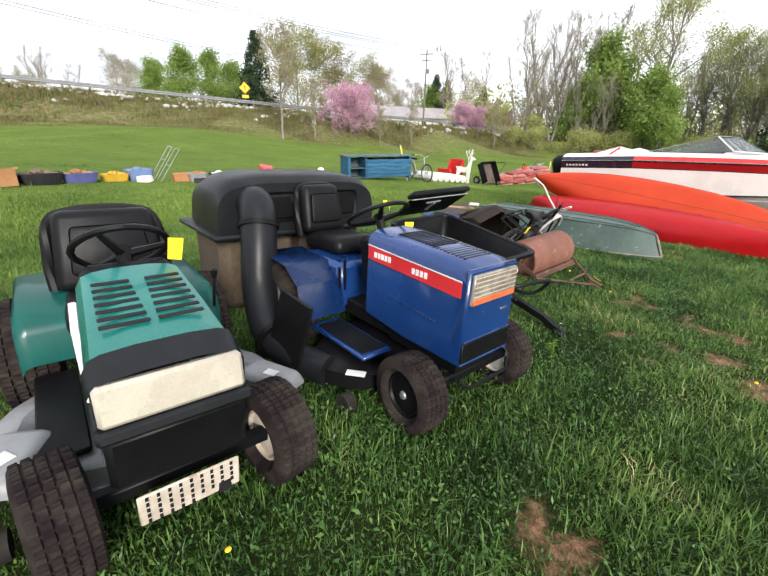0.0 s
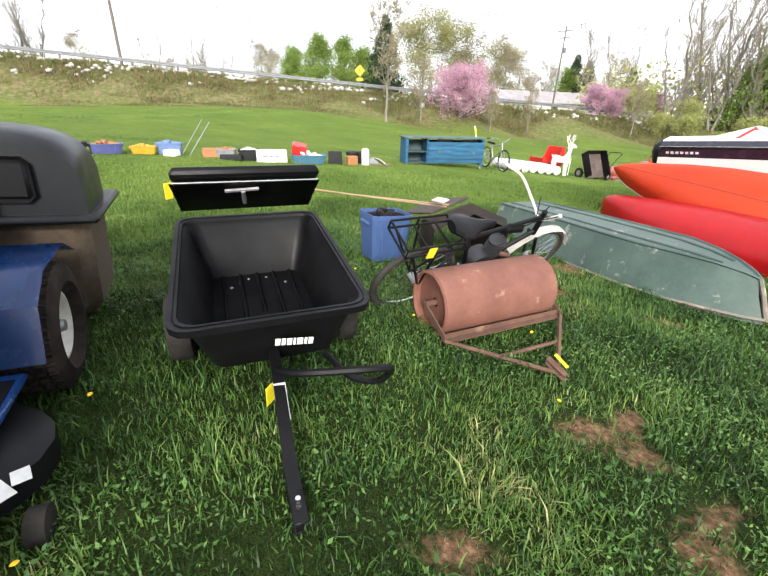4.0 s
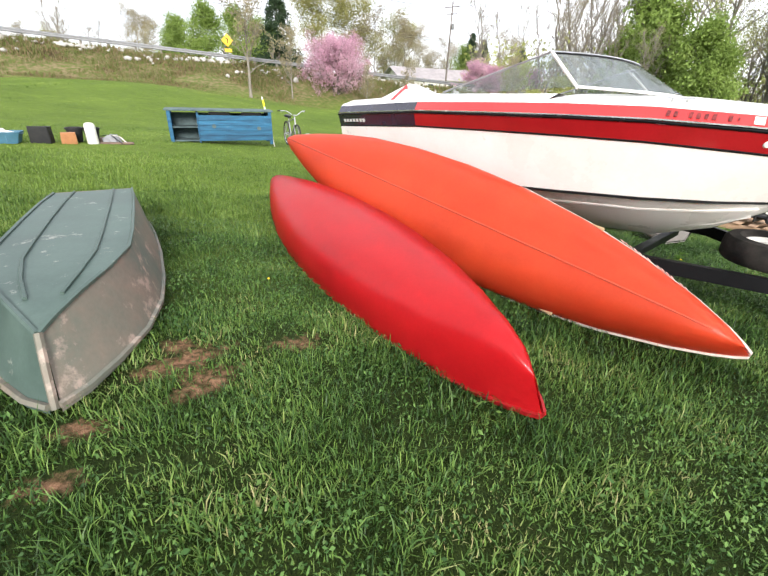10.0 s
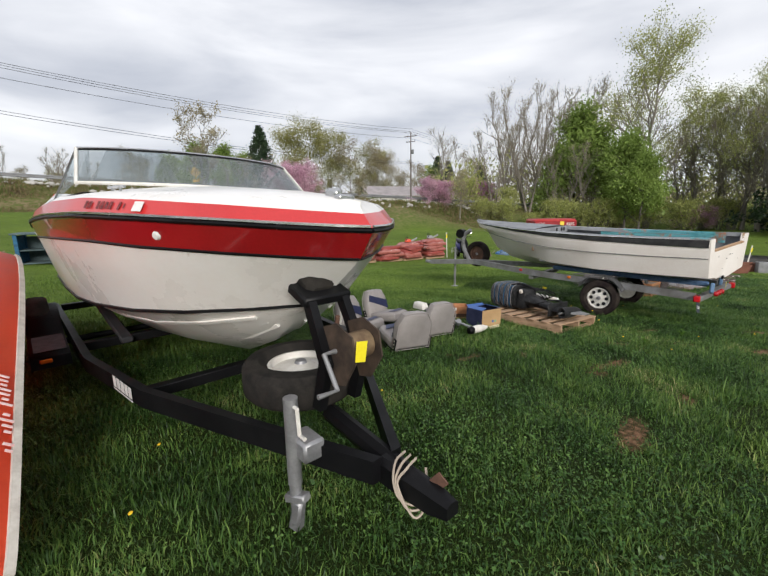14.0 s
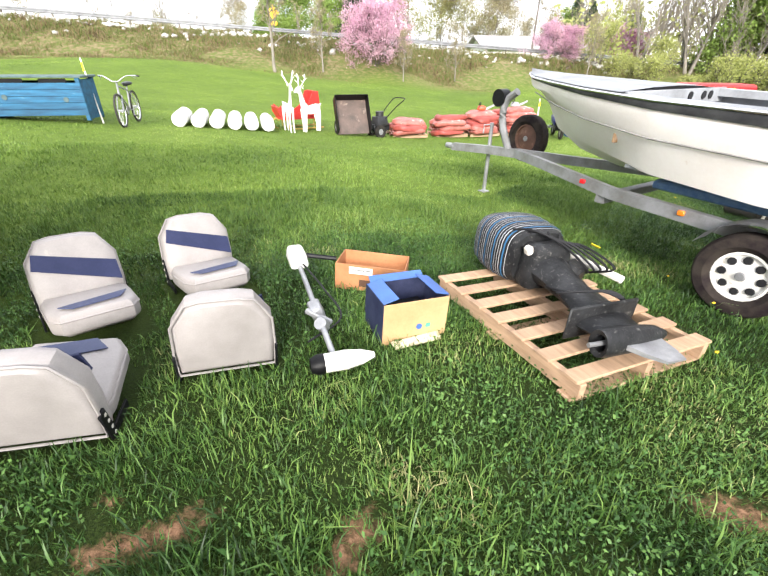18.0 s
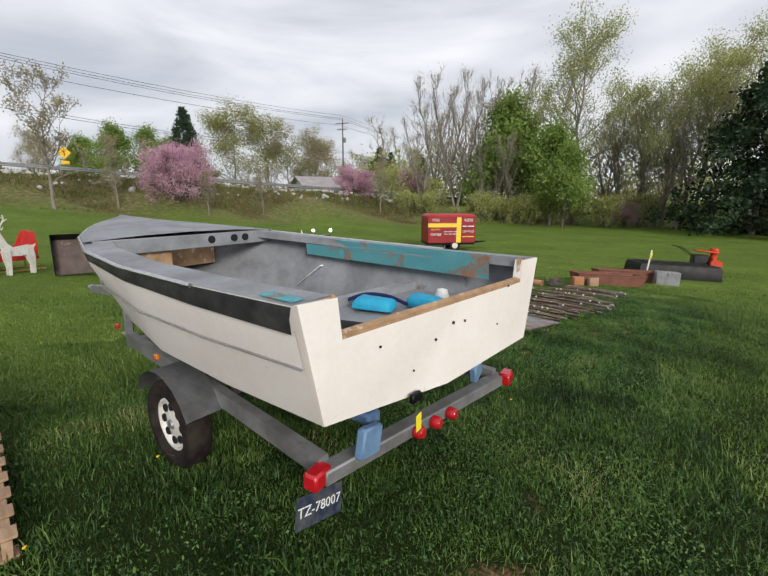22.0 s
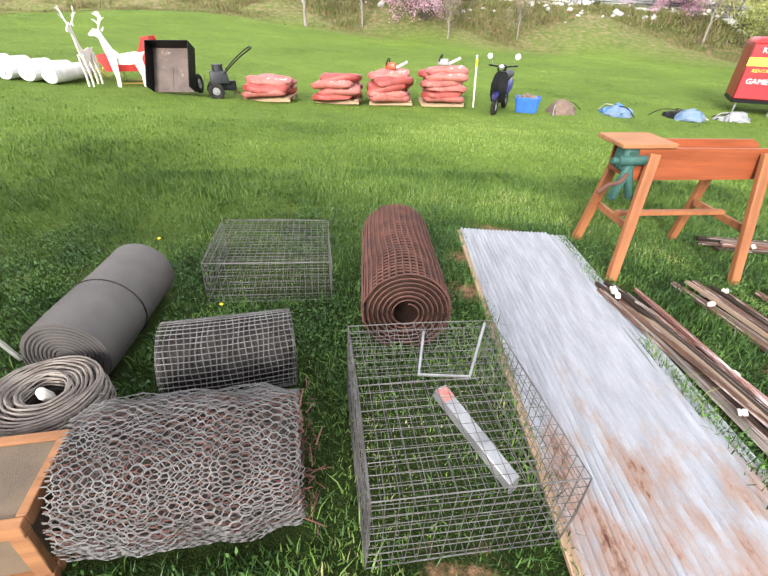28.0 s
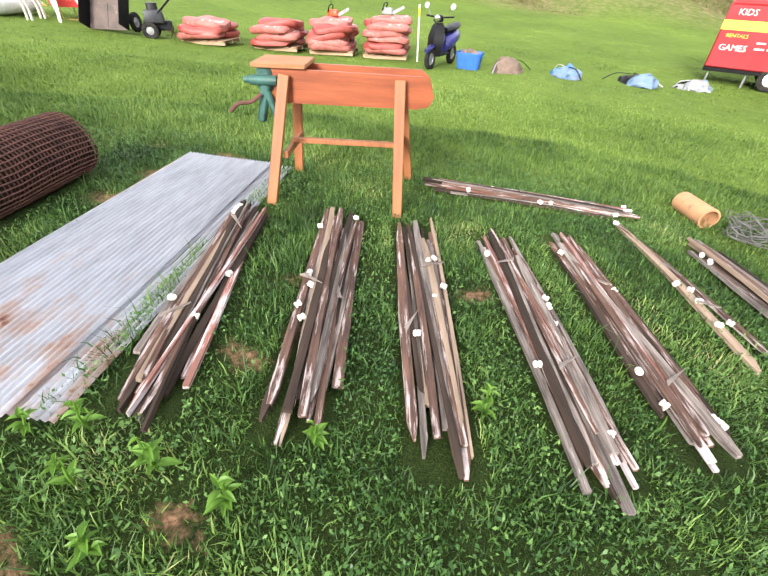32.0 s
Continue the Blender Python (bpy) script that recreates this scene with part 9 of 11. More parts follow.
# wooden screen crate
cr = thing("screen_crate", "small orange-brown wooden frame box covered with screen", "crate", laid(13.10, 14.22, 50))
Lc, Dc, Hc = .67, .27, .285
for y in (-Dc / 2, Dc / 2):
    for z in (.025, Hc - .025):
        bm = bmn()
        box(bm, Lc, .03, .05, rot(at=(0, y, z)), .003)
        part("rail", bm, cedar, cr)
    for x in (-Lc / 2 + .022, Lc / 2 - .022):
        bm = bmn()
        box(bm, .044, .026, Hc - .1, rot(at=(x, y, Hc / 2)), .003)
        part("upright", bm, cedar, cr)
for x in (-Lc / 2 + .012, Lc / 2 - .012):
    for z in (.025, Hc - .025):
        bm = bmn()
        box(bm, .024, Dc - .03, .05, rot(at=(x, 0, z)), .003)
        part("end_rail", bm, cedar, cr)
mesh_brown = mat("brown_insect_screen", (0.16, 0.115, 0.075), (0.11, 0.08, 0.055), 0.8, scale=6, fine=300, bump=0.6)
for sx, sy, sz, at in ((Lc - .08, .004, Hc - .09, (0, -Dc / 2 + .008, Hc / 2)), (Lc - .08, .004, Hc - .09, (0, Dc / 2 - .008, Hc / 2)), (Lc - .04, Dc - .03, .004, (0, 0, Hc - .012)), (.004, Dc - .05, Hc - .09, (Lc / 2 - .02, 0, Hc / 2)), (.004, Dc - .05, Hc - .09, (-Lc / 2 + .02, 0, Hc / 2))):
    bm = bmn()
    box(bm, sx, sy, sz, rot(at=at), .001)
    part("screen_panel", bm, mesh_brown, cr)


# wire cages
def wire_cage(label, m, l, w, h, step, wr, bracket):
    C = thing("wire_cage", label, "cage", m, "wire cages")

    def face(o, u, v, nu, nv):
        bm = bmn()
        for i in range(nu + 1):
            p = o + u * (i / nu)
            tube(bm, [p, p + v * .5 + V(rngc.normal(0, .003, 3)), p + v], wr * (1.7 if i in (0, nu) else 1), 4, caps=False)
        for j in range(nv + 1):
            p = o + v * (j / nv)
            tube(bm, [p, p + u * .5 + V(rngc.normal(0, .003, 3)), p + u], wr * (1.7 if j in (0, nv) else 1), 4, caps=False)
        tagged(part("wire_panel", bm, zinc, C), kind="stuff")
    X, Y, Z = V((l, 0, 0)), V((0, w, 0)), V((0, 0, h))
    o = V((-l / 2, -w / 2, 0.01))
    nl, nw, nh = int(l / step), int(w / step), int(h / step)
    face(o + Z, X, Y, nl, nw)
    face(o, X, Y, nl, nw)
    face(o, X, Z, nl, nh)
    face(o + Y, X, Z, nl, nh)
    face(o, Y, Z, nw, nh)
    face(o + X, Y, Z, nw, nh)
    if bracket:
        bm = bmn()
        arm = Matrix.Translation((.14, .06, h - .045)) @ rot(0, 14, 27)
        box(bm, .36, .045, .005, arm, .001)
        box(bm, .36, .005, .035, arm @ rot(at=(0, -.022, -.016)), .001)
        box(bm, .05, .04, .005, arm @ rot(0, 70, 0, (.185, 0, -.02)), .001)
        part("door_arm", bm, steel, C, "grey sheet-metal door arm with faded red end")
        bm = bmn()
        box(bm, .05, .046, .0062, arm @ rot(at=(-.15, 0, .0012)), .001)
        part("red_arm_end", bm, mat("faded_red_paint", (0.42, 0.12, 0.10), (0.34, 0.2, 0.18), 0.6, scale=30), C)
        bm = bmn()
        tube(bm, [(-.31, -.01, h + .012), (-.07, -.085, h + .012), (-.045, .095, h + .012), (-.35, .265, h + .012)], .0062, 6)
        part("door_bracket", bm, steel, C)
    return C


wire_cage("galvanised wire live-trap cage with a grey door arm", laid(14.02, 15.42, -44), .74, .62, .34, .037, .0014, True)
wire_cage("low galvanised wire cage standing behind the mesh rolls", laid(12.52, 15.90, -44), .62, .70, .25, .037, .0014, False)


# corrugated tin
def tin_material():
    m = mat("galvanised_corrugated_tin", (0.62, 0.63, 0.67), (0.46, 0.47, 0.51), 0.42, 0.15, scale=3.0, fine=60, bump=0.1, stretch=(1, 6, 1))
    n, l = m.node_tree.nodes, m.node_tree.links
    bsdf = n["Principled BSDF"]
    src = bsdf.inputs["Base Color"].links[0].from_socket
    co, mp = n.new("ShaderNodeTexCoord"), n.new("ShaderNodeMapping")
    mp.inputs["Scale"].default_value = (1.0, 2.2, 1)
    l.new(co.outputs["Object"], mp.inputs["Vector"])
    no = n.new("ShaderNodeTexNoise")
    no.inputs["Scale"].default_value, no.inputs["Detail"].default_value, no.inputs["Roughness"].default_value = 2.6, 8, 0.68
    l.new(mp.outputs["Vector"], no.inputs["Vector"])
    sep = n.new("ShaderNodeSeparateXYZ")
    l.new(co.outputs["Object"], sep.inputs["Vector"])
    near = n.new("ShaderNodeMapRange")
    near.inputs["From Min"].default_value, near.inputs["From Max"].default_value = 0.2, -1.1
    near.inputs["To Min"].default_value, near.inputs["To Max"].default_value = -0.14, 0.13
    l.new(sep.outputs["X"], near.inputs["Value"])
    add = n.new("ShaderNodeMath")
    add.operation = "ADD"
    l.new(no.outputs["Fac"], add.inputs[0])
    l.new(near.outputs["Result"], add.inputs[1])
    for lo, hi, c in ((0.55, 0.72, (0.50, 0.32, 0.235, 1)), (0.70, 0.75, (0.20, 0.075, 0.055, 1))):
        r = n.new("ShaderNodeMapRange")
        r.inputs["From Min"].default_value, r.inputs["From Max"].default_value = lo, hi
        l.new(add.outputs[0], r.inputs["Value"])
        x = n.new("ShaderNodeMix")
        x.data_type = "RGBA"
        x.inputs["B"].default_value = c
        l.new(r.outputs["Result"], x.inputs["Factor"])
        l.new(src, x.inputs["A"])
        src = x.outputs["Result"]
    l.new(src, bsdf.inputs["Base Color"])
    return m


tin_mat = tin_material()
for k, (x, y, dz, ang, wd, label) in enumerate(((14.225, 16.68, .012, 126.0, .80, "corrugated galvanised tin sheet lying beneath another"), (14.13, 16.58, .040, 126.3, .74, "rust-streaked corrugated galvanised tin roofing sheet"))):
    bm = bmn()
    nu = 176
    rows = []
    for v in np.linspace(-1.33, 1.33, 9):
        rows.append([V((v, u * wd, .0075 * math.cos(u * 25 * 2 * math.pi) + .004 * math.sin(v * 2.3 + u * 3 + k))) for u in np.linspace(-.5, .5, nu)])
    loft(bm, rows, False, False)
    bmesh.ops.solidify(bm, geom=bm.faces[:], thickness=.002)
    single("tin_sheet", bm, tin_mat, label, "metal sheet", laid(x, y, ang, dz), "tin sheets", smooth=60)
bm = bmn()
box(bm, 2.66, .07, .022, None, .003)
jitter(bm, .004, 3)
single("wood_strip", bm, raw_pine, "pale wooden strip along the edge of the tin", "board", laid(13.84, 16.36, 126.2, .014))

# bundles of weathered boards
weathered = [mat("grey_weathered_board", (0.24, 0.20, 0.175), (0.065, 0.05, 0.043), 0.9, scale=7, fine=60, bump=0.8, stretch=(0.5, 7, 7), per=0.25, wear=((0.5, 0.45, 0.41), 0.12, 6)),
             mat("brown_weathered_board", (0.145, 0.075, 0.05), (0.05, 0.027, 0.02), 0.9, scale=7, fine=60, bump=0.8, stretch=(0.5, 7, 7), per=0.25, wear=((0.46, 0.38, 0.36), 0.20, 5)),
             mat("faded_red_board", (0.26, 0.085, 0.055), (0.15, 0.075, 0.06), 0.9, scale=5, fine=60, bump=0.6, stretch=(0.4, 6, 6), per=0.15, wear=((0.50, 0.44, 0.44), 0.24, 5)),
             mat("pale_split_board", (0.33, 0.24, 0.17), (0.19, 0.13, 0.09), 0.85, scale=5, fine=60, bump=0.5, stretch=(0.4, 6, 6), per=0.15),
             mat("dark_rotten_board", (0.05, 0.034, 0.026), (0.025, 0.018, 0.014), 0.95, scale=5, fine=60, bump=0.6, stretch=(0.4, 6, 6), per=0.2)]
porcelain = mat("white_porcelain", (0.78, 0.75, 0.68), (0.62, 0.56, 0.47), 0.35, scale=20)


def board(l, w, t, rng, pointed):
    bm = bmn()
    rows = []
    n = 9
    ph, bend = rng.uniform(0, 6), rng.uniform(.2, 1.0)
    for i in range(n):
        f = i / (n - 1)
        k = 1.0
        if i == n - 1:
            k = rng.uniform(.15, .5) if pointed else rng.uniform(.7, 1)
        if i == 0:
            k = rng.uniform(.4, 1)
        x = -l / 2 + l * (f if i < n - 2 or not pointed else (f if i == n - 1 else f + .08))
        bow = .012 * math.sin(f * 3.1 + rng.uniform(-.2, .2))
        o = (rng.uniform(-.1, .1) * w if i in (0, n - 1) else 0) + .012 * bend * math.sin(f * 4 + ph)
        k *= rng.uniform(.86, 1.06)
        rows.append([V((x, o - w / 2 * k, bow)), V((x, o + w / 2 * k, bow)), V((x, o + w / 2 * k * .94, bow + t)), V((x, o - w / 2 * k * .94, bow + t))])
    loft(bm, rows)
    return bm


def bundle(a, b, count, width, seed, label, odd=()):
    rng = np.random.default_rng(seed)
    p, q = V((*a, 0)), V((*b, 0))
    L = (q - p).length
    c = (p + q) / 2
    ang = math.degrees(math.atan2(q.y - p.y, q.x - p.x))
    B = thing("board_bundle", label, "boards", laid(c.x, c.y, ang, 0.01), "board bundles on the grass")
    count = int(count * 1.35) if count > 3 else count
    for k in range(count):
        layer = 0 if k < count * .6 else 1
        n = max(1, int(count * .6)) if layer == 0 else max(1, count - int(count * .6))
        i = k if layer == 0 else k - int(count * .6)
        y = (-.5 + (i + .5) / n) * width * (1 if layer == 0 else .7)
        mt = weathered[odd[k % len(odd)] if odd else int(rng.integers(0, 5))]
        ob = part("board", board(L * rng.uniform(.74, 1.0), rng.uniform(.020, .052), rng.uniform(.014, .026), rng, rng.random() < .45), mt, B)
        ob.matrix_basis = rot(rng.uniform(-22, 22) if layer else rng.uniform(-12, 12), rng.uniform(-.5, .5), rng.uniform(-3.6, 3.6), (rng.uniform(-.06, .06) * L, y, .004 + .030 * layer))
    for k in range(6):
        bm = bmn()
        revolve(bm, [(0, .0), (.016, .002), (.017, .010), (.011, .016), (.017, .023), (.015, .034), (0, .036)], 10)
        ob = part("porcelain_knob", bm, porcelain, B, "white porcelain knob insulator")
        ob.matrix_basis = rot(rng.uniform(60, 100), 0, rng.uniform(0, 360), (rng.uniform(-.48, .48) * L, rng.choice([-1, 1]) * width * rng.uniform(.3, .52), .05))
    for k in range(2):
        bm = bmn()
        loft(bm, [[V((-.07, -.012, 0)), V((.05, -.010, 0)), V((.07, .014, 0))], [V((-.07, -.012, .01)), V((.05, -.010, .01)), V((.07, .014, .01))]])
        ob = part("splinter", bm, weathered[0], B)
        ob.matrix_basis = rot(rng.uniform(-20, 20), rng.uniform(-20, 20), rng.uniform(0, 360), (rng.uniform(-.3, .3) * L, rng.uniform(-.4, .4) * width, .07))
    return B


for a, b, n, w, seed, odd, label in (
        ((14.22, 17.33), (15.47, 16.03), 14, .22, 3, (0, 1, 4, 2, 1, 3, 4), "bundle of weathered grey and brown boards with porcelain knobs"),
        ((14.74, 17.73), (15.94, 16.36), 14, .24, 5, (1, 4, 0, 1, 3, 4, 1), "bundle of weathered brown boards, one split and pale"),
        ((15.11, 18.02), (16.42, 16.68), 13, .22, 7, (1, 4, 0, 1, 3, 4), "bundle of dark weathered boards with splintered ends"),
        ((15.60, 18.31), (16.86, 17.06), 13, .23, 9, (0, 1, 2, 1, 0, 4), "bundle of grey and faded red boards on the grass"),
        ((15.88, 18.74), (17.14, 17.46), 13, .22, 11, (4, 1, 2, 0, 1), "bundle of dark brown weathered boards with white knobs"),
        ((16.06, 19.38), (17.20, 18.24), 2, .07, 13, (3, 1), "two thin pale boards lying beside the bundles"),
        ((16.62, 19.50), (17.75, 18.45), 11, .25, 15, (0, 1, 0, 4, 3), "bundle of weathered grey boards with broken ends"),
        ((17.20, 19.95), (18.3, 18.95), 11, .28, 17, (1, 0, 3, 0), "bundle of grey and brown boards farther along"),
        ((14.73, 18.70), (16.15, 19.64), 10, .2, 19, (4, 0, 2, 1, 0), "bundle of reddish-grey boards beyond the bench")):
    bundle(a, b, n, w, seed, label, odd)

# clay drain pipe, wire tangle, rusty oddments
clay = mat("orange_clay", (0.46, 0.24, 0.12), (0.34, 0.17, 0.085), 0.85, scale=5, wear=((0.24, 0.14, 0.09), 0.12, 6))
m, L = lying((16.36, 20.30), (16.62, 20.04), .085)
bm = bmn()
revolve(bm, [(.085, 0), (.088, L), (.072, L), (.070, 0), (.085, 0)], 22, rot(0, 90, 0))
single("clay_pipe", bm, clay, "short orange clay drain pipe lying on grass", "pipe", m)
bm = bmn()
for k in range(16):
    p = V((0, 0, .05))
    pts = [p + V((.18 * math.cos(k + i * .9) + rngc.normal(0, .05), .16 * math.sin(k * 1.3 + i * .9), abs(rngc.normal(.07, .06)))) for i in range(6)]
    tube(bm, curve_pts(pts, 4), .004, 4)
single("wire_tangle", bm, zinc, "loose tangle of thin grey wire on the grass", "wire", on(16.95, 20.05))
chunk = [((17.15, 20.55), (.22, .2, .18), rust, "scrap_iron", "dark rusty lump of scrap iron"), ((17.75, 20.45), (.36, .16, .26), card_red, "brick_block", "orange-brown clay block standing on edge"), ((18.2, 20.5), (.34, .14, .24), raw_pine, "wood_block", "pale wooden block leaning on a steel bin")]
for (x, y), s, mt, nm, lab in chunk:
    bm = bmn()
    box(bm, *s, rot(at=(0, 0, s[2] / 2)), .02, (.9, .85), 2)
    jitter(bm, .025, 6)
    single(nm, bm, mt, lab, "block", laid(x, y, 20))
ox_steel = mat("red_brown_painted_steel", (0.21, 0.085, 0.055), (0.14, 0.055, 0.04), 0.75, 0.1, scale=4, wear=((0.30, 0.15, 0.09), 0.12, 6))
for x, y, rz, l, w, h, mt, lab in ((18.9, 21.1, -4, 1.9, .7, .32, ox_steel, "long open red-brown steel feed trough"), (20.1, 22.2, -6, 1.9, .6, .34, ox_steel, "rusty red steel trough behind the first")):
    bm = bmn()
    loft(bm, [[V((a * l / 2 * k, b * w / 2 * k, z)) for a, b in ((-1, -1), (1, -1), (1, 1), (-1, 1))] for k, z in ((.9, 0), (1, h), (.97, h), (.88, .03))])
    T = thing("steel_trough", lab, "trough", laid(x, y, rz), "steel troughs")
    part("trough_body", bm, mt, T)
    for sg in (1, -1):
        bm = bmn()
        tube(bm, [(-l / 2, sg * w / 2, h), (l / 2, sg * w / 2, h)], .014, 6)
        part("rolled_rim", bm, mt, T)
bx = thing("steel_case", "pale grey steel case with a latch", "case", laid(21.0, 21.6, -20))
bm = bmn()
box(bm, .62, .4, .42, rot(at=(0, 0, .21)), .02)
part("case_body", bm, deck_grey, bx)
bm = bmn()
box(bm, .06, .03, .08, rot(at=(0, -.21, .36)), .005)
part("latch", bm, steel, bx)
tb = thing("truck_bed_cover", "long low black plastic truck bed liner upside down", "bed liner", laid(22.8, 24.0, -12))
bm = bmn()
loft(bm, [[V((a * k, b * k2, z)) for a, b in ((-1.3, -.75), (1.3, -.75), (1.35, .75), (-1.3, .75))] for k, k2, z in ((1, 1, 0), (.97, .96, .42), (.93, .9, .5), (.5, .5, .53))])
part("liner_shell", bm, black_plastic, tb)
for k in range(5):
    bm = bmn()
    box(bm, 2.1, .05, .02, rot(at=(0, -.5 + .25 * k, .515)), .006)
    part("liner_rib", bm, black_plastic, tb)
marker_post(thing("white_post", "short white stake with a yellow ribbon", "post", pose(0, 0, 0), "white marker posts"), (21.0, 22.6, gz(21, 22.6)), (21.1, 22.6, gz(21, 22.6) + 1.0))
sb = thing("snow_blower", "orange-red walk-behind snow blower with black chute", "snow blower", laid(25.2, 25.6, 160))
orange_paint = mat("orange_red_machine_paint", (0.62, 0.07, 0.02), (0.5, 0.05, 0.02), 0.4, scale=3)
bm = bmn()
loft(bm, [[V((x, -.42, z0)), V((x, .42, z0)), V((x, .42, z1)), V((x, -.42, z1))] for x, z0, z1 in ((-.5, .05, .5), (-.2, .08, .62), (-.12, .2, .5))])
part("auger_housing", bm, orange_paint, sb)
bm = bmn()
box(bm, .5, .5, .35, rot(at=(.15, 0, .55)), .04)
part("engine_block", bm, dark_iron, sb)
bm = bmn()
box(bm, .75, .5, .06, rot(0, -4, 0, (-.05, 0, .86)), .02)
part("engine_cover", bm, orange_paint, sb)
bm = bmn()
revolve(bm, [(.13, .5), (.12, .8), (.16, .95), (.14, 1.0)], 14, rot(at=(-.3, 0, 0)))
part("discharge_chute", bm, orange_paint, sb)
for sg in (1, -1):
    wheel(sb, .2, .12, .1, rot(0, 0, 0, (.2, sg * .32, .2)), rubber, steel, 16)
    bm = bmn()
    tube(bm, [(.3, sg * .2, .6), (.9, sg * .28, 1.0), (1.1, sg * .28, 1.02)], .016, 6)
    part("handlebar", bm, black_paint, sb)

# orange work bench with a vise
bench_paint = mat("orange_varnished_wood", (0.29, 0.075, 0.027), (0.19, 0.047, 0.018), 0.45, scale=4, fine=50, bump=0.2, stretch=(0.5, 5, 5), per=0.06, coat=0.15)
bench_wood = mat("orange_pine_legs", (0.33, 0.125, 0.05), (0.22, 0.08, 0.032), 0.6, scale=4, fine=50, bump=0.2, stretch=(5, 5, 0.5), per=0.08)
BW = on(14.38, 18.06, 40)
bw_ = thing("shaving_bench", "orange-stained wooden trough bench on splayed legs with vise", "bench", BW)


def bl(x, y, z):
    return BW.inverted() @ V((x, y, z))


tops = {"l": -.36, "r": .42}
feet = {("l", -1): (14.24, 17.46), ("r", -1): (14.95, 18.05), ("l", 1): (13.84, 18.01), ("r", 1): (14.49, 18.71)}
for (s, sg), f in feet.items():
    p = bl(f[0], f[1], gz(*f) - .01)
    q = V((tops[s] + (.0 if s == "l" else -.02), sg * .17, .86))
    d = q - p
    bm = bmn()
    box(bm, .07, .04, d.length, rot(at=(0, 0, d.length / 2)), .004)
    ob = part("leg", bm, bench_wood, bw_)
    ob.matrix_basis = Matrix.Translation(p) @ V((0, 0, 1)).rotation_difference(d).to_matrix().to_4x4()
for x, w in ((-.38, .52), (.43, .52)):
    bm = bmn()
    box(bm, .03, w, .05, rot(at=(x, 0, .36)), .004)
    part("end_stretcher", bm, bench_wood, bw_)
bm = bmn()
box(bm, .82, .045, .035, rot(at=(.02, -.02, .395)), .004)
part("long_stretcher", bm, bench_wood, bw_)
for sg in (-1, 1):
    bm = bmn()
    y = sg * .13
    prof = [(-.46, .68), (.52, .68), (.60, .70), (.63, .76), (.60, .84), (.54, .88), (-.46, .89)]
    loft(bm, [[V((x, y - .011, z)) for x, z in prof], [V((x, y + .011, z)) for x, z in prof]])
    part("side_board", bm, bench_paint, bw_)
bm = bmn()
box(bm, 1.04, .236, .022, rot(at=(.05, 0, .70)), .003)
part("trough_bottom", bm, bench_paint, bw_)
bm = bmn()
box(bm, .36, .34, .03, rot(at=(-.40, 0, .907)), .006)
part("end_top", bm, cedar, bw_)
vise_green = mat("green_cast_iron", (0.04, 0.115, 0.095), (0.022, 0.06, 0.05), 0.55, 0.15, scale=8, wear=((0.12, 0.08, 0.06), 0.09, 12))
vp = part("vise_body", (lambda b: (box(b, .10, .14, .15, rot(at=(-.50, -.10, .82)), .02), box(b, .06, .05, .26, rot(0, 14, 0, (-.52, -.16, .68)), .015), box(b, .05, .05, .22, rot(0, -20, 0, (-.46, -.16, .66)), .015), b)[-1])(bmn()), vise_green, bw_, "green cast-iron vise")
bm = bmn()
cyl(bm, .032, .18, rot(0, 90, 0, (-.50, -.17, .82)), 14)
cyl(bm, .02, .26, rot(0, 90, 0, (-.50, -.17, .82)), 12)
part("vise_screw", bm, vise_green, vp)
bm = bmn()
tube(bm, curve_pts([(-.52, -.2, .74), (-.58, -.24, .70), (-.66, -.26, .69), (-.72, -.27, .64)], 4), .013, 7)
part("vise_handle", bm, rusty_wire, vp)

# ---------------------------------------------------------------- far row: cabinet, bicycle, rolls, deer, mulch, scooter, trailer
blue_board = mat("faded_blue_boards", (0.022, 0.115, 0.215), (0.012, 0.06, 0.12), 0.7, scale=3, fine=50, stretch=(0.6, 4, 4), per=0.18, wear=((0.16, 0.24, 0.28), 0.08, 6))
teal_top = mat("weathered_teal_top", (0.10, 0.145, 0.15), (0.05, 0.075, 0.08), 0.8, scale=4)
cab = thing("workbench_cabinet", "long faded blue wooden cabinet with open shelves at one end", "cabinet", on(-.52, 14.68, 31))
CL, CD, CH = 2.5, .66, .80
for k in range(5):
    bm = bmn()
    box(bm, 1.78, .03, .118, rot(at=(.35, -CD / 2, .16 + .122 * k)), .004)
    part("front_board", bm, blue_board, cab)
for x in (-CL / 2 + .03, -.56, CL / 2 - .03):
    bm = bmn()
    box(bm, .05, CD - .04, CH - .06, rot(at=(x, 0, CH / 2)), .004)
    part("end_panel", bm, blue_board, cab)
for x in (-CL / 2 + .05, CL / 2 - .05):
    for y in (-CD / 2 + .02, CD / 2 - .02):
        bm = bmn()
        box(bm, .08, .06, CH, rot(at=(x, y, CH / 2)), .005)
        part("corner_post", bm, blue_board, cab)
for z in (.10, .42):
    bm = bmn()
    box(bm, .66, CD - .06, .025, rot(at=(-.9, 0, z)), .004)
    part("shelf", bm, teal_top, cab)
bm = bmn()
box(bm, 1.76, CD - .06, .025, rot(at=(.34, 0, .12)), .004)
part("floor_board", bm, teal_top, cab)
bm = bmn()
box(bm, CL - .04, .025, .62, rot(at=(0, CD / 2 - .03, .42)), .004)
part("back_panel", bm, teal_top, cab)
bm = bmn()
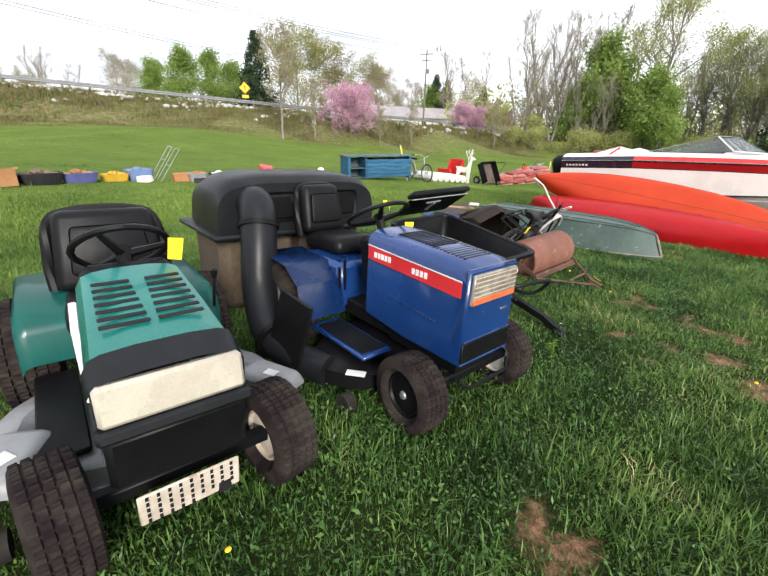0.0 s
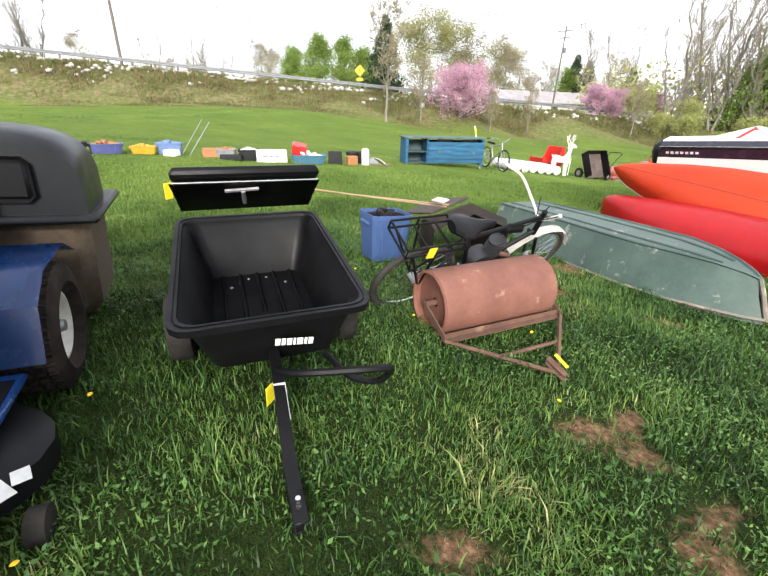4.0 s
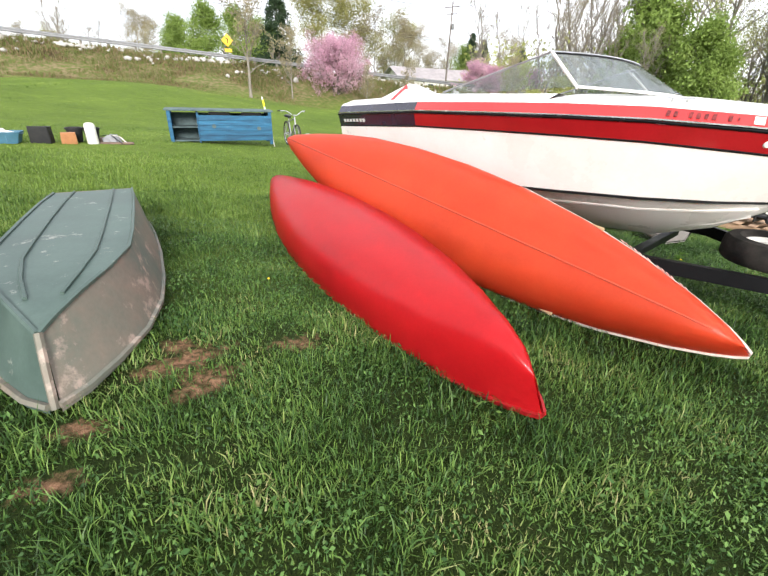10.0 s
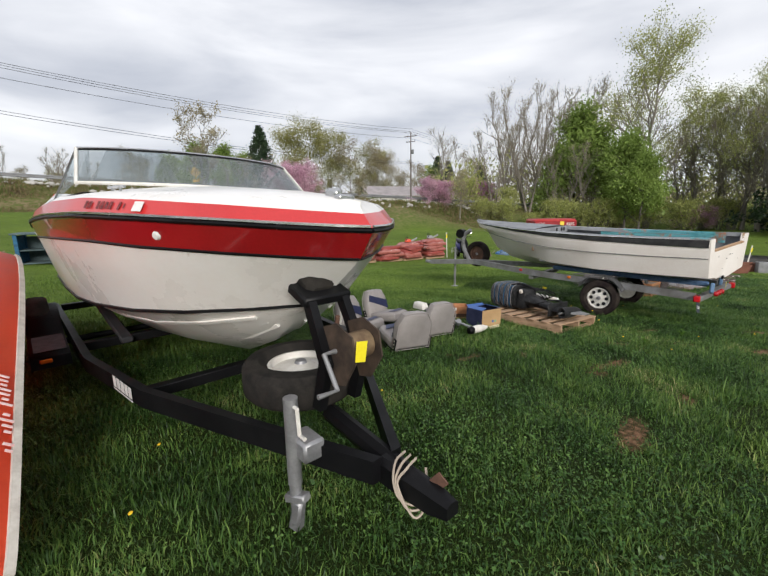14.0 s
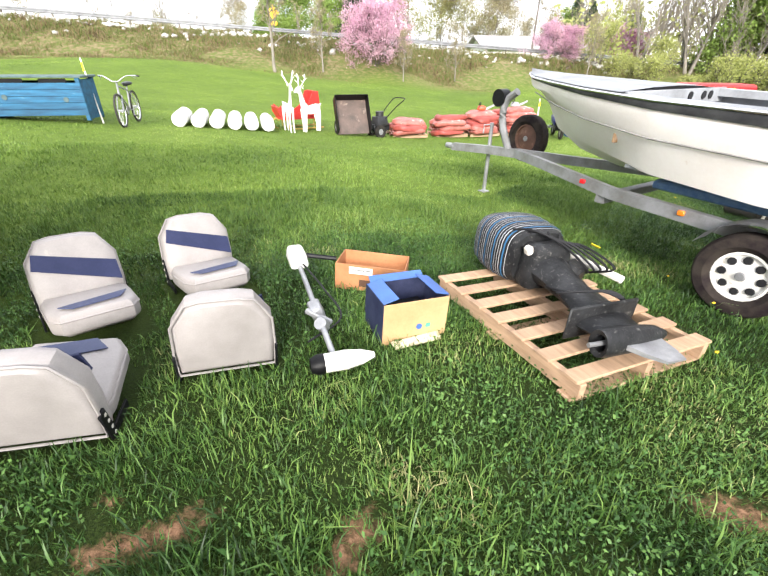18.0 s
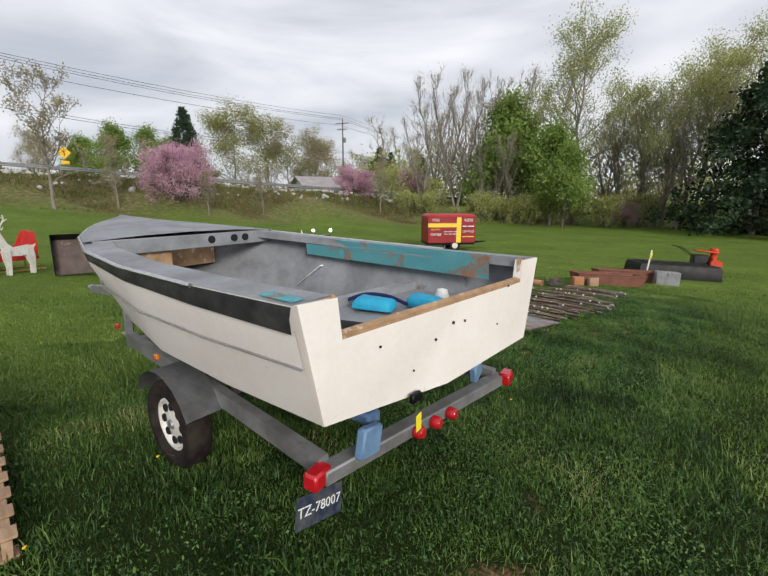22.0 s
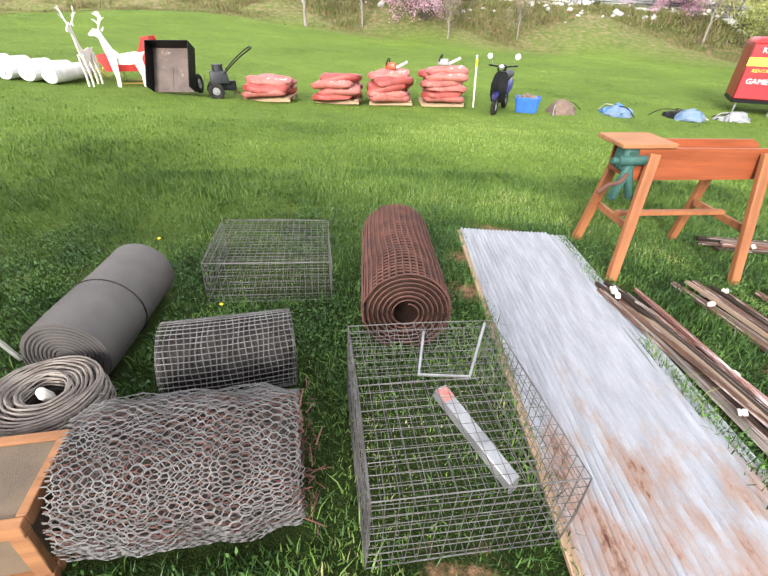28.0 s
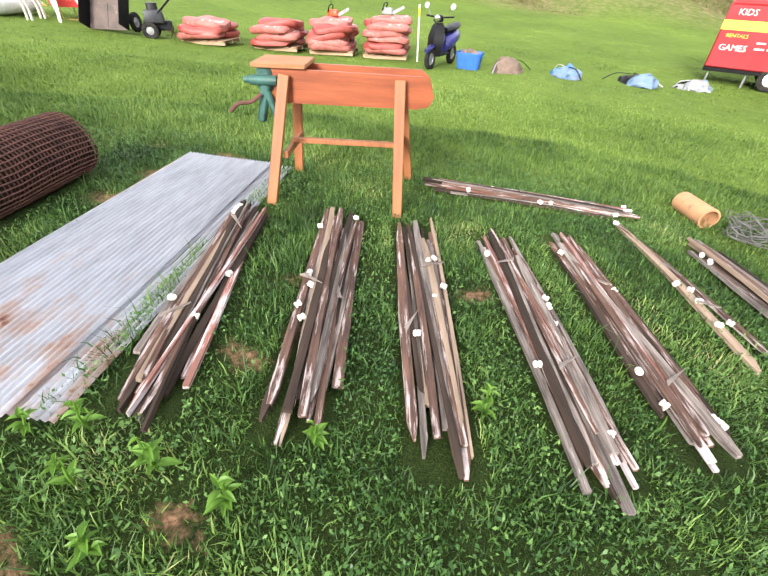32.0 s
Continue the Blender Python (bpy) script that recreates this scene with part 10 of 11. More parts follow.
box(bm, CL + .08, CD + .06, .04, rot(at=(0, 0, CH + .02)), .006)
jitter(bm, .006, 2)
part("worktop", bm, teal_top, cab)
for x, z in ((-.2, .45), (.9, .40)):
    bm = bmn()
    cyl(bm, .05, .012, rot(90, 0, 0, (x, -CD / 2 - .02, z)), 12)
    part("round_knot", bm, teal_top, cab)
# black strips stand in for the shadow in the slots under the worktop
for x in (-.3, .3):
    bm = bmn()
    box(bm, .5, .012, .08, rot(at=(.35 + x * 1.3, -CD / 2 + .02, .745)), .004)
    part("slot_shadow_strip", bm, black_paint, cab)

bicycle("bicycle", "grey mountain bicycle standing on the grass by the rolls", on(1.0, 15.75, -55, 0.0), steel)
marker_post(thing("white_post", "thin white stake leaning beside the blue cabinet", "post", pose(0, 0, 0), "white marker posts"), (.62, 15.35, gz(.62, 15.35)), (.30, 15.5, gz(.62, 15.35) + 1.25), .035)

# white rolls
bag_white = mat("white_woven_plastic", (0.66, 0.65, 0.63), (0.50, 0.49, 0.47), 0.6, scale=6, fine=80, bump=0.4)
for k in range(6):
    x, y = 1.75 + .27 * k, 16.35 + .30 * k
    R = thing("white_roll", "white plastic-wrapped roll lying on the grass", "roll", on(x, y, 128) @ Matrix.Scale(.9, 4), "white rolls in a row")
    bm = bmn()
    rows = []
    for u, s in ((-.02, .55), (0, .92), (.06, 1.0), (.5, .98), (1.0, 1.0), (1.45, .96), (1.5, .6)):
        rows.append([V((u, .19 * s * math.cos(a), .185 + .185 * s * math.sin(a))) for a in np.linspace(0, 2 * math.pi, 19)[:-1]])
    loft(bm, rows)
    jitter(bm, .018, 5, k)
    part("wrapped_roll", bm, bag_white, R)
    bm = bmn()
    tube(bm, [V((-.025 - .003 * t, .05 * t * math.cos(t * 3), .19 + .05 * t * math.sin(t * 3))) for t in np.linspace(.4, 2.6, 26)], .006, 4)
    part("end_fold", bm, mat("grey_fold", (0.42, 0.42, 0.43), rough=0.7), R)


# white deer
def deer(x, y, rz, s, seed):
    bm = bmn()

    def slab(pts, y0, t=.022):
        loft(bm, [[V((px, y0 - t / 2, pz)) for px, pz in pts], [V((px, y0 + t / 2, pz)) for px, pz in pts]])
    slab([(-.34, .50), (-.40, .62), (-.47, .72), (-.38, .70), (-.25, .72), (.05, .68), (.16, .78), (.26, 1.02), (.30, 1.14), (.40, 1.16), (.53, 1.06), (.52, 1.02), (.42, 1.02), (.36, .98), (.34, .80), (.30, .60), (.22, .48), (-.1, .46)], 0)
    for sg in (-1, 1):
        slab([(-.36, .62), (-.22, .62), (-.20, .46), (-.28, .22), (-.27, .0), (-.33, .0), (-.36, .24), (-.38, .44)], sg * .045)
        slab([(.16, .62), (.30, .62), (.28, .40), (.25, .22), (.27, .0), (.21, .0), (.18, .24), (.16, .44)], sg * .045)
        tube(bm, curve_pts([(.31, sg * .02, 1.14), (.27, sg * .08, 1.24), (.22, sg * .12, 1.36), (.25, sg * .14, 1.46)], 4), [.016] * 12 + [.008], 6)
        for p, q in (((.27, sg * .08, 1.24), (.36, sg * .12, 1.32)), ((.225, sg * .12, 1.36), (.32, sg * .15, 1.43)), ((.24, sg * .1, 1.30), (.16, sg * .14, 1.36))):
            tube(bm, [p, q], [.014, .007], 6)
        slab([(.27, 1.12), (.20, 1.19), (.24, 1.10)], sg * .04, .012)
    single("deer_figure", bm, white_steel, "white wooden deer cut-out with antlers standing on grass", "ornament", on(x, y, rz) @ Matrix.Scale(s, 4), "white deer")


deer(3.22, 18.62, -40, 1.0, 1)
deer(3.50, 19.25, -104, 1.0, 2)

# red sleigh
sl = thing("sleigh", "red wooden sleigh with gold runners behind the deer", "sleigh", on(2.75, 19.75, -130))
sleigh_red = mat("sleigh_red", (0.55, 0.03, 0.025), (0.45, 0.025, 0.02), 0.45, scale=3)
gold = mat("gold_trim", (0.5, 0.34, 0.09), rough=0.4, metal=0.4)
for y in (-.33, .33):
    bm = bmn()
    prof = [(-.55, .28), (.5, .28), (.62, .5), (.55, .66), (.38, .52), (.0, .46), (-.25, .62), (-.42, .98), (-.58, 1.0), (-.62, .6)]
    loft(bm, [[V((x, y - .012, z)) for x, z in prof], [V((x, y + .012, z)) for x, z in prof]])
    part("side_panel", bm, sleigh_red, sl)
    bm = bmn()
    tube(bm, curve_pts([(-.7, y, .03), (.0, y, .02), (.6, y, .04), (.82, y, .22), (.72, y, .34), (.62, y, .28)], 5), .022, 7)
    part("runner", bm, gold, sl)
    for x in (-.4, .35):
        bm = bmn()
        tube(bm, [(x, y, .03), (x, y, .3)], .014, 6)
        part("strut", bm, gold, sl)
for sx, sz, at, r in ((.03, .72, (-.55, 0, .64), 6), (1.1, .03, (0, 0, .30), 0), (.03, .3, (.57, 0, .48), 20)):
    bm = bmn()
    box(bm, sx, .64, sz, rot(0, r, 0, at), .006)
    part("cross_panel", bm, sleigh_red, sl)

# old dump cart tipped up
dc = thing("tipped_cart", "black steel yard cart tipped up showing its worn bed", "cart", on(4.55, 19.75, 218))
worn_bed = mat("worn_brown_bed", (0.14, 0.10, 0.085), (0.08, 0.062, 0.055), 0.7, 0.2, scale=3, wear=((0.26, 0.20, 0.17), 0.14, 4))
TM = rot(-62, 0, 0, (0, .1, .06))
for nm, s, at, mt in (("bed_floor", (.92, .95, .02), (0, -.48, .02), worn_bed), ("bed_side", (.02, .95, .34), (-.46, -.48, .18), black_paint), ("bed_side", (.02, .95, .34), (.46, -.48, .18), black_paint), ("bed_end", (.92, .02, .34), (0, -.955, .18), black_paint)):
    bm = bmn()
    box(bm, *s, TM @ rot(0, 0, 0, at), .006)
    part(nm, bm, mt, dc)
for k in range(2):
    bm = bmn()
    box(bm, .40, .5, .008, TM @ rot(0, 0, 0, (-.22 + .44 * k, -.30, .036)), .002)
    part("bed_plate", bm, worn_bed, dc)
for sg in (1, -1):
    wheel(dc, .2, .09, .1, rot(0, 0, 0, (sg * .38, -.35, .2)) @ rot(0, 0, 90), rubber, steel, 0)
bm = bmn()
box(bm, .8, .05, .05, rot(at=(0, -.35, .2)), .006)
part("axle", bm, black_paint, dc)

# tiller
tl = thing("garden_tiller", "dark old garden tiller with looped handlebar", "tiller", on(5.05, 20.55, 60))
bm = bmn()
box(bm, .42, .34, .26, rot(at=(0, 0, .44)), .03, (.85, .85), 2)
cyl(bm, .12, .16, rot(at=(0, 0, .62)), 14)
part("engine", bm, dark_iron, tl)
bm = bmn()
box(bm, .6, .12, .2, rot(at=(.05, 0, .26)), .02)
part("gear_housing", bm, grey_plastic, tl)
for sg in (1, -1):
    wheel(tl, .17, .09, .08, rot(0, 0, 0, (-.12, sg * .2, .17)), rubber, steel, 14)
    for k in range(4):
        bm = bmn()
        box(bm, .22, .04, .014, rot(0, 90 * k + 20, 0, (.32, sg * (.1 + .05 * (k % 2)), .13)), .004)
        part("tine", bm, rust, tl)
bm = bmn()
tube(bm, curve_pts([(.1, .14, .5), (.45, .2, .8), (.75, .24, 1.0), (.82, 0, 1.02), (.75, -.24, 1.0), (.45, -.2, .8), (.1, -.14, .5)], 4), .014, 7)
part("handlebar", bm, black_paint, tl)

# pallets of mulch bags
mulch = [mat("red_mulch_bag", (0.30, 0.060, 0.048), (0.21, 0.04, 0.033), 0.5, scale=7, fine=60, bump=0.3, per=0.12, wear=((0.52, 0.34, 0.30), 0.10, 5)), mat("faded_pink_bag", (0.38, 0.13, 0.11), (0.28, 0.08, 0.065), 0.5, scale=7, fine=60, bump=0.3, per=0.1, wear=((0.66, 0.58, 0.52), 0.14, 5))]


def bag_mesh(seed):
    bm = bmn()
    n = 22
    rings = []
    for k, z in ((.86, -.07), (.97, -.045), (1.0, 0), (.97, .045), (.82, .075), (.4, .088), (.05, .09)):
        rings.append([V((.47 * k * math.copysign(abs(math.cos(a)) ** .5, math.cos(a)), .33 * k * math.copysign(abs(math.sin(a)) ** .5, math.sin(a)), z)) for a in np.linspace(0, 2 * math.pi, n + 1)[:-1]])
    loft(bm, rings)
    jitter(bm, .055, 4, seed)
    return bm


bag_data = [link("bag", bag_mesh(s), mulch[s % 2]) for s in range(4)]


def bag_stack(x, y, rz, layers, per):
    P = thing("pallet", "wooden pallet under bags of red mulch", "pallet", on(x, y, rz), "mulch pallets")
    for yy in (-.42, 0, .42):
        bm = bmn()
        box(bm, 1.1, .06, .08, rot(at=(0, yy, .05)), .004)
        part("stringer", bm, raw_pine, P)
    for k in range(6):
        bm = bmn()
        box(bm, .12, .98, .02, rot(at=(-.48 + .192 * k, 0, .10)), .004)
        part("slat", bm, raw_pine, P)
    rr = random.Random(int(x * 100))
    for l in range(layers):
        for i in range(per if l < layers - 1 else 1):
            b = new("mulch_bag", bag_data[rr.randrange(4)])
            b.matrix_basis = on(x, y, rz, .18 + .125 * l) @ rot(rr.uniform(-5, 5), rr.uniform(-5, 5), rr.uniform(-12, 12), (rr.uniform(-.10, .10), ((-.27 + .54 * i) if per == 2 and l < layers - 1 else rr.uniform(-.12, .12)), 0)) @ Matrix.Scale(1.12, 4)
            tagged(b, "plump red plastic bag of mulch stacked on a pallet", "bag", "mulch bags")


bag_stack(5.55, 21.6, 35, 3, 2)
bag_stack(6.55, 22.95, 35, 4, 2)
bag_stack(7.45, 23.95, 38, 5, 2)
bag_stack(8.45, 24.85, 38, 6, 2)
for x, y, dz, mt, lab in ((7.45, 23.95, .80, orange_paint, "orange chainsaw resting on mulch bags"), (8.45, 24.85, .93, deck_grey, "grey power tool resting on mulch bags")):
    C = thing("power_saw", lab, "power tool", on(x, y, 20, dz))
    bm = bmn()
    box(bm, .30, .16, .14, rot(at=(0, 0, .07)), .03, (.8, .8), 2)
    part("saw_body", bm, mt, C)
    bm = bmn()
    box(bm, .34, .012, .07, rot(0, -25, 0, (.28, 0, .10)), .004)
    part("guide_bar", bm, steel, C)
    bm = bmn()
    tube(bm, curve_pts([(-.1, -.09, .08), (-.05, -.09, .22), (-.05, .09, .22), (-.1, .09, .08)], 4), .014, 6)
    part("loop_handle", bm, black_plastic, C)
marker_post(thing("white_post", "white stake with yellow tape beside the scooter", "post", pose(0, 0, 0), "white marker posts"), (9.3, 25.1, gz(9.3, 25.1)), (9.25, 25.1, gz(9.3, 25.1) + 1.2), .04)

# scooter
sc_blue = mat("blue_violet_scooter_paint", (0.035, 0.035, 0.20), (0.025, 0.025, 0.14), 0.3, scale=3, coat=0.4)
sco = thing("motor_scooter", "blue and black motor scooter with mirrors parked on grass", "scooter", on(10.0, 25.15, -78))
for x in (-.58, .62):
    wheel(sco, .22, .1, .12, rot(0, 0, 0, (x, 0, .22)), rubber, steel, 0)
bm = bmn()
loft(bm, [[V((x, w * math.cos(a), z + h * math.sin(a))) for a in np.linspace(0, 2 * math.pi, 15)[:-1]] for x, w, z, h in ((-.85, .05, .66, .06), (-.7, .14, .60, .14), (-.4, .18, .54, .20), (-.12, .15, .48, .18), (-.04, .10, .40, .12))])
part("rear_body", bm, sc_blue, sco)
bm = bmn()
loft(bm, [[V((x, w * math.cos(a), z + .07 * math.sin(a))) for a in np.linspace(0, 2 * math.pi, 13)[:-1]] for x, w, z in ((-.74, .10, .82), (-.5, .16, .80), (-.2, .14, .76), (-.04, .08, .74))])
part("seat", bm, vinyl, sco)
bm = bmn()
box(bm, .46, .30, .05, rot(at=(.12, 0, .29)), .015)
part("footboard", bm, black_plastic, sco)
bm = bmn()
loft(bm, [[V((x - .02, -w, z)), V((x + .08, 0, z)), V((x - .02, w, z)), V((x - .06, w * .9, z)), V((x + .03, 0, z)), V((x - .06, -w * .9, z))] for x, w, z in ((.42, .15, .26), (.46, .19, .45), (.42, .20, .65), (.36, .16, .84), (.34, .10, .92))])
part("front_shield", bm, black_plastic, sco)
bm = bmn()
loft(bm, [[V((x, w * math.cos(a), z + .05 * math.sin(a))) for a in np.linspace(0, math.pi, 9)] for x, w, z in ((.36, .05, .46), (.55, .08, .47), (.8, .07, .42), (.88, .03, .34))], False, False)
bmesh.ops.solidify(bm, geom=bm.faces[:], thickness=.008)
part("front_mudguard", bm, sc_blue, sco)
bm = bmn()
box(bm, .18, .22, .14, rot(at=(.36, 0, 1.0)), .04, (.8, .8), 2)
hd = part("handlebar_cowl", bm, black_plastic, sco)
bm = bmn()
revolve(bm, [(0, .03), (.06, .02), (.075, -.01)], 14, rot(0, 90, 0, (.45, 0, 1.0)))
part("headlight", bm, chrome, hd)
for sg in (1, -1):
    bm = bmn()
    tube(bm, [(.34, sg * .1, 1.02), (.28, sg * .34, 1.04)], .018, 7)
    part("grip", bm, black_plastic, hd)
    bm = bmn()
    tube(bm, [(.33, sg * .22, 1.04), (.34, sg * .30, 1.18)], .007, 5)
    cyl(bm, .06, .02, rot(0, 80, 0, (.34, sg * .32, 1.23)), 14)
    part("mirror", bm, chrome, sco)
bm = bmn()
cyl(bm, .05, .4, rot(0, 82, 0, (-.5, -.17, .28)), 12)
part("exhaust", bm, steel, sco)


# heaps beside the scooter
def heap(x, y, s, mt, label, seed, mt2=None):
    H = thing("heap", label, "heap", on(x, y, seed * 40) @ Matrix.Diagonal((1.1, .9, .62, 1)), "heaps on the grass")
    rr = random.Random(seed)
    for k in range(4):
        bm = bmn()
        c = V((rr.uniform(-.35, .35) * s, rr.uniform(-.22, .22) * s, 0))
        r, h = s * rr.uniform(.28, .46), s * rr.uniform(.30, .62)
        rings = []
        for f, z in ((1.05, -.02), (.95, .25), (.78, .6), (.5, .88), (.15, 1.0)):
            rings.append([c + V((r * f * math.cos(a) * (1 + .16 * math.sin(3 * a + k)), r * f * math.sin(a) * (1 + .2 * math.cos(2 * a + seed)), h * z)) for a in np.linspace(0, 2 * math.pi, 19)[:-1]])
        loft(bm, rings)
        jitter(bm, .16 * s, 9, seed + k)
        part("lump", bm, mt if k % 2 or not mt2 else mt2, H)
    for k in range(4):
        a = rr.uniform(0, 6.28)
        p = V((math.cos(a), math.sin(a), 0)) * s
        bm = bmn()
        tube(bm, curve_pts([p * .15 + V((0, 0, s * .5)), p * .5 + V((rr.uniform(-.1, .1), 0, s * .42)), p * rr.uniform(.7, 1.0) + V((0, rr.uniform(-.1, .1), .03))], 4), rr.uniform(.012, .022), 5)
        part("loose_strap", bm, (black_plastic, trim_white, steel)[k % 3], H)


canvas_blue = mat("crumpled_blue_tarp", (0.06, 0.17, 0.40), (0.04, 0.12, 0.30), 0.5, scale=6, bump=0.4)
canvas_brown = mat("brown_canvas", (0.19, 0.13, 0.10), (0.12, 0.085, 0.065), 0.85, scale=6, bump=0.4)
pale_blue = mat("pale_blue_cloth", (0.10, 0.18, 0.30), (0.16, 0.20, 0.25), 0.7, scale=6, bump=0.4)
storage_tub("storage_tub", "blue plastic storage tub full of brown odds and ends", on(10.55, 25.55, 20), .6, .42, .36, mat("bright_blue_tub", (0.03, 0.13, 0.45), (0.025, 0.10, 0.36), 0.45), canvas_brown)
heap(11.2, 26.2, .8, canvas_brown, "heap of brown canvas bags on the grass", 2)
heap(12.3, 27.1, .7, canvas_blue, "crumpled blue tarp bundle on the grass", 3, pale_blue)
heap(13.7, 27.9, .7, pale_blue, "pale blue and black hoses heaped on the grass", 4, black_plastic)
heap(14.9, 28.9, .6, pale_blue, "pale blue bundle on the grass", 5, deck_grey)

# red games trailer
tr_red = mat("dark_red_trailer_paint", (0.30, 0.018, 0.025), (0.24, 0.014, 0.02), 0.4, scale=1.5, wear=((0.38, 0.08, 0.07), 0.08, 4))
tr_yel = mat("yellow_band_paint", (0.85, 0.62, 0.06), (0.78, 0.55, 0.05), 0.5, scale=2)
TG = on(15.75, 31.0, 8)
tg = thing("games_trailer", "small dark red box trailer with yellow bands and lettering", "trailer", TG)
bm = bmn()
box(bm, 2.5, 1.5, 1.32, rot(at=(0, 0, 1.06)), .03)
part("trailer_box", bm, tr_red, tg)
bm = bmn()
box(bm, 2.54, 1.54, .16, rot(at=(0, 0, 1.76)), .05, (.94, .9))
part("trailer_lid", bm, mat("bright_red_lid", (0.45, 0.03, 0.03), rough=0.4), tg)
bm = bmn()
box(bm, 1.5, .012, .2, rot(at=(-.5, -.756, 1.30)), .002)
part("yellow_band", bm, tr_yel, tg)
bm = bmn()
box(bm, .24, .012, 1.28, rot(at=(.36, -.760, 1.06)), .002)
part("yellow_upright_band", bm, tr_yel, tg)
for body, size, x, z, mt in (("KIDS", .18, -.85, 1.56, lettering), ("RENTALS", .11, -.86, 1.09, tr_yel), ("GAMES", .18, -.84, .84, lettering), ("KIDS", .22, .86, 1.55, lettering), ("RENTALS", .15, .86, .98, lettering)):
    text_part("lettering", body, size, rot(90, 0, 0, (x, -.765, z)), mt, tg)
bars("small_print", (.18, .24, .14), .035, .05, rot(90, 0, 0, (-.42, -.765, .98)), lettering, tg)
bars("small_print", (.2, .16, .22), .035, .05, rot(90, 0, 0, (-.42, -.765, .86)), lettering, tg)
bars("faint_words", (.24, .3), .06, .06, rot(90, 0, 0, (.55, -.765, 1.25)), lettering, tg)
bars("faint_words", (.2, .34), .05, .06, rot(90, 0, 0, (.56, -.765, .72)), tr_yel, tg)
bm = bmn()
box(bm, 2.5, 1.4, .1, rot(at=(0, 0, .36)), .01)
part("chassis", bm, black_paint, tg)
for sg in (1, -1):
    wheel(tg, .27, .14, .15, rot(0, 0, 0, (.2, sg * .68, .27)) @ (rot(0, 0, 180) if sg > 0 else rot()), rubber, white_steel, 0)
for x in (-1.1, -.3):
    bm = bmn()
    tube(bm, [(x, -.6, .34), (x, -.6, .0)], .025, 6)
    part("jack_leg", bm, steel, tg)
bm = bmn()
tube(bm, [(1.2, .3, .36), (2.1, 0, .40), (1.2, -.3, .36)], .03, 6)
part("drawbar", bm, black_paint, tg)

# ---------------------------------------------------------------- row of boxes and bins along the meadow
LOW = Matrix.Diagonal((.9, .9, .70, 1))
orange_card = mat("orange_cardboard", (0.36, 0.18, 0.08), (0.28, 0.13, 0.055), 0.8, scale=4)
tub_violet = mat("violet_blue_tub", (0.09, 0.10, 0.27), (0.07, 0.08, 0.2), 0.5, scale=4)
tub_black = mat("black_bin", (0.02, 0.02, 0.022), (0.03, 0.03, 0.03), 0.5, scale=4)
yellow_plastic = mat("yellow_plastic", (0.55, 0.33, 0.03), (0.45, 0.27, 0.03), 0.45, scale=4)
grey_blue = mat("grey_blue_tote", (0.15, 0.22, 0.40), (0.12, 0.18, 0.33), 0.5, scale=4)
open_box("cardboard_box", "wide orange cardboard box with white pipes sticking out", on(-8.0, 6.3, 55) @ LOW, .85, .5, .36, orange_card, orange_card, orange_card, [(.8, .16, (0, -.3, .34), (-35, 0, 0))])
for k in range(4):
    bm = bmn()
    tube(bm, [(-.5 + .1 * k, .1 - .06 * k, .36), (.35 + .05 * k, .05 * k, .47)], .03, 7)
    single("plastic_pipe", bm, white_steel, "white plastic pipe lying on a cardboard box", "pipe", on(-8.0, 6.3, 55) @ LOW, "white pipes")
storage_tub("storage_tub", "black plastic bin with a coiled white cord", on(-7.72, 7.0, 52) @ LOW, .5, .4, .3, tub_black, white_steel)
open_box("cardboard_box", "tall orange cardboard box with open flaps", on(-7.25, 7.25, 50) @ LOW, .55, .4, .42, orange_card, orange_card, orange_card, [(.12, .36, (-.33, 0, .48), (0, 55, 0)), (.12, .36, (.3, 0, .44), (0, -20, 0))])
bars("box_print", (.08, .1, .08), .05, .02, rot(90, 0, 0, (-.14, -.206, .26)), card_red, bpy.data.objects["cardboard_box.002"])
storage_tub("storage_tub", "long black plastic bin filled with copper-coloured rods", on(-6.95, 7.85, 50) @ LOW, .8, .45, .32, tub_black, canvas_brown)
storage_tub("storage_tub", "violet-blue plastic tub with loose cardboard on top", on(-6.62, 8.45, 50) @ LOW, .72, .45, .30, tub_violet, orange_card)
storage_tub("storage_tub", "yellow plastic bin heaped with yellow tools", on(-6.25, 9.05, 50) @ LOW, .6, .42, .24, yellow_plastic, yellow_plastic)
storage_tub("storage_tub", "grey-blue plastic tote on the grass", on(-5.95, 9.5, 50) @ LOW, .62, .45, .38, grey_blue, grey_blue)
st = thing("folding_stand", "folding light metal stand leaning open on the grass", "stand", on(-5.55, 9.85, 40))
for y in (-.22, .22):
    for x0, x1, z1 in ((-.30, .25, .80), (-.12, .40, .74)):
        bm = bmn()
        tube(bm, [(x0, y, 0), (x1, y, z1)], .009, 6)
        part("stand_leg", bm, deck_grey, st)
for x, z in ((.25, .80), (.40, .74), (.05, .5), (.14, .36)):
    bm = bmn()
    tube(bm, [(x, -.22, z), (x, .22, z)], .008, 6)
    part("stand_rung", bm, deck_grey, st)
storage_tub("storage_tub", "dark grey bin holding a red carton", on(-4.8, 10.05, 35) @ LOW, .5, .4, .32, deck_grey, card_red)
storage_tub("storage_tub", "black plastic bin holding a pale bottle", on(-4.3, 10.25, 35) @ LOW, .55, .4, .36, tub_black, white_steel)
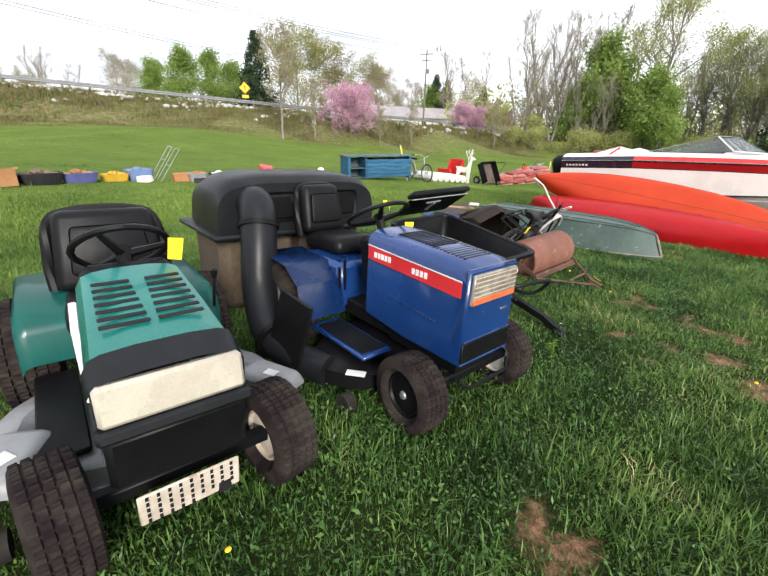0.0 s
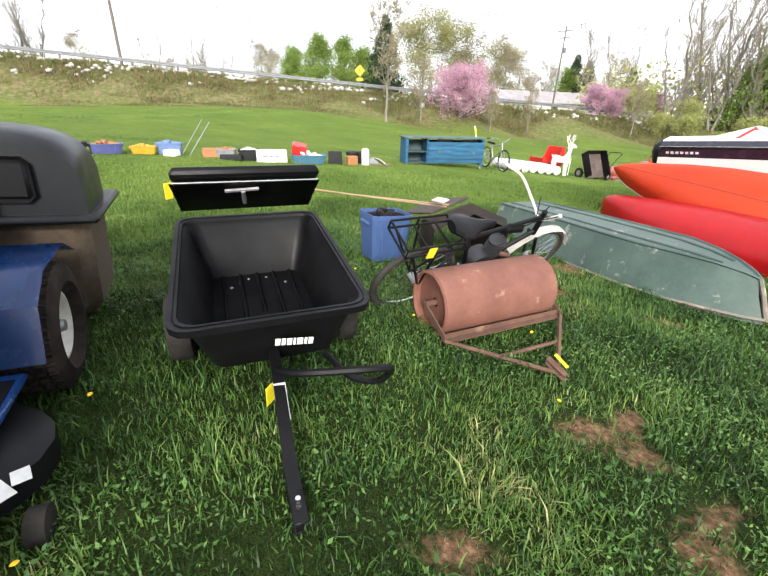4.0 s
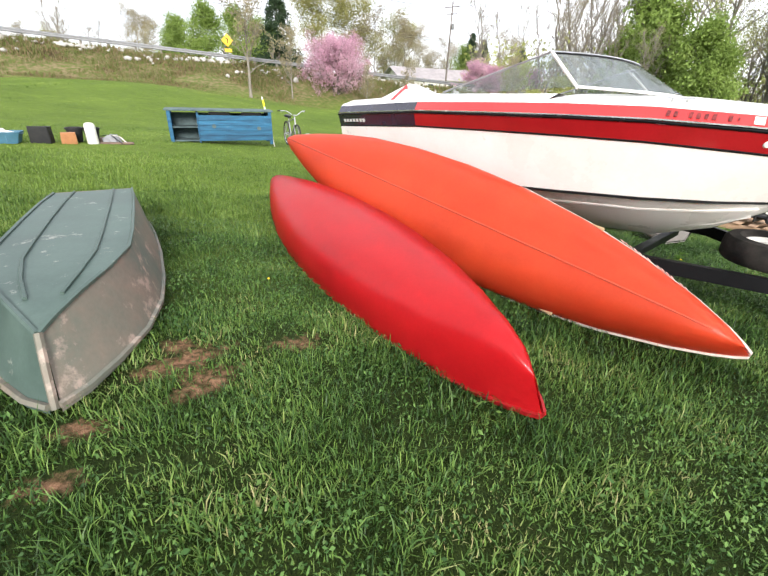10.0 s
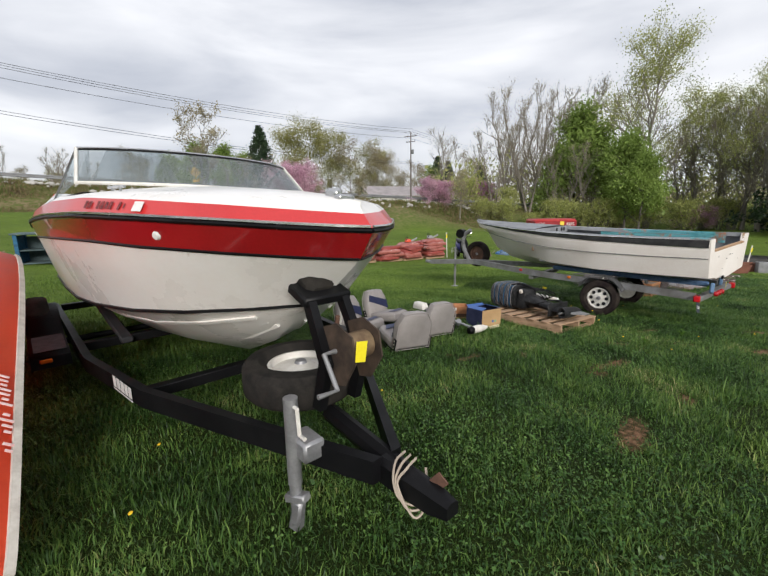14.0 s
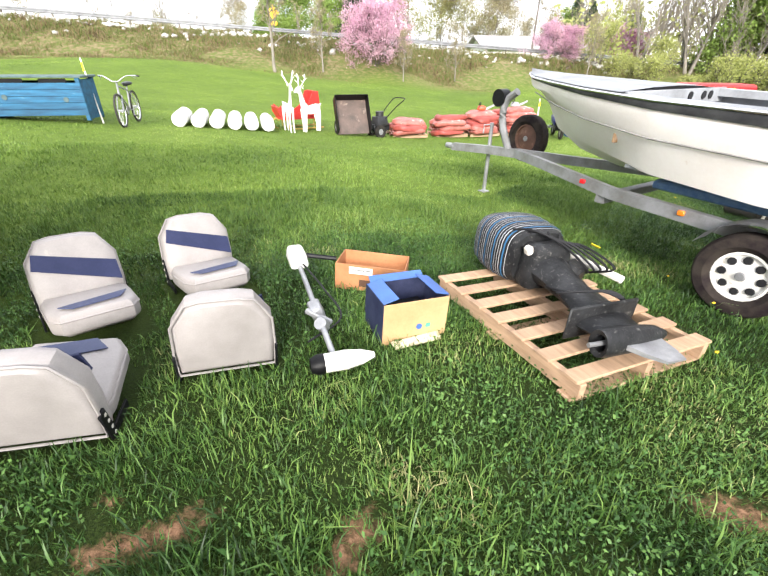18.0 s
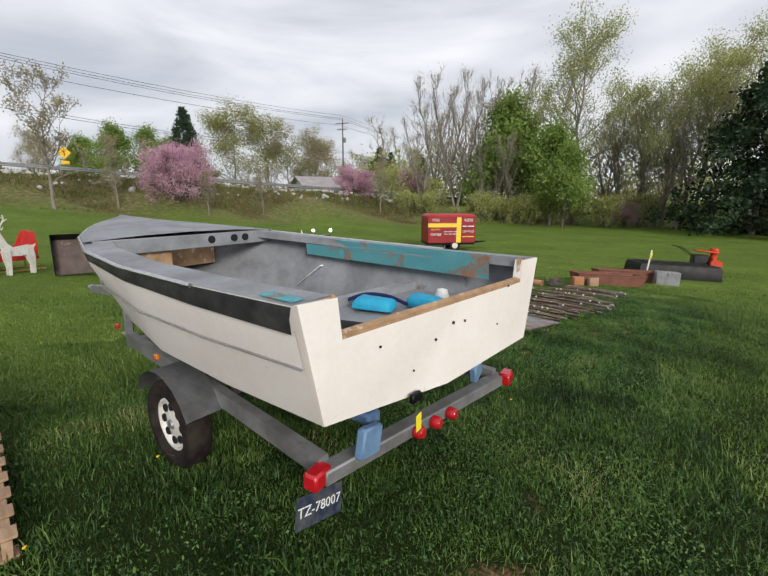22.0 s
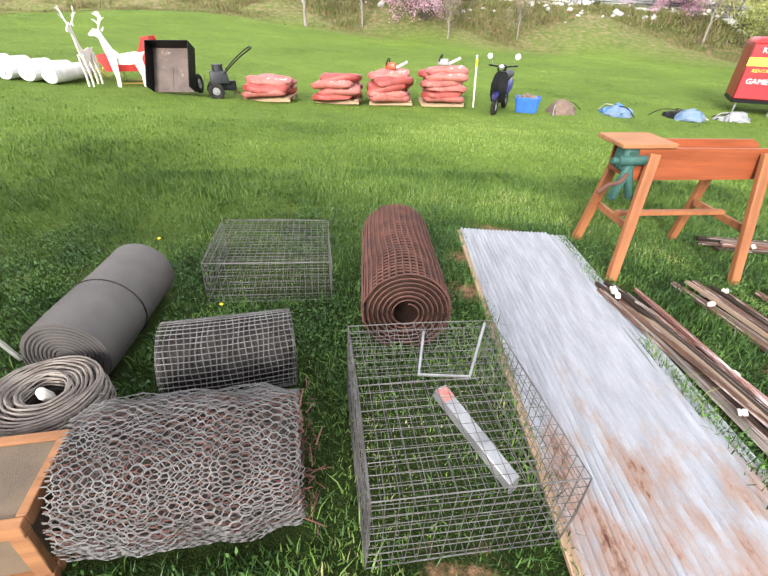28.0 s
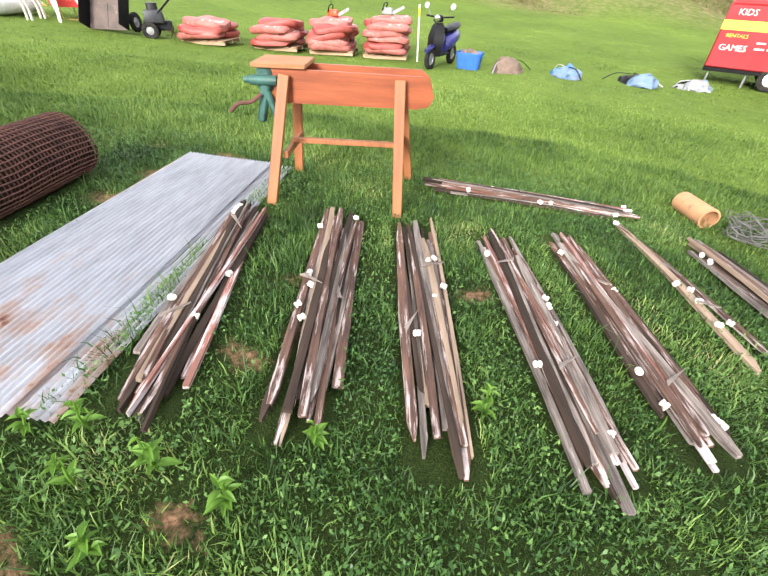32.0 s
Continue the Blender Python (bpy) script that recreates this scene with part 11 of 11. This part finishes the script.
wb = open_box("white_box", "long white cardboard box with grey printing", on(-3.82, 10.45, 34) @ LOW, .78, .35, .38, white_card, white_card, white_card, [(.76, .14, (0, -.12, .385), (0, 0, 0)), (.76, .14, (0, .1, .385), (0, 0, 0))])
bars("box_print", (.14, .1, .14), .05, .03, rot(90, 0, 0, (-.24, -.182, .2)), deck_grey, wb)
storage_tub("storage_tub", "long blue-green plastic crate with red and white oddments", on(-3.1, 10.95, 33) @ LOW, .95, .42, .30, mat("blue_green_crate", (0.06, 0.16, 0.24), (0.05, 0.13, 0.19), 0.5), white_card)
bm = bmn()
box(bm, .34, .22, .26, rot(20, 10, 0, (0, 0, .13)), .02)
single("red_toolbox", bm, red_gel, "red metal toolbox tilted on top of a crate", "toolbox", on(-3.3, 10.85, 30, .19))
# odds and ends between the bins
for nm, lab, cat, x, y, rz, size, mt in (("carton", "small tan carton on the grass between bins", "box", -7.55, 6.75, 30, (.34, .26, .24), card), ("metal_case", "dark dented metal case between the bins", "case", -7.42, 7.62, 60, (.42, .24, .2), dark_iron),
                                         ("wood_crate", "low brown wooden crate with red oddments", "crate", -5.15, 9.95, 38, (.4, .28, .2), card_red), ("tool_tray", "dark plastic tool tray lying on grass", "tray", -4.55, 9.9, 20, (.5, .22, .12), tub_black),
                                         ("carton", "pale dented carton beside the yellow bin", "box", -5.7, 9.3, 10, (.3, .24, .14), white_card), ("speaker_box", "dark grey wooden box standing on the grass", "box", -2.62, 11.45, 25, (.34, .26, .32), tub_black),
                                         ("wood_crate", "small brown crate beside the dark box", "crate", -2.28, 11.72, 40, (.26, .24, .22), card_red), ("wood_plank", "short brown plank lying beside the pots", "board", -1.75, 12.3, 35, (.7, .12, .05), canvas_brown)):
    bm = bmn()
    box(bm, *size, rot(at=(0, 0, size[2] / 2)), .012, (.97, .96))
    jitter(bm, .02, 5, int(x * 10))
    single(nm, bm, mt, lab, cat, on(x, y, rz))
bm = bmn()
revolve(bm, [(0, 0), (.10, 0), (.105, .03), (.10, .36), (.085, .40), (.05, .42), (0, .42)], 18)
single("white_canister", bm, white_steel, "scuffed white metal canister standing on grass", "canister", on(-2.02, 12.02))
for x, y, lab in ((-2.42, 12.05, "dark plastic plant pots stacked on the grass"), (-2.25, 12.3, "dark plastic plant pot and grey scrap")):
    bm = bmn()
    revolve(bm, [(.10, 0), (.15, .26), (.165, .26), (.165, .30), (.145, .30), (.10, .03), (0, .03)], 16)
    single("plant_pot", bm, tub_black, lab, "pot", on(x, y), "plant pots")
heap(-2.0, 12.5, .5, canvas_brown, "low heap of brown planks and pots", 8, deck_grey)

# ---------------------------------------------------------------- grass, clover and weeds
# the stretch of meadow beside the walk, where blades are told apart
BESIDE = [(-1.2, 0.9), (0.2, 2.4), (1.6, 4.2), (3.0, 5.2), (4.9, 5.6), (6.6, 6.2), (7.8, 7.2), (8.5, 9.0), (9.6, 10.2), (11.2, 10.6), (12.2, 11.6), (12.9, 13.0), (13.4, 14.6), (14.3, 15.9), (15.4, 16.8), (16.4, 17.6)]
# where things press the grass down: middle, turn, half length, half width, height left
PRESSED = [(14.15, 16.62, 126, 1.36, .40, 0), (9.985, 11.03, -44.5, .6, .5, .75), (13.10, 14.22, 50, .33, .14, 0), (12.43, 15.0, 132, .38, .16, 0), (12.88, 14.585, 0, .17, .17, 0), (13.14, 15.17, 54, .26, .15, 0), (13.53, 14.78, 48, .32, .19, 0),
           (13.26, 16.24, 130, .5, .2, 0), (14.02, 15.42, -44, .37, .31, .45), (12.52, 15.9, -44, .31, .35, .45), (8.1, 9.33, 35, .24, .25, .15), (8.38, 9.97, 40, .24, .25, .15), (7.6, 9.8, 64, .26, .27, .15), (7.86, 10.42, 60, .26, .27, .15), (9.14, 10.54, 44, .2, .14, 0), (8.75, 11.0, 12, .24, .14, 0),
           (14.85, 16.68, 134, .9, .15, .2), (15.34, 17.05, 131, .9, .15, .2), (15.77, 17.35, 134, .95, .15, .2), (16.23, 17.7, 135, .9, .15, .2), (16.5, 18.1, 135, .9, .14, .2), (17.2, 19.0, 137, .8, .14, .25), (15.44, 19.17, 33, .85, .12, .3), (1.42, 5.47, -65, .45, .3, 0), (.84, 5.08, 45, .2, .17, 0)]
rg = np.random.default_rng(2024)


def from_line(x, y, line):
    d = np.full(x.shape, 1e9)
    for (ax, ay), (bx, by) in zip(line, line[1:]):
        ux, uy = bx - ax, by - ay
        t = np.clip(((x - ax) * ux + (y - ay) * uy) / (ux * ux + uy * uy), 0, 1)
        d = np.minimum(d, np.hypot(x - ax - t * ux, y - ay - t * uy))
    return d


def patchy(x, y, s, p=0.0):
    """A smooth pattern between 0 and 1 with lumps about s metres across."""
    k = 2.2 / s
    return 0.5 + 0.17 * (np.sin(x * k + 1.7 * np.sin(y * k * .83 + p)) + np.sin(y * k * 1.13 + 1.4 * np.sin(x * k * .71 + 2.1 * p)) + np.sin((x + y) * k * .77 + 1.1 * np.sin((x - y) * k * 1.31 + p)))


def pressed(x, y):
    f = np.ones_like(x)
    for cx, cy, r, hl, hw, left in PRESSED:
        c, s = math.cos(radians(r)), math.sin(radians(r))
        u, v = (x - cx) * c + (y - cy) * s, -(x - cx) * s + (y - cy) * c
        f = np.where((np.abs(u) < hl) & (np.abs(v) < hw), np.minimum(f, left), f)
    return f


def sow(lo, hi, per_m2, x0, x1, y0, y1):
    n = int((x1 - x0) * (y1 - y0) * per_m2)
    x, y = rg.uniform(x0, x1, n), rg.uniform(y0, y1, n)
    d = from_line(x, y, BESIDE)
    soil = soil_at(x, y)
    tuft = patchy(x, y, .32, 1) * .6 + patchy(x, y, .13, 4) * .4
    soft = np.minimum(1, .62 + .7 * patchy(x, y, .5, 9))
    keep = (rg.random(n) < soft) & (d >= lo) & (d < hi) & (rg.random(n) < (1 - np.clip(soil * 1.3 - .15, 0, .9))) & (rg.random(n) < .42 + 1.0 * tuft)
    _, q = road_at(x, y)
    keep &= q > 8.3
    x, y, tuft = x[keep], y[keep], tuft[keep]
    f = pressed(x, y)
    keep = f > 0.02
    return x[keep], y[keep], tuft[keep], f[keep]


turf_blade = leafy("grass_blades", ((0.05, (0.010, 0.027, 0.006)), (0.34, (0.032, 0.076, 0.016)), (0.60, (0.082, 0.160, 0.033)), (0.86, (0.168, 0.262, 0.058)), (0.99, (0.37, 0.34, 0.16))), rough=0.45, through=0.14, scale=1.6)


# far blades: low-angle sheen of the grass tips put into a lighter colour
far_blade = leafy("lightened_far_blades", ((0.05, (0.045, 0.085, 0.015)), (0.4, (0.108, 0.178, 0.033)), (0.75, (0.190, 0.282, 0.054)), (0.98, (0.31, 0.37, 0.11))), rough=0.5, through=0.2, scale=0.35)

# halfway to the far colour, so that the lightening has no hard edge
mid_blade = leafy("meadow_blades", ((0.05, (0.024, 0.052, 0.010)), (0.37, (0.066, 0.122, 0.024)), (0.68, (0.132, 0.215, 0.043)), (0.92, (0.23, 0.315, 0.082)), (0.99, (0.35, 0.35, 0.14))), rough=0.48, through=0.17, scale=0.8)


def blades(name, label, x, y, tuft, f, h, w, bend, joints, leaf=turf_blade):
    n = len(x)
    z = land(x, y) + 0.012 * np.sin(x * 2.1 + np.sin(y * 1.3)) * np.cos(y * 1.7 + np.sin(x)) - 0.008
    big = patchy(x, y, 1.6, 2.5)
    hh = h * rg.uniform(.4, 1.3, n) * (.55 + .85 * tuft) * (.75 + .5 * big) * f
    tall = rg.random(n) < .045 * (tuft > .6)
    hh = np.where(tall & (f > .8), hh * 1.8, hh)
    a = rg.uniform(0, 2 * math.pi, n)
    lean = rg.normal(.55, .4, n) * bend
    dx, dy = np.cos(a) * lean * hh, np.sin(a) * lean * hh
    ww = w * rg.uniform(.6, 1.3, n)
    t = a + rg.uniform(.9, 2.2, n)
    cx, cy = np.cos(t) * ww, np.sin(t) * ww
    B1, B2 = np.stack([x - cx, y - cy, z], 1), np.stack([x + cx, y + cy, z], 1)
    T = np.stack([x + dx, y + dy, z + hh * np.sqrt(np.clip(1 - (lean * .62) ** 2, .12, 1))], 1)
    if joints:
        M = np.stack([x + dx * .32, y + dy * .32, z + hh * .62], 1)
        C = np.stack([cx, cy, 0 * cx], 1) * .8
        v = np.stack([B1, B2, M - C, M + C, T], 1).reshape(-1, 3)
        tri = np.array([[0, 1, 3], [0, 3, 2], [2, 3, 4]])
        fc = (np.arange(n)[:, None, None] * 5 + tri).reshape(-1, 3)
    else:
        v = np.stack([B1, B2, T], 1).reshape(-1, 3)
        fc = np.arange(3 * n).reshape(-1, 3)
    return tagged(raw(name, v, fc, leaf), label, "grass", kind="stuff")


blades("grass", "uneven green grass blades beside the walk", *sow(0, 2.2, 1500, -4, 19, -2, 20.5), .068, .0030, 1.15, True)
blades("grass", "dense short green grass beside the walk", *sow(0, 2.2, 9800, -4, 19, -2, 20.5), .043, .0036, 1.0, False)
blades("grass", "uneven green grass round the things for sale", *sow(2.2, 4.0, 4900, -5.8, 20.8, -3.8, 22.3), .055, .0052, 1.0, False, mid_blade)
blades("grass", "uneven green meadow grass farther from the walk", *sow(4.0, 7.5, 1700, -9, 24, -7, 26), .05, .0075, 1.0, False, far_blade)
blades("grass", "short green meadow grass in the middle distance", *sow(7.5, 15, 420, -17, 32, -8, 34), .036, .011, 1.3, False, far_blade)
blades("grass", "short green meadow grass far out", *sow(15, 34, 70, -32, 50, 0, 46), .032, .020, 1.4, False, far_blade)

# clover and broad leaves
clover_leaf = leafy("clover_leaves", ((0.05, (0.014, 0.040, 0.009)), (0.45, (0.048, 0.115, 0.024)), (0.95, (0.14, 0.245, 0.06))), rough=0.42, through=0.15, scale=1.2)
x, y, tuft, f = sow(0, 2.6, 3300, -3.5, 19.5, -2, 20)
keep = (patchy(x, y, 1.3, 7) * .55 + patchy(x, y, .35, 3) * .35 + rg.uniform(-.16, .16, len(x)) > .44) & (f > .7)
x, y = x[keep], y[keep]
n = len(x)
z = land(x, y) + rg.uniform(.012, .058, n)
a = rg.uniform(0, 2 * math.pi, n)
s = rg.uniform(.0045, .0095, n) * np.where(rg.random(n) < .06, 1.55, 1)
tx, ty = rg.normal(0, .45, n), rg.normal(0, .45, n)
U = 1.15 * np.stack([np.cos(a), np.sin(a), tx], 1) * s[:, None]
W = np.stack([-np.sin(a), np.cos(a), ty], 1) * s[:, None] * .75
P = np.stack([x, y, z], 1)
v = np.stack([P - U, P - W * .8 + U * .2, P + U, P + W * .8 + U * .2], 1).reshape(-1, 3)
tagged(raw("clover", v, np.arange(4 * n).reshape(-1, 4), clover_leaf), "low clover and broad-leaved weeds in the grass", "clover", kind="stuff")


def weed(x, y, h, seed, label="leafy bright green weed growing in the grass", leaf_l=.065):
    rng = np.random.default_rng(seed)
    W = thing("weed", label, "weed", on(x, y, rng.uniform(0, 360)), "leafy weeds")
    bm = bmn()
    tube(bm, [(0, 0, -.02), (.01, 0, h * .5), (.0, .01, h)], [.006, .005, .003], 5)
    part("stem", bm, weed_leaf, W)
    for k in range(int(9 + h * 30)):
        fz = rng.uniform(.05, 1)
        a = k * 2.4
        l = leaf_l * (1.2 - .6 * fz) * rng.uniform(.7, 1.1)
        bm = bmn()
        rows = []
        for i, wd in enumerate((.08, .42, .5, .34, .02)):
            t = i / 4
            up = .35 * t - .55 * t * t
            r = l * t
            for_w = l * wd * .42
            rows.append([V((r, -for_w, l * up + .02 * wd)), V((r, 0, l * up)), V((r, for_w, l * up + .02 * wd))])
        loft(bm, rows, False, False)
        bmesh.ops.transform(bm, matrix=rot(0, -rng.uniform(5, 50), math.degrees(a), (0, 0, h * fz)), verts=bm.verts)
        part("leaf", bm, weed_leaf, W)
    return W


weed_leaf = leafy("weed_leaves", ((0.1, (0.07, 0.16, 0.02)), (0.5, (0.13, 0.25, 0.035)), (0.95, (0.22, 0.34, 0.06))), rough=0.45, through=0.3, scale=3)
for k, (x, y, h) in enumerate(((15.42, 15.92, .16), (15.30, 15.78, .10), (15.72, 16.02, .20), (15.60, 15.82, .14), (15.98, 16.12, .18), (16.0, 16.45, .13), (15.38, 15.60, .09), (15.15, 15.52, .08), (14.50, 14.95, .10), (14.15, 14.72, .09), (14.9, 15.15, .08), (16.35, 17.02, .16), (15.85, 15.80, .12), (11.6, 10.4, .10), (10.9, 9.9, .10), (8.6, 5.9, .12), (1.3, 2.0, .12), (7.9, 8.4, .09))):
    weed(x, y, h, 50 + k)

# dandelions
yellow_petal = mat("dandelion_yellow", (0.80, 0.55, 0.02), (0.75, 0.45, 0.02), 0.7, scale=50)
bm = bmn()
revolve(bm, [(0, -.003), (.006, -.002), (.011, .002), (.007, .006), (0, .007)], 9)
flower_mesh = link("flower_head", bm, yellow_petal)
bm = bmn()
tube(bm, [(0, 0, -.07), (.004, 0, -.03), (0, 0, 0)], .0016, 4)
stalk_mesh = link("stalk", bm, weed_leaf)
for k in range(40):
    i = int(rg.integers(0, len(BESIDE) - 1))
    (ax, ay), (bx, by) = BESIDE[i], BESIDE[i + 1]
    t = rg.random()
    x, y = ax + (bx - ax) * t + rg.normal(0, 1.0), ay + (by - ay) * t + rg.normal(0, 1.0)
    if float(pressed(np.array([x]), np.array([y]))[0]) < 1:
        continue
    D = thing("dandelion", "small yellow dandelion flower in the grass", "flower", on(x, y, 0, .07, rg.uniform(-25, 25), rg.uniform(-25, 25)), "dandelions")
    for nm, me in (("flower_head", flower_mesh), ("stalk", stalk_mesh)):
        ob = new(nm, me)
        ob.parent = D
